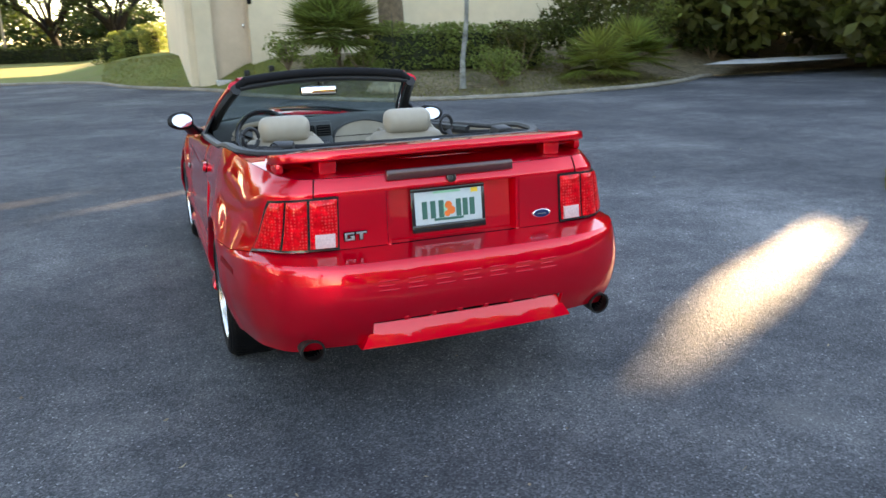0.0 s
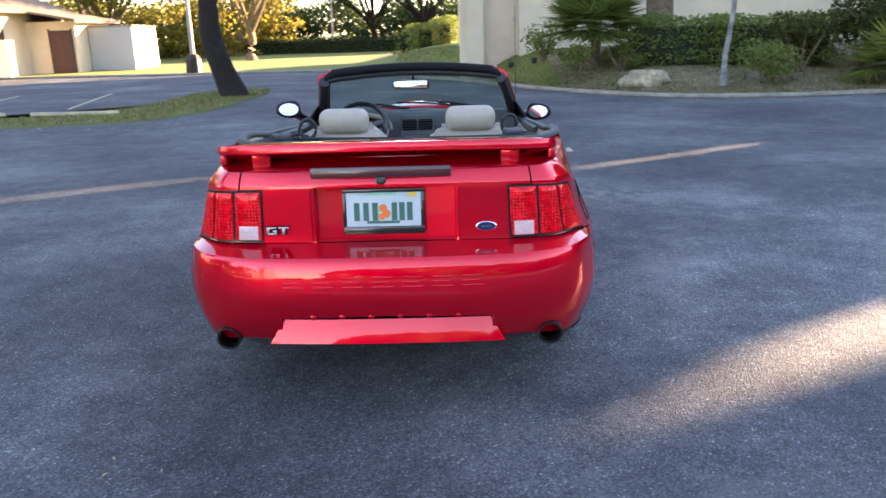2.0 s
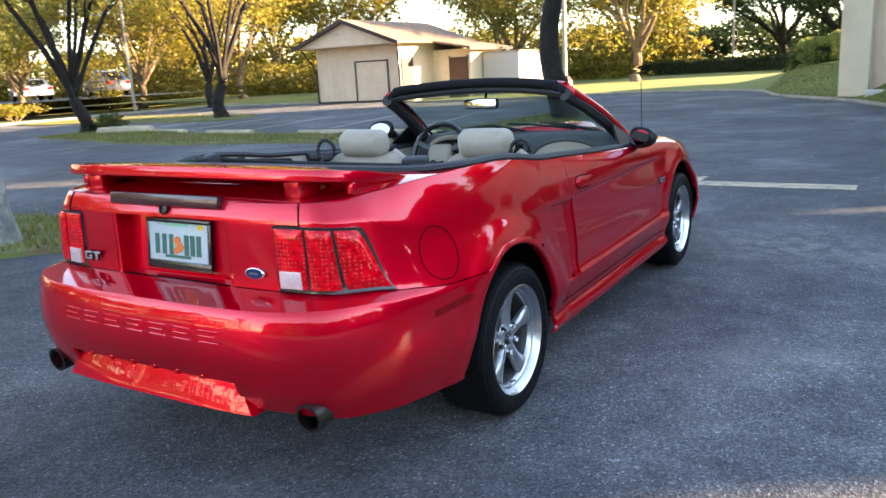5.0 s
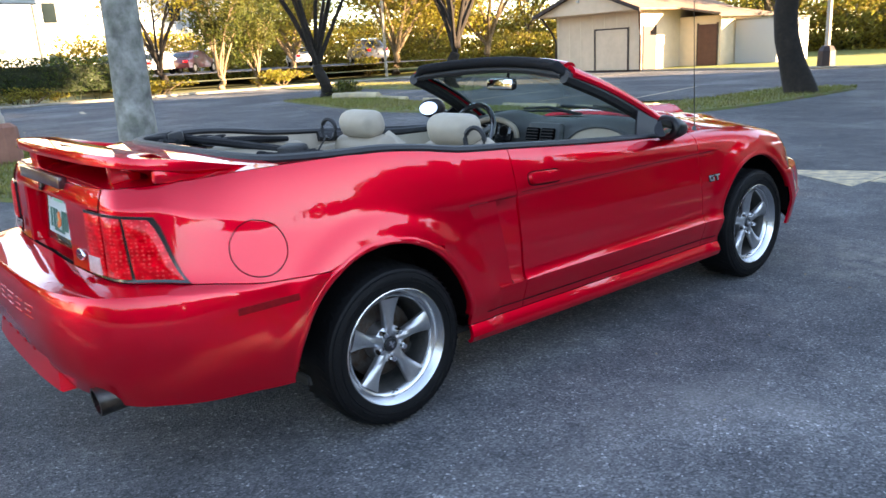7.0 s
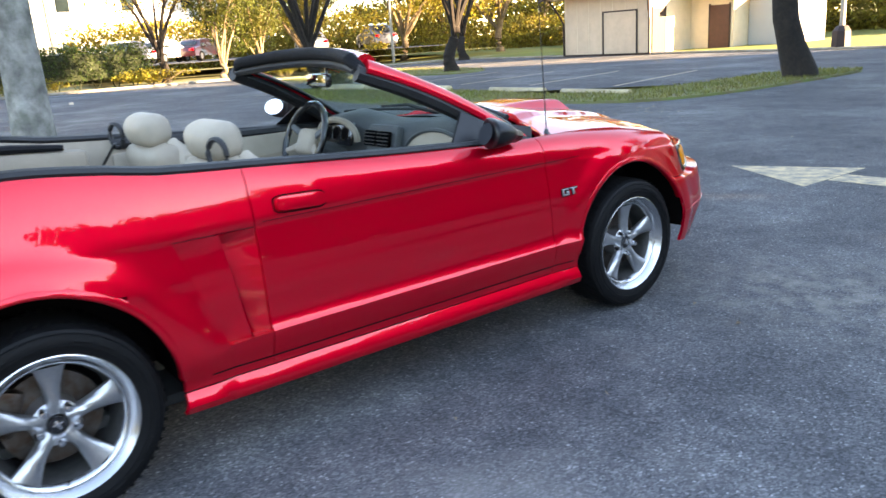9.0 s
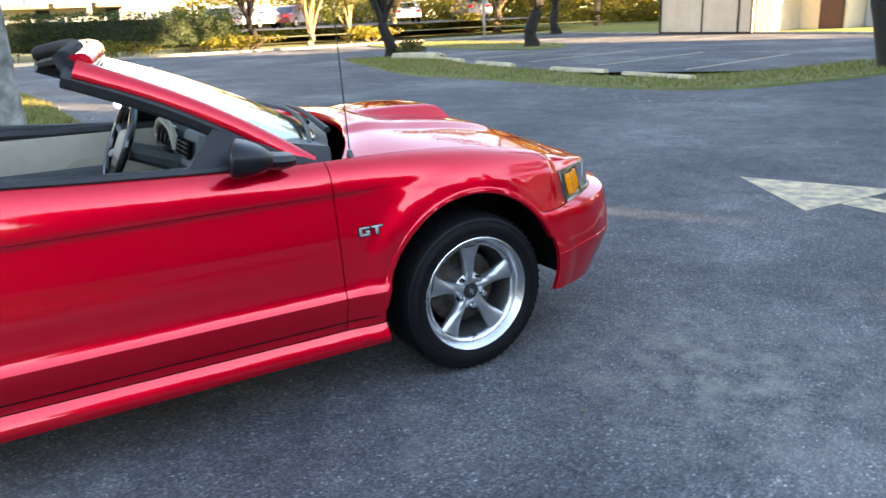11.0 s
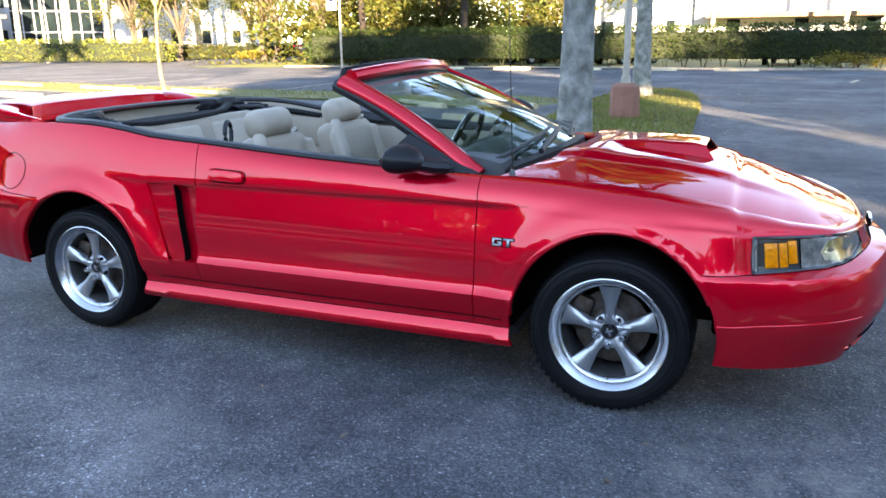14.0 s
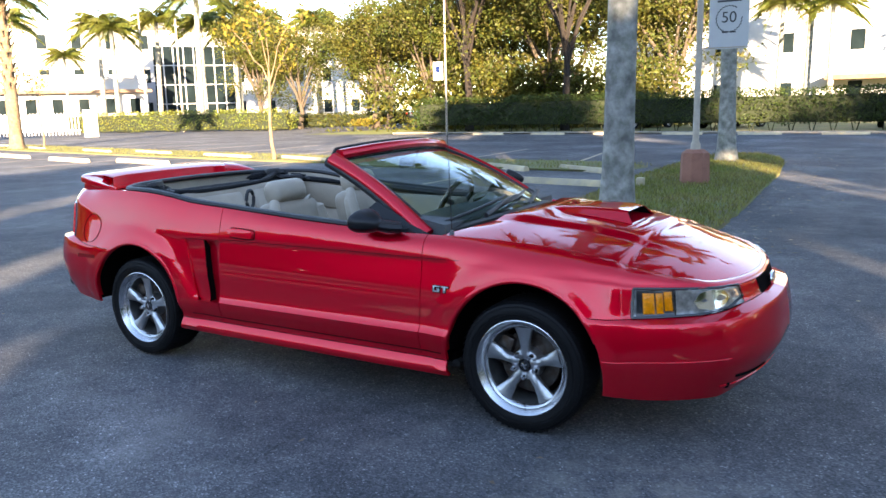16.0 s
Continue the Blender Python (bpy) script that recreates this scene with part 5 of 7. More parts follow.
for a in (205, 335, 20, 160):
    part("wheel_spoke", bm_tube([(.05 * math.cos(radians(a)), .05 * math.sin(radians(a)), -.025), (.178 * math.cos(radians(a)), .178 * math.sin(radians(a)), 0)], [.022, .016], 8, flat=.5), LEATHER if a in (205, 335) else DASH, sw)
part("steering_column", bm_tube([(-.385, .27, .84), (-.385, .50, .76)], [.04, .055], 10), DASH, car)

# ---- headlamp details ----
for side in (1, -1):
    turn = skin_grid("turn_signal", (13.95, 13.95), (14.98, 14.98), 4.08, 4.93, GLOSS_BLACK, side, .002, .0, label="amber turn signal in a black housing")
    for s0, s1 in ((14.10, 14.40), (14.44, 14.64), (14.67, 14.90)):
        skin_grid("amber_lens", (s0 + .03, s0), (s1 + .03, s1), 4.20 if s0 < 14.6 else 4.28, 4.84 if s0 > 14.6 else 4.78, AMBER, side, .005, .006, turn, "", 8, 8)
    skin_patch("lamp_reflector", [(15.55, 4.30), (15.95, 4.20), (16.35, 4.24), (16.62, 4.5), (16.45, 4.78), (16.0, 4.86), (15.6, 4.74), (15.45, 4.5)], CHROME, .0022, side, "bright headlamp reflector")
    skin_line("lamp_rib", [(15.0, 4.1), (15.0, 4.5), (15.0, 4.88)], .003, GAP_BLACK, side, .002)
    loop = [(13.85, 4.05), (14.6, 4.05), (15.6, 4.05), (16.5, 4.1), (17.1, 4.4), (17.0, 4.98), (16.2, 5.0), (15.2, 5.0), (14.4, 5.0), (13.9, 5.0), (13.85, 4.5), (13.85, 4.05)]
    part("lamp_bezel", bm_tube([shell_point(a, b, .001, side)[0] for a, b in loop], .007, 6), GLOSS_BLACK, car)
    skin_line("bumper_crease", [(13.05, 2.0), (13.5, 2.0), (14.5, 2.02), (15.5, 2.0), (16.1, 1.99)], .0028, PAINT, side, .0)
    # black bead puts the shade of the bumper's lower indentation into colour
    skin_line("fog_recess_shade", [(16.4, .92), (16.9, .80), (17.6, .82)], .009, GAP_BLACK, side, -.003)
    skin_line("lower_lip", [(16.0, .55), (16.8, .42), (17.8, .45), (18.9, .46)], .006, PAINT, side, -.001)
# small chrome emblem in the grille opening
emb = part("nose_emblem", bm_lathe([(0, .006), (.05, .006), (.056, .0), (.05, -.006), (0, -.006)], 28, 'z'), CHROME, car, "chrome oval nose emblem")
emb.matrix_basis = pose(0, 2.232, .655, -84, 0, 0) @ Matrix.Diagonal((1.3, .55, 1, 1))
for side in (1, -1):
    for cy, cz in (ARCH_F, ARCH_R):
        bm = bmesh.new()
        rings = []
        for t_ in np.linspace(.06 if cy < 0 else .42, math.pi - .06, 72):
            rg = []
            for dr, lift in ((-.008, -.03), (-.0085, -.006), (-.005, -.0008), (.001, .0012), (.006, .0014), (.012, .0010), (.018, -.0005), (.022, -.003)):
                y_, z_ = cy + (ARCH_RAD + dr) * math.cos(t_), cz + (ARCH_RAD + dr) * math.sin(t_)
                rg.append(bm.verts.new((side * (plain_x(y_, max(z_, .30)) + lift), y_, z_)))
            rings.append(rg)
        for a, b in zip(rings, rings[1:]):
            for k in range(7):
                bm.faces.new((a[k], a[k + 1], b[k + 1], b[k]))
        part("arch_lip", bm, PAINT, car, angle=80)

# dark wheel wells and underbody
for cy, cz in (ARCH_F, ARCH_R):
    for side in (1, -1):
        bm = bmesh.new()
        n = 24
        a0 = [bm.verts.new((side * .875, cy + (ARCH_RAD + .004) * math.cos(t_), cz + (ARCH_RAD + .004) * math.sin(t_))) for t_ in np.linspace(0, math.pi, n)]
        a1 = [bm.verts.new((side * .60, v.co.y, v.co.z)) for v in a0]
        ctr = bm.verts.new((side * .60, cy, cz))
        for i in range(n - 1):
            bm.faces.new((a0[i], a0[i + 1], a1[i + 1], a1[i]))
            bm.faces.new((ctr, a1[i], a1[i + 1]))
        part("wheel_well", bm, GAP_BLACK, car)
part("underbody", bm_box((1.50, 1.75, .10), (0, 0, .27), .02), GAP_BLACK, car)
part("underbody", bm_box((.9, .5, .10), (0, -1.95, .46), .02), GAP_BLACK, car)
part("underbody", bm_box((1.2, .5, .12), (0, 1.9, .32), .02), GAP_BLACK, car)
part("axle_beam", bm_box((1.1, .7, .3), (0, -1.3, .45), .03), GAP_BLACK, car)
part("axle_beam", bm_box((.9, .7, .3), (0, 1.28, .45), .03), GAP_BLACK, car)


# ---- wheels ----
def build_wheel():
    R, W = .320, .118
    w = part("wheel", bm_lathe([(.222, -W * .92), (.245, -W), (.285, -W * 1.04), (.307, -W * .93), (.318, -W * .72), (R, -W * .3), (R, W * .3), (.318, W * .72), (.307, W * .93), (.285, W * 1.04), (.262, W * 1.03), (.245, W), (.222, W * .92)], 72, 'x'), TYRE, car, "alloy wheel with black low-profile tyre")
    tr = bmesh.new()
    for i in range(60):
        a = 2 * math.pi * i / 60
        for k, (x0, tw) in enumerate(((-.075, .35), (.075, -.35))):
            b = bm_box((.05, .012, .0012), (0, 0, 0), 0, rot=(0, 0, tw * 57))
            bmesh.ops.transform(b, matrix=Matrix.Rotation(a + .05 * k, 4, 'X') @ Matrix.Translation((x0, 0, R + .0005)), verts=b.verts)
            merge(tr, b)
    tagged(part("tread", tr, TYRE, w, smooth=False), kind="stuff")
    part("rim_lip", bm_lathe([(.188, .060), (.192, .080), (.200, .088), (.2045, .090), (.2065, .096), (.2265, .1155), (.229, .1180), (.2325, .1165), (.2335, .104), (.222, .092), (.186, .05)], 72, 'x', close=True), ALLOY_LIP, w, "bright machined rim lip")
    for rr_, xx_ in ((.262, W * 1.035), (.295, W * 1.0)):
        part("sidewall_rib", bm_lathe([(rr_ - .003, xx_ - .003), (rr_ - .001, xx_ + .0022), (rr_ + .001, xx_ + .0022), (rr_ + .003, xx_ - .003)], 72, 'x'), TYRE, w)
    part("rim_barrel", bm_lathe([(.200, .086), (.188, .066), (.180, .03), (.178, -.10)], 60, 'x'), BARREL, w, "grey inner barrel, darkened for shade behind the spokes")
    for i in range(5):
        a = 2 * math.pi * i / 5 + math.pi / 2
        bm = bmesh.new()
        rings = []
        for r, hw, x, th in ((.034, .030, .050, .030), (.060, .0235, .054, .036), (.085, .0225, .055, .038), (.115, .0255, .057, .037), (.15, .034, .062, .032), (.178, .043, .070, .024), (.190, .049, .076, .016)):
            rg = []
            for u, d in ((-1, -.6), (-.95, .35), (-.62, .92), (0, 1.18), (.62, .92), (.95, .35), (1, -.6)):
                rg.append(bm.verts.new((x + th * .5 * d, u * hw, r)))
            rings.append(rg)
        for p_, q_ in zip(rings, rings[1:]):
            for k in range(6):
                bm.faces.new((p_[k], p_[k + 1], q_[k + 1], q_[k]))
        bmesh.ops.transform(bm, matrix=Matrix.Rotation(a - math.pi / 2, 4, 'X'), verts=bm.verts)
        part("spoke", bm, ALLOY, w)
    part("wheel_centre", bm_lathe([(0, .062), (.03, .062), (.034, .068), (.036, .062), (.058, .064), (.072, .056), (.078, .0)], 36, 'x'), ALLOY, w)
    cap = part("hub_cap", bm_lathe([(0, .075), (.026, .074), (.0305, .068), (.031, .06)], 28, 'x'), GLOSS_BLACK, w, "black hub cap with small silver emblem")
    part("cap_emblem", bm_box((.003, .010, .034), (.0755, 0, 0), .001, rot=(25, 0, 0)), CHROME, cap)
    part("cap_emblem", bm_box((.003, .030, .006), (.0755, 0, .003), .001, rot=(15, 0, 0)), CHROME, cap)
    for i in range(5):
        a = 2 * math.pi * (i + .5) / 5 + math.pi / 2
        ln = part("lug_nut", bm_lathe([(0, .090), (.010, .089), (.0135, .08), (.014, .05)], 8, 'x'), CHROME, w)
        ln.location = (0, .057 * math.cos(a), .057 * math.sin(a))
    for k in range(22):   # raised marks on the sidewall
        if k % 11 in (0, 5, 6):
            continue
        a0 = 2 * math.pi * k / 22
        pts = [((W * 1.045 - .0008 * abs(t_ - .5)), .274 * math.cos(a0 + .17 * t_), .274 * math.sin(a0 + .17 * t_)) for t_ in (0, .33, .66, 1)]
        part("sidewall_mark", bm_tube(pts, .0058, 4, flat=.35, up=(1, 0, 0)), TYRE, w)
    part("brake_disc", bm_lathe([(.06, .0), (.15, .0), (.15, -.02), (.06, -.02)], 40, 'x'), STEEL, w)
    part("brake_caliper", bm_box((.05, .10, .15), (.005, -.135, .055), .02, rot=(-20, 0, 0)), STEEL, w)
    # black disc puts the dark behind the spokes into colour
    part("rim_back", bm_lathe([(.0, -.06), (.19, -.06)], 32, 'x'), GAP_BLACK, w)
    part("valve_stem", bm_tube([(.075, 0, -.19), (.10, 0, -.182)], .004, 6), GLOSS_BLACK, w)
    return w


wheel = build_wheel()
WS = Matrix.Diagonal((1, .98, .98, 1))
wheel.matrix_basis = pose(.763, 1.2865, .3136, 1, 0, 0) @ WS
for m_ in (pose(.766, -1.2865, .3136, -2, 0, 0) @ WS, pose(-.763, 1.2865, .3136, 0, 0, 180) @ WS, pose(-.766, -1.2865, .3136, 30, 0, 180) @ WS):
    w2 = copy_thing(wheel, m_)
    w2.parent = car

# ---- the place: ground ----
RNG = np.random.default_rng(7)


def flat(name, pts, z, material, label, category, kind="structure"):
    bm = bmesh.new()
    bm.faces.new([bm.verts.new((x, y, z)) for x, y in pts])
    return tagged(part(name, bm, material, None, "", smooth=False), label, category, kind=kind)


flat("ground", [(-900, -900), (900, -900), (900, 900), (-900, 900)], -.02, LAWN, "wide grassy ground out to the horizon", "ground")
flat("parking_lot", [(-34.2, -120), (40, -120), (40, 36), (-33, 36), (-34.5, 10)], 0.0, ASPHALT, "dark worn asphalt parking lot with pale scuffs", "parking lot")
flat("side_road", [(-120, -30), (-34.15, -30), (-34.15, -120), (-120, -120)], -.004, ASPHALT, "sunlit asphalt drive beyond the hedges", "road")


def kerb_y(x):
    return float(keyed([(-60, 29.3), (-26, 29.15), (-17.5, 29.1), (-13, 28.6), (-8, 28.6), (-4.5, 28.2), (-2.6, 26.6), (-1.5, 23.0), (.9, 19.0), (2.2, 15.6), (4.1, 12.7), (5.4, 11.7), (7.2, 11.4), (10.7, 11.9), (13.1, 13.0), (15, 14.2), (40, 15.5)], x))


def bank_z(x, y):
    w = .10 + .78 * float(smooth01((x + 5.0) / 5.0))
    return .05 + w * float(smooth01((y - kerb_y(x)) / 7.0)) + .03 * noise.noise(Vector((x * .7, y * .7, 0)))


def bank(name, x0, x1, nx, depth, material, label, category):
    verts, faces, ny = [], [], 36
    for i in range(nx + 1):
        x = x0 + (x1 - x0) * i / nx
        yk = kerb_y(x)
        for j in range(ny + 1):
            y = yk + depth * (j / ny) ** 1.6
            verts.append((x, y, bank_z(x, y) if j else -.03))
    for i in range(nx):
        for j in range(ny):
            p_ = i * (ny + 1) + j
            faces.append((p_, p_ + ny + 1, p_ + ny + 2, p_ + 1))
    return tagged(add_mesh(name, verts, faces, material), label, category, kind="structure")


bank("lawn", -60, 3.0, 140, 60, LAWN, "gently rising green lawn behind the kerb", "lawn")
bank("planting_bed", 3.0, 15.0, 50, 14, MULCH, "planting bed of leaf litter and sparse grass", "planting bed")
bank("planting_bed_far", 15.0, 40.0, 50, 14, MULCH, "shaded planting bed beyond the walkway", "planting bed")
_kp = [(x, kerb_y(x), .03) for x in np.linspace(-33, 15, 150)]
tagged(part("kerb", bm_tube(_kp, .075, 8, flat=.9), CONCRETE), "low weathered concrete kerb along the bed", "kerb", kind="structure")
_kp = [(-34.3 + .5 * math.sin(y * .11), y, .03) for y in np.linspace(-23, 34, 120)]
tagged(part("kerb_far", bm_tube(_kp, .10, 8, flat=.8), CONCRETE), "pale concrete kerb in front of the hedge", "kerb", kind="structure")
flat("verge", [(-34.4, -24), (-34.4, 36), (-60, 36), (-60, -24)], .05, GRASS_BASE, "grass verge behind the far kerb", "verge")
flat("walkway", [(14.2, 13.6), (15.6, 12.9), (24, 13.6), (40, 15.4), (40, 18), (24, 15.6), (17, 15.5)], .40, PAVE, "pale concrete walkway by the building", "walkway")


def blades(name, pts_fn, n, h, label):
    """Short grass as many thin blades."""
    P = np.array([pts_fn() for _ in range(n)])
    a = RNG.uniform(0, 2 * np.pi, n)
    hh = h * RNG.uniform(.5, 1.3, n)
    w = .006 + .006 * RNG.random(n)
    lean = RNG.normal(0, .45, (n, 2)) * hh[:, None]
    V = np.zeros((n, 3, 3))
    V[:, 0] = P + np.stack([np.cos(a) * w, np.sin(a) * w, 0 * a], 1)
    V[:, 1] = P - np.stack([np.cos(a) * w, np.sin(a) * w, 0 * a], 1)
    V[:, 2] = P + np.stack([lean[:, 0], lean[:, 1], hh], 1)
    ob = add_mesh(name, V.reshape(-1, 3), np.arange(n * 3).reshape(-1, 3), BLADE, smooth=False, normals_out=False)
    return tagged(ob, label, "grass", kind="stuff")


def inside(poly, x, y):
    c, n = False, len(poly)
    for i in range(n):
        (x0, y0), (x1, y1) = poly[i], poly[(i + 1) % n]
        if (y0 > y) != (y1 > y) and x < (x1 - x0) * (y - y0) / (y1 - y0) + x0:
            c = not c
    return c


def island(name, outline, label, n_blades):
    pts = [tuple(p_) for p_ in spline([(*q, 0) for q in outline] + [(*outline[0], 0)], 8 * len(outline))][:-1]
    pts = [(x + .07 * noise.noise(Vector((x * 2.1, y * 2.1, 0))), y + .07 * noise.noise(Vector((x * 2.1, y * 2.1, 5)))) for x, y, _ in pts]
    bm = bmesh.new()
    lo = [bm.verts.new((x, y, -.01)) for x, y in pts]
    c = np.mean(np.array(pts), axis=0)
    hi = [bm.verts.new((x + (c[0] - x) * .004, y + (c[1] - y) * .03, .045)) for x, y in pts]
    for i in range(len(pts)):
        k = (i + 1) % len(pts)
        bm.faces.new((lo[i], lo[k], hi[k], hi[i]))
    bm.faces.new(hi)
    bmesh.ops.triangulate(bm, faces=bm.faces[:])
    tagged(part(name, bm, GRASS_BASE, smooth=False), label, "traffic island", kind="structure")
    xs, ys = [q[0] for q in pts], [q[1] for q in pts]

    def pick():
        while True:
            x, y = RNG.uniform(min(xs), max(xs)), RNG.uniform(min(ys), max(ys))
            if inside(pts, x, y):
                return (x, y, .04)
    blades("grass", pick, n_blades, .07, "short patchy grass on the island")


island("island_1", [(-21, 10.2), (-17, 9.3), (-13.3, 8.5), (-10.7, 8.8), (-7.5, 9.1), (-5.6, 9.9), (-5.0, 12), (-4.9, 15), (-5.1, 17.2), (-6.4, 17.5), (-6.9, 16), (-6.9, 13.2), (-8.0, 10.7), (-11, 10.85), (-15.5, 11.3), (-20.3, 13.2)], "narrow grass island with a bend to the oak", 16000)
island("island_2", [(-19.2, -.5), (-17, .35), (-13, .75), (-8, .95), (-5.5, 1.0), (-4.75, .85), (-4.15, .25), (-4.5, -.35), (-5.9, -.85), (-7.2, -1.4), (-10.5, -1.75), (-15, -1.75), (-18.5, -1.5)], "grass island with two palms and a lamp pole", 18000)
island("island_3", [(-12.6, -2.6), (-15.0, -2.6), (-15.6, -8), (-16.4, -16), (-18.6, -28), (-20.6, -38), (-18.0, -38), (-16, -28), (-14, -16), (-13.2, -8)], "long grass median between parking rows", 9000)
island("island_4", [(4.55, -.9), (5.6, .4), (7.4, 1.0), (9.4, .6), (9.0, -1.2), (6.4, -2.0)], "small grass island", 5000)
island("island_5", [(-33, 16.6), (-30, 15.9), (-26, 16.6), (-21.5, 16.3), (-19.8, 17.5), (-21, 19.6), (-25, 20.6), (-31, 20.2)], "grass island under two trees", 5000)


def verge_pick():
    x = RNG.uniform(-2.2, 3.4)
    return (x, kerb_y(x) + RNG.uniform(.1, 5.5), 0)


blades("grass", verge_pick, 10, .06, "sparse lawn grass")


def bank_pick(x0, x1, d):
    x = RNG.uniform(x0, x1)
    y = kerb_y(x) + d * RNG.random()
    return (x, y, bank_z(x, y) - .01)


blades("grass", lambda: bank_pick(-2.4, 4.5, 6.5), 14000, .07, "lawn grass by the building")
blades("grass", lambda: bank_pick(4.0, 13.0, 5.0), 7000, .10, "sparse weeds in the planting bed")

# painted arrow and stall lines
bm = bmesh.new()
bm.faces.new([bm.verts.new(v) for v in ((-.84, 4.92, .004), (.15, 4.36, .004), (.18, 5.38, .004))])
bm.faces.new([bm.verts.new(v) for v in ((.175, 4.70, .004), (1.75, 4.66, .004), (1.75, 4.98, .004), (.178, 5.02, .004))])
tagged(part("road_arrow", bm, ROAD_PAINT, smooth=False), "worn cream painted direction arrow on asphalt", "road marking", kind="structure")


def line(x0, y0, x1, y1, w=.1):
    d = Vector((x1 - x0, y1 - y0, 0)).normalized()
    n = Vector((-d.y, d.x, 0)) * w / 2
    bm = bmesh.new()
    a, b = Vector((x0, y0, .004)), Vector((x1, y1, .004))
    bm.faces.new([bm.verts.new(v) for v in (a + n, a - n, b - n, b + n)])
    tagged(part("parking_line", bm, ROAD_PAINT, smooth=False), "faded painted parking line", "road marking", "parking lines", "structure")


for y in (-8.1, -11.6, -15.1, -18.6, -22.1, -25.6, -29.1):
    line(-14.5 + y * .14, y, -19.8 + y * .14, y - .2)
line(-13.0, -4.1, -19.2, -5.0)
for y in (-5.6, -9.1, -12.6, -16.2, -19.8, -23.4):
    line(-12.4 + y * .14, y, -6.9 + y * .14, y + .1)
for x in (-20, -17.2, -14.4, -11.6, -8.8):
    line(x, 12.9, x - 1.2, 18.0)
for x in (-30, -27.1, -24.2, -21.3, -18.4):
    line(x, 22, x - .8, 27.5)
line(-26, 5.0, -24.2, 4.6, .14)


def make_stop():
    bm = bmesh.new()
    prof = [(-.085, 0), (.085, 0), (.07, .075), (.035, .115), (-.035, .115), (-.07, .075)]
    ends = [[bm.verts.new((x, y * (.96 if abs(x) > .88 else 1), z)) for y, z in prof] for x in (-.91, -.88, -.3, .3, .88, .91)]
    for a, b in zip(ends, ends[1:]):
        for k in range(6):
            bm.faces.new((a[k], a[(k + 1) % 6], b[(k + 1) % 6], b[k]))
    bm.faces.new(ends[0])
    bm.faces.new(ends[-1][::-1])
    o = part("parking_stop", bm, STOP_MAT)
    return tagged(o, "weathered tan concrete parking stop on the lot", "parking stop", "parking stops")


stop = make_stop()
stop.matrix_basis = pose(-7.7, 10.95, 0, 0, 0, 0)
for x, y, a in ((-10.2, 11.1, 0), (-13.9, 11.4, -3), (-17.0, 11.9, -7), (-20.4, 13.35, -14), (-12.95, -5.35, 57), (-12.75, -3.25, 58), (-9.9, -2.77, 80),
                (-33.2, -16, 88), (-33.2, -12.6, 90), (-33.1, -9.2, 90), (-33, -5.8, 90), (-32.9, -2.4, 90), (-32.9, 1.0, 90)):
    copy_thing(stop, pose(x, y, 0, 0, 0, a))
for x, y, a in ((-14.25, -12.7, 70), (-14.87, -16.6, 75), (-16.0, -21.6, 74), (-16.4, -25.5, 73), (-17.8, -32.0, 74), (-19.4, -37.5, 74), (-12.1, -17.4, 80), (-12.2, -21.2, 78), (-13.2, -26.0, 78), (-14.3, -31.0, 78)):
    copy_thing(stop, pose(x, y, 0, 0, 0, a) @ Matrix.Diagonal((1.6, 1.15, 1.1, 1)))


# ---- plants ----
def cloud(name, blobs, size, material, parent=None, seed=1, shell_bias=.45, aspect=.5, keep=None, droop=0.0):
    """Leaves scattered in ellipsoids (x, y, z, rx, ry, rz, n), each a small folded blade."""
    r = np.random.default_rng(seed)
    P = []
    for x, y, z, rx, ry, rz, n in blobs:
        d = r.normal(size=(n, 3))
        d /= np.linalg.norm(d, axis=1)[:, None]
        rad = r.random(n) ** shell_bias
        P.append(np.array([x, y, z]) + d * rad[:, None] * np.array([rx, ry, rz]))
    P = np.concatenate(P)
    if keep is not None:
        P = P[keep(P)]
    n = len(P)
    a = r.normal(size=(n, 3))
    a[:, 2] -= droop
    a /= np.linalg.norm(a, axis=1)[:, None]
    b = np.cross(a, r.normal(size=(n, 3)))
    b /= np.linalg.norm(b, axis=1)[:, None]
    c = np.cross(a, b)
    s = size * r.uniform(.6, 1.35, n)[:, None]
    V = np.zeros((n, 4, 3))
    V[:, 0] = P - a * s * .5
    V[:, 1] = P + b * s * aspect * .5 + c * s * .08
    V[:, 2] = P + a * s * .5
    V[:, 3] = P - b * s * aspect * .5 + c * s * .08
    return add_mesh(name, V.reshape(-1, 3), np.arange(n * 4).reshape(-1, 4), material, parent, smooth=False, normals_out=False)


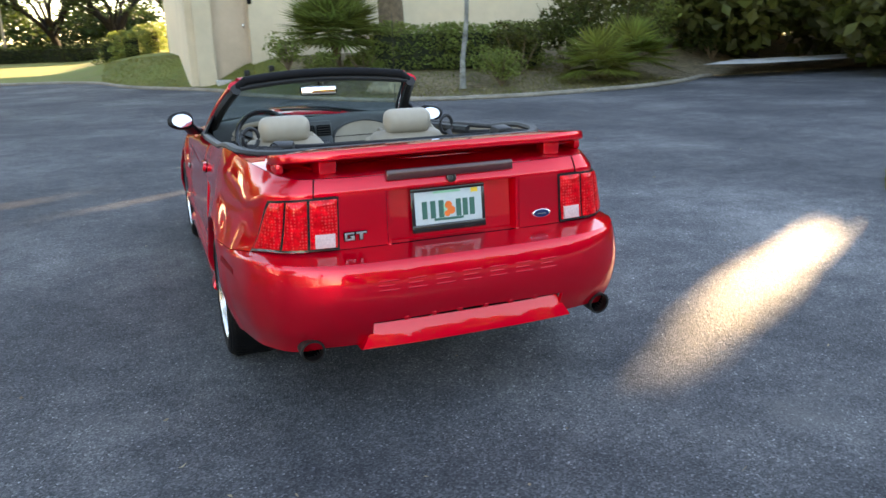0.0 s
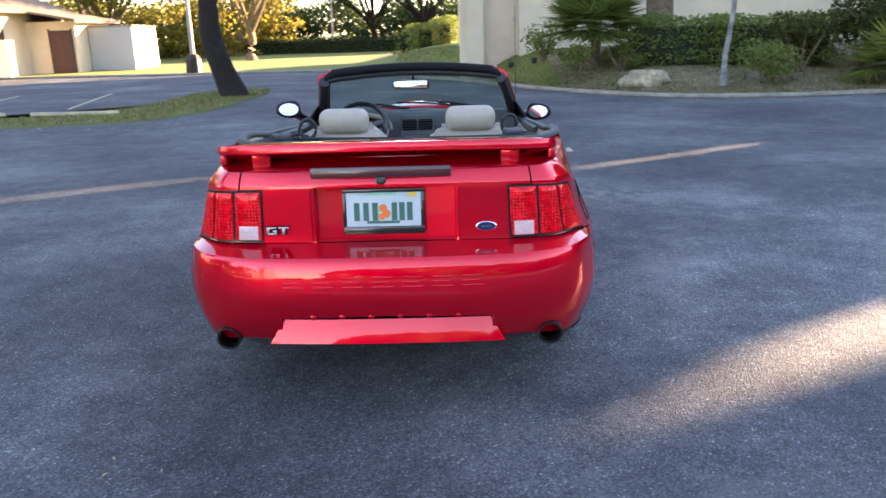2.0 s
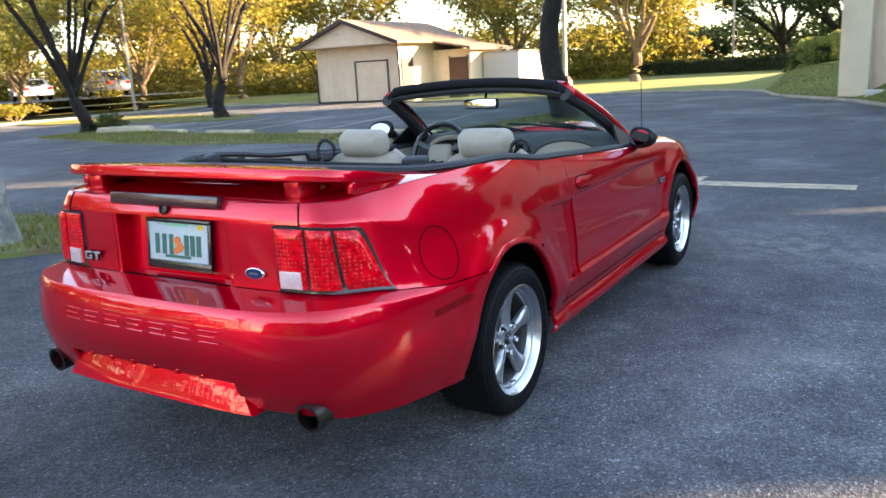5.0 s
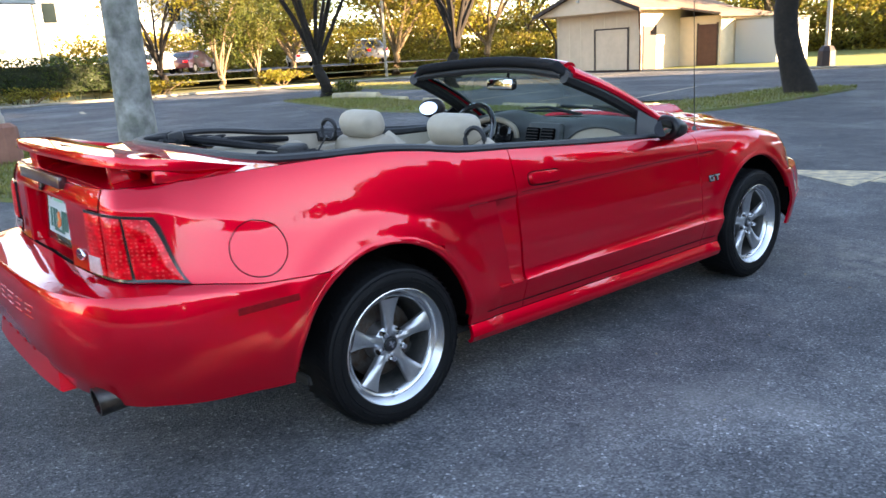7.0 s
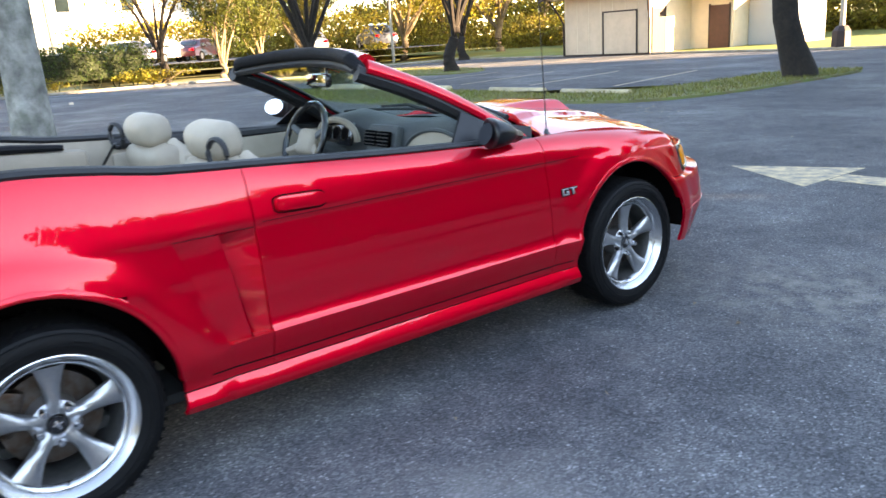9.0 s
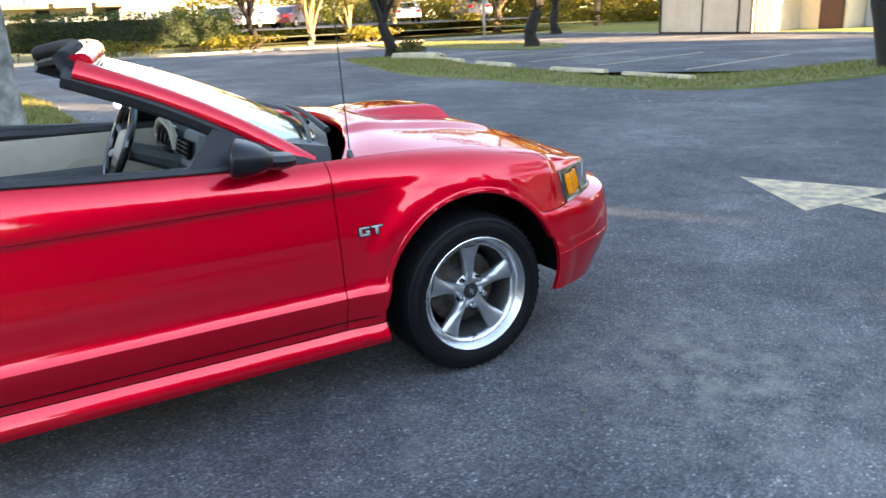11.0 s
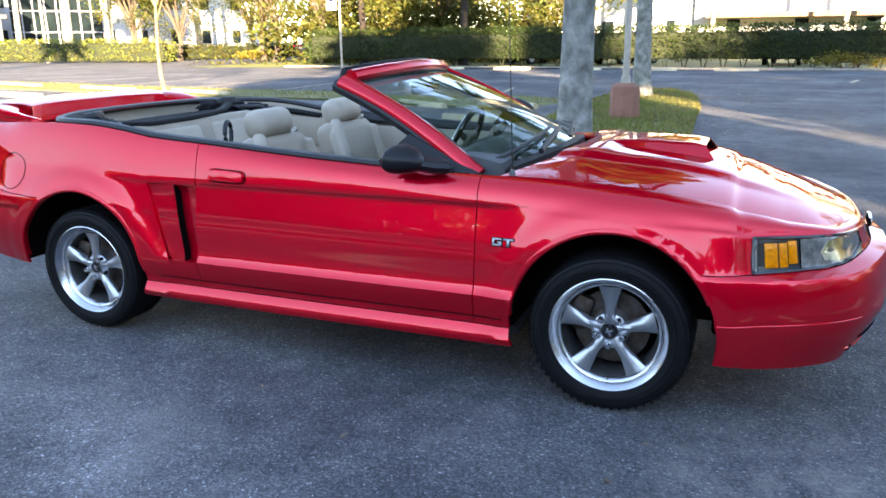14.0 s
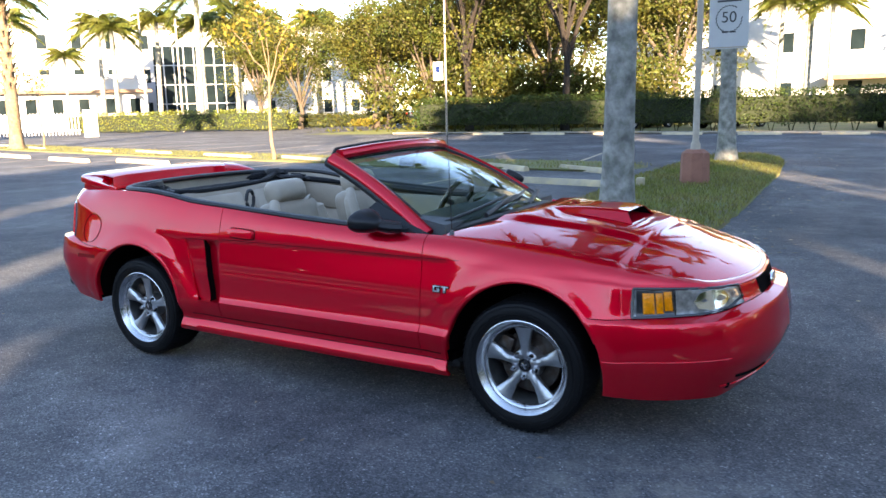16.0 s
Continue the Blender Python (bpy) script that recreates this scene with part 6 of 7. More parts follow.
def limbs(base_r, height, spread, seed, lean=(0, 0), n=6, fork=.45, wob=.12, bend=0.0):
    """Trunk that forks into tapered, crooked limbs; returns the mesh and the limb tips."""
    r = random.Random(seed)
    bm = bmesh.new()
    tips = []
    H = height * fork
    pts = [Vector((0, 0, -.05)), Vector((0, 0, .12))]
    k = 7
    for i in range(1, k + 1):
        f = i / k
        pts.append(Vector((lean[0] * f + bend * math.sin(math.pi * f) + wob * math.sin(f * 5 + seed), lean[1] * f + wob * math.cos(f * 4 + seed) - wob * math.cos(seed), .12 + H * f)))
    rad = [base_r * 1.4, base_r * 1.18] + [base_r * (1 - .35 * i / k) for i in range(1, k + 1)]
    merge(bm, bm_tube(pts, rad, 12))
    top_ = pts[-1]
    for i in range(n):
        a = 2 * math.pi * (i + r.random() * .6) / n
        rise = (height - H) * r.uniform(.55, 1.0)
        out = spread * r.uniform(.5, 1.0)
        s0 = pts[-1 - (i % 3)]
        q = [s0]
        for j in range(1, 6):
            f = j / 5
            q.append(s0 + Vector((math.cos(a) * out * f + r.uniform(-.2, .2) * spread * .15, math.sin(a) * out * f + r.uniform(-.2, .2) * spread * .15, rise * (f ** .8) + r.uniform(-.1, .1))))
        r0 = base_r * r.uniform(.32, .55)
        merge(bm, bm_tube(q, [r0 * (1 - .8 * j / 5) for j in range(6)], 7))
        tips += [q[3], q[5]]
        for j in (2, 3, 4):
            b_ = a + r.uniform(-1.2, 1.2)
            e = q[j] + Vector((math.cos(b_) * out * .4, math.sin(b_) * out * .4, rise * r.uniform(.05, .35)))
            merge(bm, bm_tube([q[j], (q[j] + e) / 2 + Vector((0, 0, .1)), e], [r0 * .4, r0 * .25, r0 * .08], 5))
            tips.append(e)
    return bm, tips


def make_tree(name, label, bark, leaf, base_r, height, spread, seed, leaves=5000, size=.22, lean=(0, 0), fork=.45, blob=1.0, n=6, droop=0.0, wob=.12, keep=None, skirt=0, bend=0.0):
    t_ = thing(name, label, "tree", "trees")
    bm, tips = limbs(base_r, height, spread, seed, lean, n, fork, wob, bend)
    part("trunk", bm, bark, t_)
    r = random.Random(seed + 5)
    blobs = []
    per = max(8, leaves // (len(tips) * 2))
    for p_ in tips:
        for _ in range(2):
            s = blob * r.uniform(.55, 1.15)
            blobs.append((p_.x + r.uniform(-.5, .5) * blob, p_.y + r.uniform(-.5, .5) * blob, p_.z + r.uniform(-.3, .5) * blob, s, s, s * .72, per))
    for k in range(skirt):
        a = 6.283 * (k + r.random()) / max(skirt, 1)
        d_ = spread * r.uniform(.55, 1.0)
        blobs.append((math.cos(a) * d_, math.sin(a) * d_, height * r.uniform(.22, .48), blob * .9, blob * .9, blob * .6, per))
    cloud("crown", blobs, size, leaf, t_, seed, keep=keep, droop=droop)
    return t_


def spin(x, y, a=0.0, s=1.0, z=0.0):
    return pose(x, y, z, 0, 0, a) @ Matrix.Diagonal((s, s, s, 1))


# the oak on the island: bent dark trunk
oak = make_tree("oak_tree", "dark-barked oak leaning over a grass island", BARK_DARK, LEAF_DARK, .33, 8.5, 4.6, 3, 15000, .19, lean=(-.25, .1), fork=.50, blob=1.15, wob=.09, bend=-.36)
oak.matrix_basis = spin(-5.55, 15.2, 0, .93, .02)
gold = make_tree("golden_tree", "broad tree with sunlit yellow-green leaves", BARK_TAN, LEAF_GOLD, .30, 9.5, 5.2, 11, 13500, .24, fork=.22, blob=1.8, n=9, skirt=9)
gold.matrix_basis = spin(-12.1, 42.5, 0, 1.0, .1)
for x, y, a, s in ((-36, 46, 60, 1.15), (-40, 38, 150, 1.05), (-25, 53, 220, 1.05), (-16.5, 56, 20, 1.1), (-46, 25, 200, .8), (-41, 30, 10, .9), (-58, 47, 70, 1.2), (-48.5, -26, 30, .85)):
    copy_thing(gold, spin(x, y, a, s))
mid = make_tree("green_tree", "leafy green shade tree with a grey-brown trunk", BARK_BROWN, LEAF_TALL, .26, 8.5, 3.7, 23, 12000, .22, fork=.26, blob=1.5, n=8, skirt=5)
mid.matrix_basis = spin(-48.6, -46.6, 15, 1.05, .05)
for x, y, a, s in ((-46.4, -40.1, 70, .85), (-47.4, -33.0, 200, .95), (-44, -17, 140, 1.15), (-54.5, -11.5, 90, 1.3), (-59, -14.5, 10, 1.2), (-31, 62, 90, 1.3), (-52, 55, 210, 1.3), (-66, 34, 0, 1.2), (-46, -31, 70, .95), (-58, -33, 130, 1.1), (-63, -45, 10, 1.0), (-70, -38, 75, 1.0),
                   (-70, 60, 10, 1.5), (-84, 48, 50, 1.5), (-90, -20, 5, 1.2), (-66, -62, 45, 1.0)):
    copy_thing(mid, spin(x, y, a, s))
dark = make_tree("dark_oak", "wide dark oak with hanging limbs", BARK_DARK, LEAF_DARK, .34, 8.0, 5.0, 31, 9000, .25, fork=.24, blob=1.4, n=9, droop=.4, skirt=5)
dark.matrix_basis = spin(-6.8, 64, 0, 1.1, .1)
for x, y, a, s in ((-2.4, 59, 60, 1.0), (3, 67, 190, 1.2), (9, 62, 310, 1.2), (22, 72, 120, 1.4)):
    copy_thing(dark, spin(x, y, a, s))
tall = make_tree("tall_oak", "tall dark-trunked tree with an airy green and golden crown", BARK_DARK, LEAF_TALL, .25, 17.0, 6.4, 37, 17000, .21, fork=.30, blob=1.9, n=9, wob=.09, skirt=5)
tall.matrix_basis = spin(-38.6, -20.0, 40, 1.0, .05)
for x, y, a, s in ((-38.2, -13.6, 160, .95), (-45.5, -27.0, 250, 1.05), (-62, -24, 90, 1.1)):
    copy_thing(tall, spin(x, y, a, s, .05))
# two bare-limbed trees on the far island, lit yellow above
bare = make_tree("forked_tree", "low-forked tree with pale limbs and thin yellow leaves", BARK_DARK, LEAF_GOLD, .27, 9.0, 4.4, 41, 4800, .2, fork=.18, blob=1.5, n=7, lean=(.1, .1))
bare.matrix_basis = spin(-21.5, 18.3, 40, 1.0, .03)
copy_thing(bare, spin(-21.0, 12.0, 170, .85, .03))
copy_thing(bare, spin(-36.4, 12.0, 250, .8, .05))
copy_thing(bare, spin(-33.5, 29, 80, 1.0, .05))
young = make_tree("young_tree", "slender staked sapling with sparse leaves", BARK_TAN, LEAF_GOLD, .055, 4.6, 1.0, 51, 420, .16, fork=.55, blob=.5, n=5, wob=.05)
young.matrix_basis = spin(-13.9, -13.6, 0, 1.0, .04)
copy_thing(young, spin(-19.0, -33.0, 120, .8, .04))
leafy = make_tree("leafy_tree", "dense bright green shrubby tree by the kerb", BARK_TAN, LEAF_MID, .16, 5.0, 1.7, 61, 5500, .17, fork=.12, blob=.95, n=7)
leafy.matrix_basis = spin(-36.2, 14.9, 0, 1.0, .05)
copy_thing(leafy, spin(-36.8, 17.4, 130, .8, .05))


# palms
def make_palm(name, label, height, base_r, bark, seed, fronds=16, length=2.3, lean=(0, 0), bulge=0.0):
    t_ = thing(name, label, "palm tree", "palm trees")
    r = random.Random(seed)
    pts, rad = [], []
    for i in range(25):
        f = i / 24
        pts.append((lean[0] * f, lean[1] * f, -.05 + height * f))
        rad.append(base_r * (1 + .55 * math.exp(-f * 26) - .28 * f + bulge * math.exp(-((f - .3) / .2) ** 2)))
    part("trunk", bm_tube(pts, rad, 20), bark, t_)
    top_ = Vector((lean[0], lean[1], height))
    V, F = [], []
    for k in range(fronds):
        a = 2.399 * k
        up = 1.25 - 1.6 * (k / fronds)
        L = length * r.uniform(.85, 1.1)
        d = Vector((math.cos(a), math.sin(a), 0))
        side_ = Vector((-d.y, d.x, 0))
        rib = []
        for j in range(15):
            f = j / 14
            rib.append(top_ + d * L * (f * math.cos(up * .8) + .0) + Vector((0, 0, L * (math.sin(up * .8) * f - .58 * f * f))))
        for j in range(1, 15):
            f = j / 14
            w = .52 * length / 2.3 * (math.sin(math.pi * min(1, f * .9 + .12)) ** .6)
            for sgn in (1, -1):
                for q in (0, .2, .4, .6, .8):
                    p_ = rib[j - 1].lerp(rib[j], q)
                    tip = p_ + side_ * sgn * w * r.uniform(.8, 1.1) + d * w * .5 - Vector((0, 0, w * r.uniform(.35, .8)))
                    wd = d * .034 * length / 2.3
                    b0 = len(V)
                    V += [p_ - wd, p_ + wd, tip + wd * .5, tip - wd * .3]
                    F.append((b0, b0 + 1, b0 + 2, b0 + 3))
        b0 = len(V)
        for j in range(15):
            V += [rib[j] + side_ * .02, rib[j] - side_ * .02]
        for j in range(14):
            F.append((b0 + 2 * j, b0 + 2 * j + 1, b0 + 2 * j + 3, b0 + 2 * j + 2))
    add_mesh("crown", V, F, LEAF_PALM, t_, smooth=False, normals_out=False)
    return t_


palm_a = make_palm("royal_palm", "royal palm with smooth lichened grey trunk on grass", 8.5, .185, PALM_BARK, 5, 44, 3.9, lean=(-.15, .05))
palm_a.matrix_basis = spin(-5.06, -.13, 0, 1, .03)
copy_thing(palm_a, spin(-16.1, -.82, 140, 1.08, .03))
palm_b = make_palm("street_palm", "tall palm with drooping sunlit fronds", 9.0, .22, PALM_BARK, 9, 24, 2.9, lean=(.2, .1))
palm_b.matrix_basis = spin(-36.5, -64.0, 0, 1.1)
palm_c = make_palm("cabbage_palm", "stout palm with a rough tan trunk on grass", 7.2, .27, BARK_TAN, 15, 22, 2.4, bulge=.12)
_r = random.Random(8)
for _k in range(64):
    _z = 2.6 + 4.3 * _k / 63
    _a = 2.399 * _k
    _rr = .27 * (1 - .28 * _z / 7.2) + .02
    part("frond_boot", bm_tube([(_rr * math.cos(_a), _rr * math.sin(_a), _z), ((_rr + .07) * math.cos(_a), (_rr + .07) * math.sin(_a), _z + .12), ((_rr + .17) * math.cos(_a), (_rr + .17) * math.sin(_a), _z + _r.uniform(.2, .34))], [.075, .055, .03], 5), BARK_TAN, palm_c)
palm_c.matrix_basis = spin(-17.4, -32.6, 0, 1.0)
for x, y, s, a in ((-40.4, -55.2, .80, 30), (-46.5, -57.1, .92, 90), (-49.6, -54.6, .90, 150), (-55.8, -55.9, 1.08, 210), (-61.6, -57.6, 1.05, 270), (-53, -53.5, .9, 20), (-60.7, -5.2, .8, 60), (-61, -3.2, .95, 120), (-58.2, -1.4, .75, 180), (-64, -52, 1.0, 240), (-70, -57, 1.1, 300), (-66, 8, .8, 10), (-63, 13, .9, 200), (-50, -70, 1.0, 60), (-40, -61.4, .62, 45), (-44.5, -49.6, 1.05, 130)):
    copy_thing(palm_b, spin(x, y, a, s * 1.12))


# hedges
def hedge(name, label, pts, h, w, leaf, n, size=.11, seed=3, z0=.0, gap=0.0):
    t_ = thing(name, label, "hedge", "hedges")
    bm = bmesh.new()
    for (x0, y0), (x1, y1) in zip(pts, pts[1:]):
        L = math.hypot(x1 - x0, y1 - y0)
        a = math.degrees(math.atan2(y1 - y0, x1 - x0))
        # plain dark box stands for the shaded inside of the hedge
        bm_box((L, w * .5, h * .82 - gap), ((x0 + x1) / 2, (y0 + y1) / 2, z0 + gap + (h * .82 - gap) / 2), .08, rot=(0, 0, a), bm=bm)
        if gap:
            for q in np.arange(.4, L, .9):
                x, y = x0 + (x1 - x0) * q / L, y0 + (y1 - y0) * q / L
                for e in (-.25, .25):
                    merge(bm, bm_tube([(x + e * .2, y + e * .2, z0 - .05), (x + e, y + e, z0 + gap + .3)], [.03, .02], 5))
    part("dark_core_and_stems", bm, HEDGE_CORE, t_)
    r = np.random.default_rng(seed)
    blobs = []
    tot = sum(math.hypot(b[0] - a[0], b[1] - a[1]) for a, b in zip(pts, pts[1:]))
    for (x0, y0), (x1, y1) in zip(pts, pts[1:]):
        L = math.hypot(x1 - x0, y1 - y0)
        for q in np.arange(0, L + .2, .45):
            f = min(1, q / L)
            for k in range(3):
                zz = z0 + gap + (h - gap) * (.18 + .32 * k)
                j = r.normal(0, .05, 3)
                blobs.append((x0 + (x1 - x0) * f + j[0], y0 + (y1 - y0) * f + j[1], zz + j[2], w * .56, w * .56, (h - gap) * .21, max(3, int(n / (tot / .45) / 3))))
    cloud("leaves", blobs, size, leaf, t_, seed, shell_bias=.2)
    return t_


hedge("hedge", "long clipped dark green hedge with leggy stems", [(-36.3, -22), (-36.6, -10), (-36.4, 2), (-36.6, 11)], 2.0, 1.2, LEAF_DARK, 42000, .13, 3, .05, .40)
hedge("hedge", "low clipped yellow-green hedge in full sun", [(-38.5, -59), (-43, -38.5)], 1.6, 1.4, LEAF_PALM, 12000, .16, 4, .1)
hedge("hedge", "low clipped hedge beside the drive", [(-46, -42), (-62, -36)], 1.2, 1.6, LEAF_MID, 8000, .18, 5, .1)
hedge("hedge", "green clipped hedge in front of the stucco wall", [(4.9, 15.6), (7.0, 15.2), (9.5, 14.9)], 1.35, 1.0, LEAF_SHADE, 11000, .10, 6, .38, .15)
hedge("hedge", "dark hedge line beyond the lawn", [(-34, 56), (-14, 57), (4, 58)], 1.15, 1.2, LEAF_DARK, 14000, .2, 7, .1)
hedge("shrub", "clipped rounded shrub by the building corner", [(-1.5, 33.2), (-.9, 33.2)], 1.45, 1.25, LEAF_SHADE, 4000, .09, 8, .42)
hedge("shrub", "clipped tall shrub by the building corner", [(-.55, 35.0), (.0, 35.0)], 1.75, 1.25, LEAF_SHADE, 4000, .09, 9, .45)
hedge("shrub", "dark shrub behind the clipped ones", [(-2.4, 34.6), (-1.8, 34.6)], 1.2, 1.0, LEAF_DARK, 900, .12, 10, .4)


def bush(name, label, x, y, z, rx, ry, rz, leaf, n, size, seed):
    t_ = thing(name, label, "shrub", "shrubs")
    bm = bmesh.new()
    r = random.Random(seed)
    for k in range(7):
        a = 6.283 * k / 7
        merge(bm, bm_tube([(x, y, z - .1), (x + math.cos(a) * rx * .35, y + math.sin(a) * ry * .35, z + rz * .6), (x + math.cos(a) * rx * .7, y + math.sin(a) * ry * .7, z + rz * 1.3)], [.025, .018, .006], 5))
    part("stem_clump", bm, BARK_TAN, t_)
    blobs = [(x + r.uniform(-.6, .6) * rx, y + r.uniform(-.6, .6) * ry, z + rz * r.uniform(.5, 1.5), rx * .5, ry * .5, rz * .42, n // 12) for _ in range(12)]
    cloud("leaves", blobs, size, leaf, t_, seed, shell_bias=.4)
    return t_


bush("bush", "thin leggy bush with pale stems", 2.55, 15.6, .75, .55, .5, .55, LEAF_SHADE, 700, .10, 1)
bush("bush", "thin leggy bush with pale stems", 3.3, 14.9, .40, .5, .45, .42, LEAF_SHADE, 900, .09, 21)
bush("bush", "low green bush beside the fan palm", 4.5, 15.3, .45, .6, .5, .40, LEAF_SHADE, 1200, .09, 22)
bush("bush", "low green bush in leaf litter", 7.4, 12.9, .25, .75, .7, .55, LEAF_SHADE, 1500, .10, 2)
bush("bush", "low green bush in leaf litter", 8.6, 14.2, .35, .9, .8, .8, LEAF_MID, 1500, .12, 3)
bush("bush", "tall shaded bush by the wall", 10.4, 14.8, .4, 1.3, 1.1, 1.4, LEAF_MID, 2600, .15, 4)
bush("bush", "tall shaded bush by the wall", 12.4, 15.2, .4, 1.4, 1.2, 1.5, LEAF_MID, 2600, .15, 5)
bush("bush", "shaded bush beside the walkway", 14.3, 16.8, .4, 1.3, 1.2, 1.2, LEAF_SHADE, 2000, .15, 6)
bush("bush", "shaded bush beside the walkway", 17.5, 17.2, .4, 1.4, 1.2, 1.3, LEAF_DARK, 2000, .15, 7)
bush("bush", "dry undergrowth at the kerb", -35.6, 5.5, .05, .7, 1.8, .4, LEAF_GOLD, 1200, .14, 8)
bush("bush", "dry undergrowth at the kerb", -35.4, 11.2, .05, .7, 2.2, .45, LEAF_GOLD, 1400, .14, 9)
bush("bush", "dry undergrowth at the kerb", -36.0, 18.4, .05, .8, 1.6, .5, LEAF_GOLD, 1200, .14, 10)
bush("bush", "low scrub under the forked tree", -20.2, 12.3, .05, 1.2, .7, .3, LEAF_MID, 700, .12, 11)
bush("bush", "orange-leaved bush beyond the verge", -43, 29, .05, 1.8, 1.4, .8, LEAF_GOLD, 1200, .18, 12)
bush("bush", "sunlit low planting by the drive", -47, -33.5, .05, 2.6, 1.2, .45, LEAF_GOLD, 1500, .18, 13)


def fan_palm(name, label, x, y, z, h, R, n_fans, seed, stem=True):
    t_ = thing(name, label, "palmetto", "palmettos")
    r = random.Random(seed)
    V, F = [], []
    for k in range(n_fans):
        a, el = r.uniform(0, 6.283), math.asin(r.uniform(-.25, .98))
        d = Vector((math.cos(a) * math.cos(el), math.sin(a) * math.cos(el), math.sin(el)))
        c0 = Vector((x, y, z + h)) + d * R * .42
        up = Vector((0, 0, 1))
        s = d.cross(up)
        s = s.normalized() if s.length > .05 else Vector((1, 0, 0))
        u = s.cross(d).normalized()
        for j in range(17):
            b = radians(-105 + 210 * j / 16)
            w = d * math.cos(b) + s * math.sin(b)
            tip = c0 + (w * .62 + d * .12) * R * r.uniform(.85, 1.1) - Vector((0, 0, R * .10))
            m_ = c0.lerp(tip, .45) + u * .015
            wd = d.cross(w)
            wd = (s * math.cos(b) - d * math.sin(b)) * .028 * R
            b0 = len(V)
            V += [c0, m_ + wd, tip, m_ - wd]
            F.append((b0, b0 + 1, b0 + 2, b0 + 3))
        st = Vector((x, y, z + h * .8))
        b0 = len(V)
        V += [st + s * .012, st - s * .012, c0 - s * .01, c0 + s * .01]
        F.append((b0, b0 + 1, b0 + 2, b0 + 3))
    add_mesh("frond_crown", V, F, LEAF_SHADE if stem else LEAF_PALM, t_, smooth=False, normals_out=False)
    if stem:
        part("trunk", bm_tube([(x, y, z - .1), (x + .03, y, z + h * .5), (x, y, z + h * .95)], [.14, .12, .10], 10), BARK_TAN, t_)
    return t_


fan_palm("palmetto", "spiky dark green fan palm in front of the building", 3.95, 16.1, .55, .95, 1.45, 80, 4)
fan_palm("palmetto", "dry drooping palm clump at the bed edge", 10.2, 12.9, .2, .35, 1.15, 36, 6, False)
fan_palm("palmetto", "dry drooping palm clump at the bed edge", 11.6, 13.4, .25, .5, 1.2, 36, 8, False)
# brown trunk in front of the stucco wall and a thin pale stem
big = make_tree("wall_tree", "thick red-brown trunk growing against the stucco wall", BARK_TAN, LEAF_DARK, .40, 9.5, 3.2, 71, 5000, .18, fork=.62, blob=1.2, n=6, wob=.05)
big.matrix_basis = spin(5.85, 17.0, 0, 1.0, .55)
thin = make_tree("thin_tree", "thin pale stem rising from the bed", PALM_BARK, LEAF_SHADE, .065, 6.0, 1.2, 81, 900, .15, fork=.6, blob=.6, n=4, wob=.09, lean=(.06, .0))
thin.matrix_basis = spin(6.35, 12.9, 0, 1.0, .2)

# tall dense trees, mostly unseen, added east to shade car and hedge
def sun_gaps(P):
    """Holes cut through the added crowns along the sun's way, placing sun patches."""
    c = P[:, 1] - P[:, 0] / math.tan(SUN_AZ)
    z = P[:, 2]
    s = P[:, 0] / math.sin(SUN_AZ) * math.tan(SUN_EL)          # height over the ground point at x = 0
    h = z - s
    hole = np.zeros(len(P), bool)
    for cc, hw, h0, h1 in ((-2.82, .36, -.85, -.36), (2.5, .19, -1.0, -.4), (3.75, .17, .1, .5), (4.85, .22, .45, 1.3), (-4.5, .45, -.1, .75), (8.4, .6, 1.8, 4.0), (-7.6, .6, .5, 1.6)):
        hole |= (abs(c - cc) < hw) & (h > h0 - .15) & (h < h1 + .15)
    return ~hole


for i, (x, y, hh, ww) in enumerate(((19.5, 17.6, 10.5, 3.6), (21.0, 11.6, 8.6, 4.6), (22.0, 3.2, 7.4, 4.4), (25.5, 14.2, 12.0, 5.0), (26.5, 6.0, 8.2, 5.0), (22.8, 7.5, 7.6, 4.2), (26.5, 20.5, 14.0, 4.2), (29.5, 31.5, 20.0, 5.0), (28.0, 41.0, 21.0, 4.8), (36.0, 27.0, 20.0, 4.6))):
    t_ = thing("shade_tree", "tall dense tree added to cast shade, mostly out of view", "tree", "shade trees")
    bm, tips = limbs(.30, hh * .9, ww * .6, 90 + i, n=8, fork=.70)
    part("trunk", bm, BARK_DARK, t_)
    blobs = []
    for k in range(26):
        f = RNG.random()
        a = RNG.uniform(0, 6.283)
        rr_ = ww * (1 - .55 * f) * RNG.uniform(.2, .85)
        blobs.append((math.cos(a) * rr_, math.sin(a) * rr_, 1.2 + (hh - 1.8) * f, 1.9, 1.9, 1.7, 780))
    Vx = Vector((x, y, 0))
    cloud("crown", blobs, .42, LEAF_MID, t_, 90 + i, keep=lambda P, V=Vx: sun_gaps(P + np.array(V)), aspect=.7)
    t_.location = (x, y, 0)

# woods that close the view beyond the lawn and the far roads
def woods(name, label, path, h, leaf, n, size, seed):
    r = np.random.default_rng(seed)
    pts = spline([(*q, 0) for q in path], 60)
    blobs = []
    for p_ in pts:
        for k in range(3):
            z = h * (.08 + .32 * k) * r.uniform(.8, 1.25)
            blobs.append((p_[0] + r.normal(0, 1.5), p_[1] + r.normal(0, 1.5), z, r.uniform(1.8, 3.6), r.uniform(1.8, 3.6), h * .20, n // 180))
    return tagged(cloud(name, blobs, size, leaf, None, seed, shell_bias=.4), label, "woods", kind="stuff")


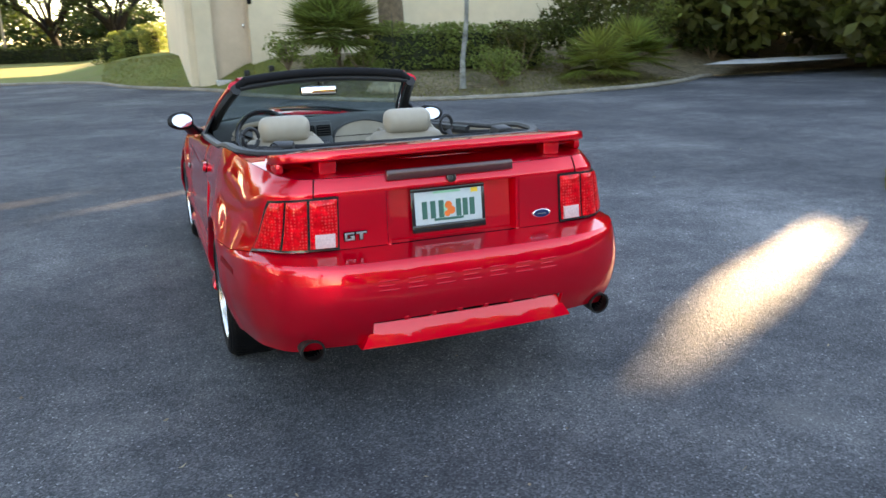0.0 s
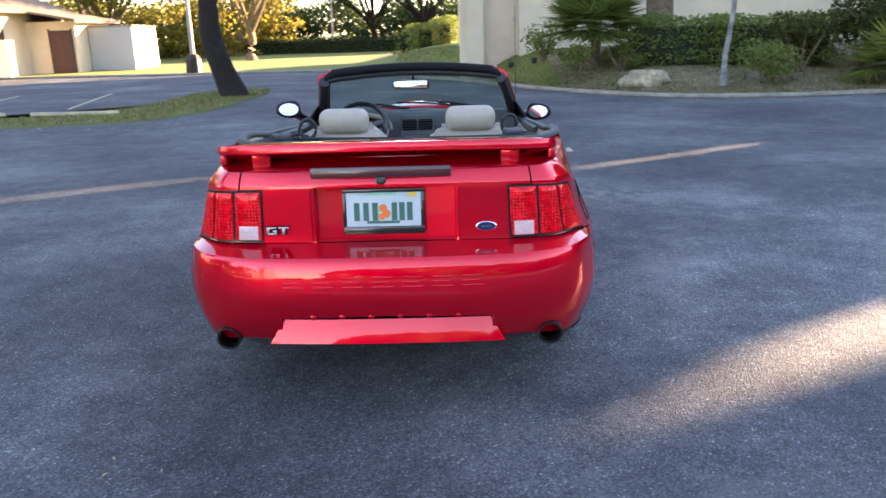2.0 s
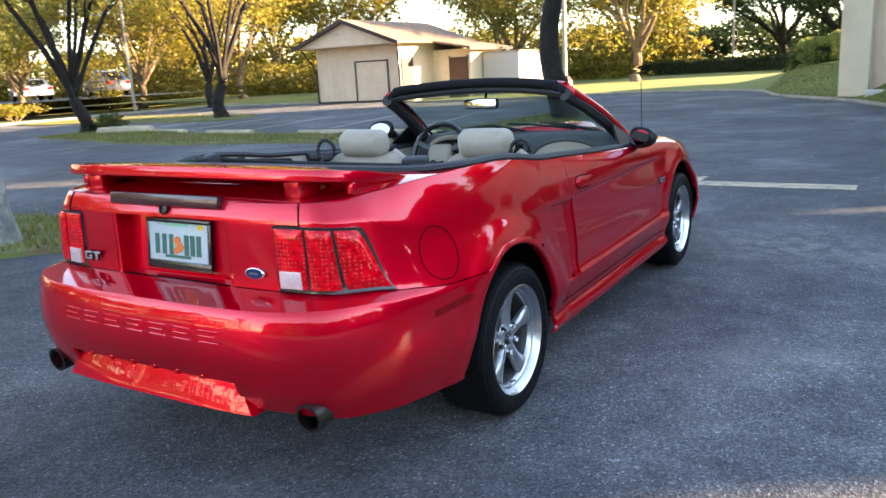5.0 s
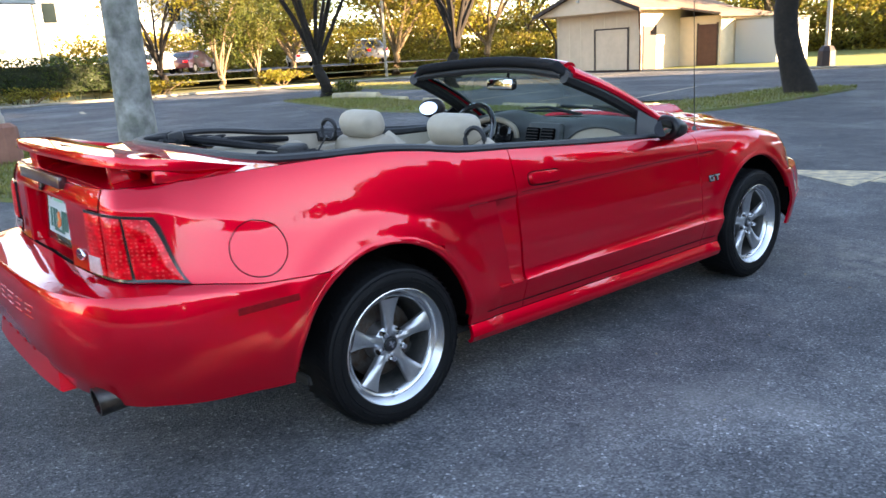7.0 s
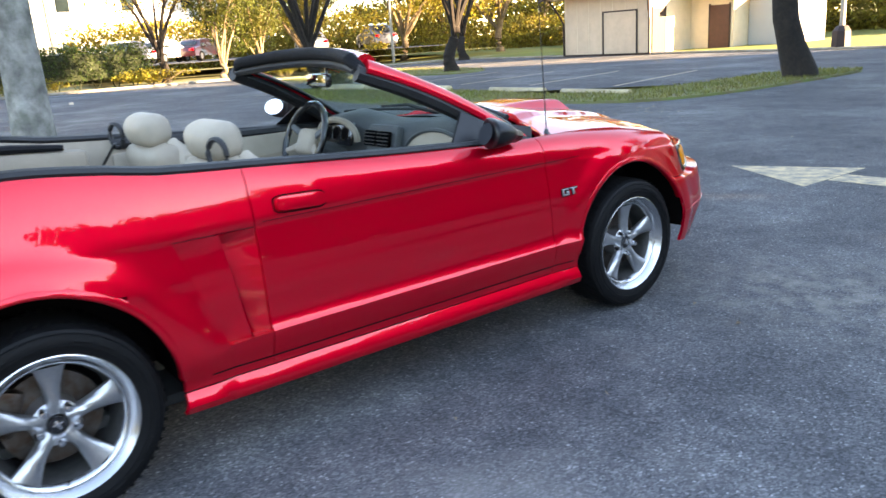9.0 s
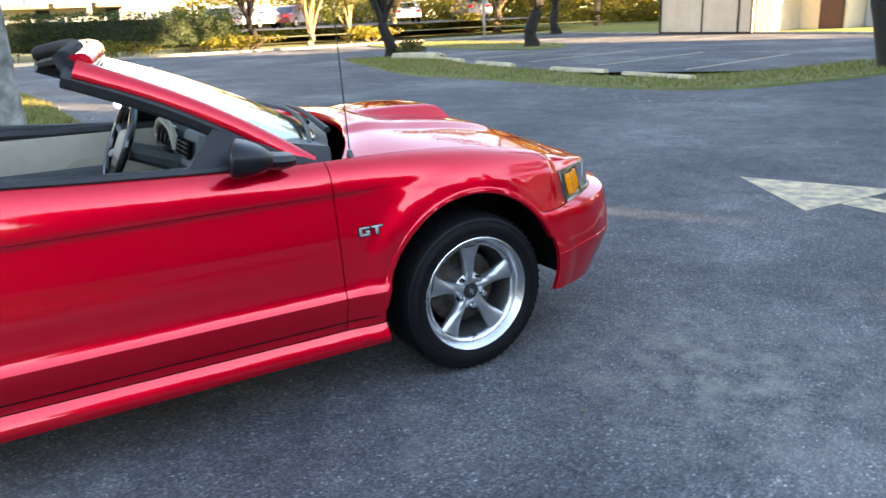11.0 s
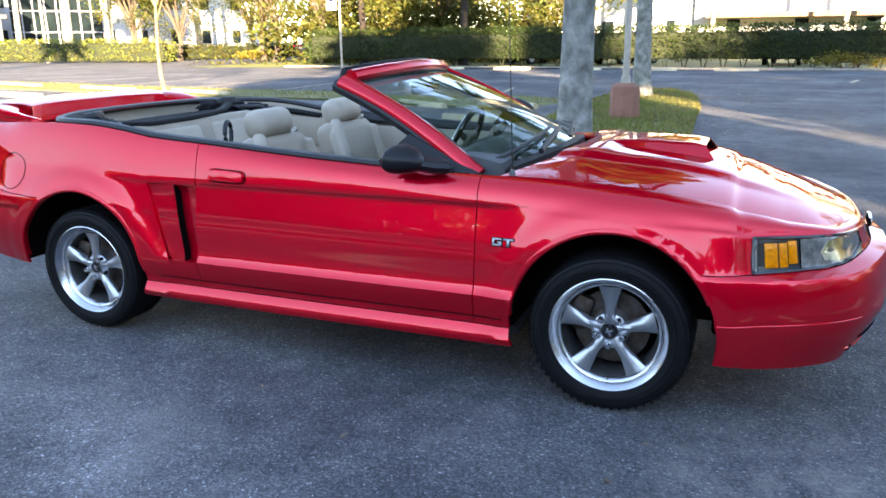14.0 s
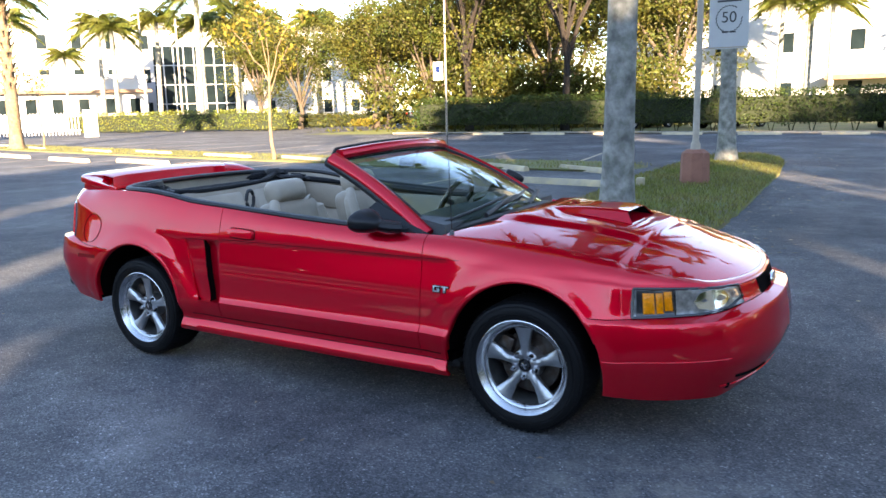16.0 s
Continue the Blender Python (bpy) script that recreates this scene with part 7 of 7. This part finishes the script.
woods("far_woods", "dense dark woods beyond the lawn", [(-30, 92), (-10, 92), (12, 88), (40, 84)], 5.2, LEAF_DARK, 45000, .5, 3)
woods("far_woods", "sunlit green woods behind the shed", [(-86, 26), (-72, 50), (-52, 64), (-34, 74), (-20, 84)], 5.6, LEAF_GOLD, 42000, .6, 4)
# out of view, added to keep the bright horizon out of the door reflections
woods("undergrowth", "unseen dark undergrowth added to block low sky glow", [(30, -8), (31, 2), (31, 12), (29, 20)], 3.0, LEAF_DARK, 12000, .4, 7)
# out of view, added to dim sky fill and give the doors golden reflections
woods("far_woods", "unseen golden trees added for the paint's reflections", [(-6, -42), (12, -40), (28, -36), (42, -26), (47, -8), (50, 8)], 8, LEAF_GOLD, 60000, 1.0, 8)
woods("undergrowth", "sunlit golden shrubs beyond the raised parking", [(-66, 17), (-64, 25), (-62, 34), (-58, 45)], 4.2, LEAF_GOLD, 22000, .34, 9)
woods("undergrowth", "sunlit yellow-green undergrowth behind the shed", [(-62, 40), (-50, 47), (-38, 51), (-27, 54), (-17, 55)], 2.8, LEAF_GOLD, 32000, .32, 5)
woods("undergrowth", "green undergrowth behind the long hedge", [(-42, -26), (-44, -20), (-45, -15), (-46, -11)], 4.4, LEAF_TALL, 20000, .34, 6)
for x, y, a, s in ((-41.5, -24.5, 10, .95), (-46, -21, 75, 1.0), (-51, -18, 140, 1.0)):
    copy_thing(mid, spin(x, y, a, s))

# ---- buildings ----
def box_part(name, x0, x1, y0, y1, z0, z1, material, parent, label="", bevel=.0):
    return part(name, bm_box((x1 - x0, y1 - y0, z1 - z0), ((x0 + x1) / 2, (y0 + y1) / 2, (z0 + z1) / 2), bevel), material, parent, label, smooth=False)


hall = thing("stucco_building", "cream stucco building with a tall recessed doorway", "building")
box_part("wall", 2.26, 8.0, 20, 20.35, .1, 6.6, STUCCO, hall)
box_part("wall", 8.0, 22.5, 20, 20.35, .1, 6.6, STUCCO, hall)
box_part("roof", 7.69, 22.7, 19.8, 34.4, 6.6, 6.9, ROOF, hall)
box_part("wall", .62, 1.14, 20, 20.6, .1, 6.6, STUCCO, hall)
box_part("wall", 1.14, 2.26, 20, 20.35, 3.6, 6.6, STUCCO, hall)
box_part("wall", .40, .62, 20.2, 34, .1, 6.6, STUCCO, hall)
box_part("wall", 22.2, 22.5, 20.35, 34, .1, 6.6, STUCCO, hall)
box_part("wall", .4, 22.5, 34, 34.3, .1, 6.6, STUCCO, hall)
box_part("roof", .2, 7.68, 19.8, 34.4, 6.6, 6.9, ROOF, hall)
nd = box_part("door", 1.14, 2.26, 20.38, 20.46, .15, 3.6, STUCCO_PINK, hall, "tall plain beige door panel")
box_part("door_jamb", 1.14, 1.20, 20.30, 20.40, .15, 3.6, STUCCO, nd)
box_part("door_jamb", 2.20, 2.26, 20.30, 20.40, .15, 3.6, STUCCO_PINK, nd)
part("door_handle", bm_box((.03, .05, .12), (2.12, 20.36, 1.85), .008), CHROME, nd)
sc = part("wall_lamp", bm_box((.13, .12, .36), (2.30, 19.93, 2.66), .02), GLOSS_BLACK, hall, "black wall lamp box")
part("lamp_bracket", bm_box((.05, .08, .08), (2.38, 19.97, 2.70), .01), BLACK_TRIM, sc)
step = thing("door_step", "pale concrete step with two dark ground lamps", "step")
part("slab", bm_box((1.2, .5, .24), (1.7, 19.76, .16), .02), PAVE, step)
for x, y in ((1.95, 19.2), (2.6, 18.6)):
    gl_ = thing("ground_lamp", "small dark ground lamp by the doorway", "lamp", "ground lamps")
    part("lamp_body", bm_box((.16, .16, .18), (x, y, bank_z(x, y) + .07), .03), BLACK_TRIM, gl_)

# the shed
shed = thing("garden_shed", "beige gabled shed with brown doors and shingle roof", "shed", m=pose(-20.0, 29.05, 0))
SW, SDp, SH, SA, SC, SR = 5.3, 7.0, 2.88, 4.08, -2.75, 3.15   # width, depth, eaves, ridge, ridge line, half roof


def roof_slab(x0, z0, x1, z1, y0, y1, t_=.10):
    bm = bmesh.new()
    lo = [bm.verts.new(v) for v in ((x0, y0, z0), (x1, y0, z1), (x1, y1, z1), (x0, y1, z0))]
    hi = [bm.verts.new((v.co.x, v.co.y, v.co.z + t_)) for v in lo]
    bm.faces.new(lo)
    bm.faces.new(hi)
    for i in range(4):
        bm.faces.new((lo[i], lo[(i + 1) % 4], hi[(i + 1) % 4], hi[i]))
    bmesh.ops.recalc_face_normals(bm, faces=bm.faces)
    return bm


box_part("front_wall", -SW, 0, 0, .16, 0, SH, STUCCO_PINK, shed, "beige boarded front wall")
box_part("side_wall", -.16, 0, .16, SDp, 0, SH, STUCCO, shed)
box_part("side_wall", -SW, -SW + .16, .16, SDp, 0, SH, STUCCO, shed)
box_part("back_wall", -SW + .16, -.16, SDp - .16, SDp, 0, SH, STUCCO, shed)
box_part("wing_wall", 0, 2.3, 3.25, 3.41, 0, 2.46, STUCCO, shed, "cream side wing wall")
box_part("wing_wall", 2.14, 2.3, 3.41, SDp, 0, 2.46, STUCCO, shed)
box_part("wing_wall", 0, 2.14, SDp - .16, SDp, 0, 2.46, STUCCO, shed)
bm = bmesh.new()
A_ = [(SC - SR, -.75, SH - .02), (SC + SR, -.75, SH - .02), (SC, -.75, SA - .06)]
fa = [bm.verts.new(v) for v in A_]
fb = [bm.verts.new((v[0], v[1] + .12, v[2])) for v in A_]
bm.faces.new(fa)
bm.faces.new(fb[::-1])
for i in range(3):
    bm.faces.new((fa[i], fb[i], fb[(i + 1) % 3], fa[(i + 1) % 3]))
part("gable", bm, STUCCO_PINK, shed, smooth=False)
part("roof_slope", roof_slab(SC, SA, SC - SR - .25, SH - .05, -.95, SDp + .3), ROOF, shed, "brown shingle roof slope", smooth=False)
part("roof_slope", roof_slab(SC, SA, SC + SR + .25, SH - .05, -.95, SDp + .3), ROOF, shed, "brown shingle roof slope", smooth=False)
part("wing_roof", roof_slab(SC + SR + .1, SH - .03, 2.75, 2.44, 2.35, SDp + .3), ROOF, shed, "low brown roof over the side wing", smooth=False)
box_part("wing_fascia", 2.755, 2.80, 2.3, SDp + .3, 2.36, 2.55, BROWN_WOOD, shed)
for s_ in (-1, 1):
    part("fascia", roof_slab(SC, SA - .09, SC + s_ * (SR + .25), SH - .14, -1.01, -.955, .19), BROWN_WOOD, shed, smooth=False)
    xe_ = -SW if s_ < 0 else 0
    part("roof_brace", bm_tube([(xe_ + s_ * .42, -.7, SH - .06), (xe_ + s_ * .12, -.25, SH - .85), (xe_ + s_ * .03, -.06, SH - 1.25), (xe_ + s_ * .03, -.05, .02)], .05, 6), BROWN_WOOD, shed)
box_part("soffit", SC - SR, SC + SR, -.62, 0, SH - .06, SH - .02, STUCCO_PINK, shed)
box_part("base_trim", -SW - .02, .02, -.03, 0, 0, .09, BROWN_WOOD, shed)
d1 = box_part("double_door", -2.70, -.74, -.03, .02, .05, 2.03, STUCCO_PINK, shed, "beige door with dark brown frame")
box_part("door_frame", -2.78, -2.69, -.05, .03, .0, 2.10, BROWN_WOOD, d1)
box_part("door_frame", -.75, -.66, -.05, .03, .0, 2.10, BROWN_WOOD, d1)
box_part("door_frame", -2.69, -.75, -.05, .03, 2.03, 2.10, BROWN_WOOD, d1)
for y0_, y1_ in ((.22, 1.12),):
    sd_ = box_part("side_door", .0, .05, y0_, y1_, .05, 2.08, BROWN_WOOD, shed, "dark brown painted door")
    box_part("door_jamb", .0, .06, y0_ - .07, y0_, .0, 2.15, BROWN_WOOD, sd_)
    box_part("door_jamb", .0, .06, y1_, y1_ + .07, .0, 2.15, BROWN_WOOD, sd_)
wd_ = box_part("wing_door", 1.08, 2.08, 3.20, 3.26, .05, 2.05, DOOR_BROWN, shed, "red-brown painted door")
box_part("door_jamb", 1.01, 1.08, 3.19, 3.26, .0, 2.12, BROWN_WOOD, wd_)
box_part("door_jamb", 2.08, 2.15, 3.19, 3.26, .0, 2.12, BROWN_WOOD, wd_)
box_part("vent_lamp", SC - .55, SC - .40, -.82, -.74, 3.42, 3.52, WHITE_WALL, shed)
for k in range(7):
    box_part("wall_board", -SW + .08 + k * .76, -SW + .11 + k * .76, -.008, .0, .09, SH - .05, STUCCO, shed)
annex = thing("white_annex", "low white walled enclosure attached to the shed", "outbuilding", m=pose(-17.95, 33.6, 0))
box_part("wall", .31, 2.45, -.1, .1, 0, 2.15, WHITE_WALL, annex)
box_part("wall", 2.25, 2.45, .1, 3.0, 0, 2.15, WHITE_WALL, annex)
box_part("coping", .31, 2.52, -.15, .15, 2.15, 2.24, CONCRETE, annex)
box_part("coping", 2.20, 2.52, .15, 3.05, 2.15, 2.24, CONCRETE, annex)


# far white buildings
def far_block(name, label, m, w, d, h, floors, bays, glass=None, canopy=False):
    t_ = thing(name, label, "building", m=m)
    box_part("wall", 0, w, 0, d, 0, h, WHITE_WALL, t_)
    box_part("parapet", -.15, w + .15, -.15, d + .15, h, h + .5, WHITE_WALL, t_)
    for f in range(floors):
        for b in range(bays):
            x = w * (b + .5) / bays
            z = h * (f + .30) / floors
            if glass and glass[0] < x < glass[1]:
                continue
            wn_ = box_part("window", x - .55, x + .55, -.06, .05, z, z + 1.7, WIN_DARK, t_)
            box_part("window_frame", x - .65, x + .65, -.10, -.05, z - .14, z, WHITE_WALL, wn_)
    if glass:
        g = box_part("glass_front", glass[0], glass[1], -.12, .05, .3, h * .8, WIN_DARK, t_, "tall dark glazed entrance front")
        for x in np.linspace(glass[0], glass[1], 9):
            box_part("mullion", x - .07, x + .07, -.22, -.12, .3, h * .8, WHITE_WALL, g)
        for z in np.linspace(.3, h * .8, 5):
            box_part("transom", glass[0], glass[1], -.20, -.12, z - .06, z + .06, WHITE_WALL, g)
    if floors == 1:
        box_part("eave", -.6, w + .6, -1.1, .0, h * .72, h * .72 + .35, ROOF, t_, "brown overhanging eave")
    else:
        box_part("cornice", -.1, w + .1, -.35, -.06, h - .5, h - .15, CONCRETE, t_)
    if canopy:
        c = box_part("canopy", w * .31, w * .57, -3.0, 0, 3.1, 3.5, ROOF, t_, "brown entrance canopy")
        for x in (w * .32, w * .56):
            box_part("post", x - .15, x + .15, -2.9, -2.6, 0, 3.1, STUCCO, c)
    return t_


far_block("white_office", "long white office building with glazed entrance", pose(-42, -99, 0, 0, 0, 139.6), 62, 18, 12.5, 3, 16, (30.0, 40.0))
far_block("white_low_wing", "low white wing in front of the office", pose(-42, -88, 0, 0, 0, 139.6), 22, 6, 5.6, 1, 8)
far_block("white_block", "tall white building in full sun behind the hedge", pose(-73, -20, 0, 0, 0, 90), 56, 16, 13.0, 3, 10, None, True)

# white fence
fence = thing("white_fence", "white picket fence on the sunlit side of the lot", "fence")
for i in range(34):
    x, y = -24.6 - 6.0 * i / 33, -50.4 + 3.6 * i / 33
    part("picket", bm_box((.07, .03, 1.5), (x, y, .95), .004), FENCE_W, fence, smooth=False)
part("rail", bm_tube([(-24.5, -50.45, 1.5), (-30.7, -46.75, 1.5)], .045, 6), FENCE_W, fence)
part("rail", bm_tube([(-24.5, -50.45, .5), (-30.7, -46.75, .5)], .045, 6), FENCE_W, fence)
part("gate_post", bm_box((.8, .5, 1.9), (-31.2, -46.3, .95), .03), FENCE_W, fence, smooth=False)

# ---- street furniture ----
lamp = thing("lamp_pole", "slim grey lamp pole on a red-brown concrete base", "lamp pole", m=pose(-10.53, -.39, .03))
part("base", bm_lathe([(0, .62), (.16, .62), (.24, .56), (.255, .50), (.27, 0), (.0, 0)], 8, 'z'), RED_BASE, lamp, "red-brown octagonal concrete base", angle=20)
part("pole", bm_lathe([(.0, .60), (.09, .60), (.085, .72), (.058, .76), (.045, 6.5), (0, 6.5)], 14, 'z'), POLE_GREY, lamp)
banner = thing("pole_banner", "white hanging banner with a wreath emblem and the number 50", "banner", m=pose(-10.50, -.30, 2.40, 0, 0, 92))
part("cloth", bm_box((.66, .012, 1.25), (.40, 0, .62), .004), BANNER, banner, smooth=False)
part("banner_rod", bm_tube([(-.02, 0, .02), (.74, 0, .02)], .012, 6), POLE_GREY, banner)
for k in range(22):
    a = radians(-60 + 300 * k / 21) + math.pi / 2 + radians(30)
    part("wreath_leaf", bm_box((.05, .004, .016), (.40 + .21 * math.cos(a), -.009, .50 + .22 * math.sin(a)), .0, rot=(0, -math.degrees(a) - 70, 0)), BANNER_INK, banner, smooth=False)
txt = bpy.data.curves.new("number_text", 'FONT')
txt.body = "50"
txt.size = .26
txt.extrude = .002
txt.align_x, txt.align_y = 'CENTER', 'CENTER'
tob = bpy.data.objects.new("number_text", txt)
scene.collection.objects.link(tob)
dg = bpy.context.evaluated_depsgraph_get()
tme = bpy.data.meshes.new_from_object(tob.evaluated_get(dg))
bpy.data.objects.remove(tob)
tme.materials.clear()
tme.materials.append(BANNER_INK)
nt_ = new("number", tme)
nt_.parent = banner
nt_.matrix_basis = pose(.40, -.010, .52, 90, 0, 0)
for dx, dz, w in ((-.06, .28, .10), (.07, .28, .10), (.0, .80, .40), (.0, .86, .36)):
    part("banner_bar", bm_box((w, .004, .03), (.40 + dx, -.009, dz), .0), BANNER_INK, banner, smooth=False)

pole2 = thing("lamp_pole", "pale lamp pole with a dark base on the lawn", "lamp pole", m=pose(-11.1, 28.9, .05))
part("base", bm_lathe([(0, .85), (.22, .80), (.34, .62), (.36, 0), (0, 0)], 8, 'z'), BROWN_WOOD, pole2, angle=20)
part("pole", bm_lathe([(.0, .8), (.10, .8), (.07, 7.5), (0, 7.5)], 12, 'z'), POLE_GREY, pole2)
pole3 = thing("sign_pole", "thin pole with a small pale sign by the hedge", "sign", m=pose(-34.0, -19.0, 0))
part("pole", bm_lathe([(.0, 0), (.06, 0), (.05, 8.0), (0, 8.0)], 10, 'z'), POLE_GREY, pole3)
part("sign_board", bm_box((.05, .62, 1.0), (.05, -.45, 3.5), .01), BANNER, pole3)
part("sign_bar", bm_box((.01, .26, .34), (.08, -.45, 3.6), .0), BLUE_BADGE, pole3)
for x, y, h in ((-22, 66, 9), (-9.5, 58, 6), (-28.4, 73, 10), (-41, -48, 9), (-44, -56, 11), (-38, 27, 8)):
    t_ = thing("far_pole", "slim pale pole beyond the lawn", "pole", "far poles", m=pose(x, y, 0))
    part("pole", bm_lathe([(.0, 0), (.10, 0), (.07, h), (0, h)], 8, 'z'), POLE_GREY, t_)
stump = thing("cut_log", "short pale cut log lying on grass", "log", m=pose(-18.6, 11.6, .10, 0, 0, 20))
part("log", bm_tube([(-.9, 0, 0), (0, .05, .02), (.9, 0, 0)], .14, 10), STOP_MAT, stump)
cover = thing("valve_box", "small pale box in the grass", "box", m=pose(-9.7, -1.15, .05))
part("box", bm_box((.14, .14, .14), (0, 0, .07), .02), STOP_MAT, cover)


def boulder(x, y, z, sx, sy, sz, seed):
    bm = bmesh.new()
    bmesh.ops.create_icosphere(bm, subdivisions=4, radius=1)
    for v in bm.verts:
        n_ = noise.noise(v.co * 1.3 + Vector((seed, 0, 0))) * .40 + noise.noise(v.co * 4 + Vector((seed, 3, 0))) * .20 + noise.noise(v.co * 11 + Vector((seed, 3, 0))) * .08
        v.co = v.co * (1 + n_)
        v.co.z = max(v.co.z, -.55)
        v.co = Vector((v.co.x * sx, v.co.y * sy, min(v.co.z, .75 + n_) * sz))
    o = part("boulder", bm, ROCK, angle=80)
    o.matrix_basis = pose(x, y, z)
    return tagged(o, "pale pitted limestone boulder in the bed", "boulder")


boulder(4.75, 13.75, .27, .52, .36, .32, 2)


# ---- parked cars beyond the verge ----
def parked_car(label, paint, m, tall=1.0):
    c = thing("parked_car", label, "car", "parked cars", m=m)
    prof = [(-2.2, .35), (-2.25, .65), (-2.1, .88 * tall), (-1.55, .95 * tall), (-1.0, 1.38 * tall), (-.2, 1.48 * tall), (.6, 1.40 * tall), (1.15, 1.0 * tall), (1.9, .86 * tall), (2.2, .65), (2.22, .35)]
    bm = bmesh.new()
    rows = []
    for x in (-.88, -.84, -.6, 0, .6, .84, .88):
        f = 1 if abs(x) < .7 else (.99 if abs(x) < .86 else .97)
        rows.append([bm.verts.new((x * (1 if z < 1.0 * tall else .80), y * (1 - .03 * (abs(x) / .88) ** 3), .3 + (z - .3) * f)) for y, z in prof])
    for a, b in zip(rows, rows[1:]):
        for k in range(len(prof) - 1):
            bm.faces.new((a[k], a[k + 1], b[k + 1], b[k]))
    bm.faces.new(rows[0])
    bm.faces.new(rows[-1][::-1])
    part("body", bm, paint, c, angle=30)
    for s_ in (1, -1):
        bm = bmesh.new()
        q = [bm.verts.new((s_ * (.88 * (1 if z < .98 * tall else .80) + .006), y, z)) for y, z in ((-1.35, .97 * tall), (-.92, 1.30 * tall), (-.2, 1.38 * tall), (.52, 1.30 * tall), (.95, .98 * tall))]
        bm.faces.new(q)
        part("side_window", bm, TINT, c)
        part("tail_lamp", bm_box((.30, .05, .14), (s_ * .66, -2.22, .76 * tall), .02), TAIL_RED, c)
        for y in (-1.35, 1.35):
            wl = part("tyre", bm_lathe([(.20, -.1), (.32, -.1), (.33, 0), (.32, .1), (.20, .1)], 24, 'x', close=True), TYRE, c)
            wl.matrix_basis = pose(s_ * .80, y, .33)
            part("rim", bm_lathe([(0, .09 * s_), (.2, .09 * s_)], 16, 'x'), ALLOY, wl)
    part("rear_glass", bm_box((1.15, .03, .42), (0, -1.32, 1.16 * tall), .01, rot=(-46, 0, 0)), TINT, c)
    part("windscreen", bm_box((1.15, .03, .42), (0, .92, 1.18 * tall), .01, rot=(46, 0, 0)), TINT, c)
    return c


parked_car("silver sedan parked beyond the verge", CAR_WHITE, pose(-47.5, 26.5, .9, 0, 0, 70))
parked_car("dark blue SUV parked beyond the verge", CAR_DARK, pose(-45.5, 30.8, .9, 0, 0, 75), 1.2)
parked_car("white sedan behind the hedge", CAR_WHITE, pose(-48.5, 16.2, .9, 0, 0, 40))
parked_car("maroon sedan behind the hedge", CAR_MAROON, pose(-49.5, 19.0, .9, 0, 0, 40))
parked_car("dark sedan behind the hedge", CAR_DARK, pose(-47.2, 13.6, .9, 0, 0, 40))
parked_car("dark sedan parked behind the hedge", CAR_DARK, pose(-41, -10, .05, 0, 0, 60))
parked_car("white van-like car behind the hedge", CAR_WHITE, pose(-41.2, -5, .05, 0, 0, 60), 1.15)
parked_car("dark SUV behind the hedge", CAR_DARK, pose(-40.8, 3.2, .05, 0, 0, 80), 1.25)
parked_car("dark blue pickup-sized car on the drive", CAR_DARK, pose(-56, -33.0, .1, 0, 0, 55), 1.25)
flat("upper_lot", [(-60, 9), (-42, 9), (-40, 36), (-60, 40)], .88, ASPHALT, "raised parking area beyond the verge", "parking lot")
flat("upper_bank", [(-42.0, 9), (-38.5, 9), (-37.5, 36), (-40, 36)], .5, GRASS_BASE, "grass bank below the raised parking", "verge")


# fallen leaves and grit
def litter(name, label, pick, n, size, seed):
    r = np.random.default_rng(seed)
    V = np.zeros((n, 4, 3))
    for i in range(n):
        x, y, z = pick(r)
        a, l_, w_ = r.uniform(0, 6.283), size * r.uniform(.5, 1.3), size * r.uniform(.25, .5)
        u, v = np.array([math.cos(a), math.sin(a)]), np.array([-math.sin(a), math.cos(a)])
        for k, (p_, q_) in enumerate(((-.5, 0), (0, -.5), (.5, 0), (0, .5))):
            d_ = u * p_ * l_ + v * q_ * w_
            V[i, k] = (x + d_[0], y + d_[1], z + .004 + r.uniform(0, .012))
    ob = add_mesh(name, V.reshape(-1, 3), np.arange(n * 4).reshape(-1, 4), LITTER, smooth=False, normals_out=False)
    return tagged(ob, label, "leaves", kind="stuff")


def edge_pick(r):
    x = r.uniform(1.5, 15)
    y = kerb_y(x) + abs(r.normal(.1, 1.3)) - .15
    return (x, y, max(0.0, bank_z(x, y) if y > kerb_y(x) + .12 else 0.0))


litter("fallen_leaf_litter", "dry fallen leaves along the bed edge", edge_pick, 5200, .12, 5)
litter("fallen_leaf_litter", "small pale leaves scattered on asphalt", lambda r: (r.uniform(-9, 8), r.uniform(-4.5, 13), 0.0), 260, .035, 6)
litter("fallen_leaf_litter", "dry leaves around the islands", lambda r: (r.uniform(-20, -3.5), r.choice([1.3, 8.6]) + r.normal(0, .35), 0.0), 700, .07, 7)
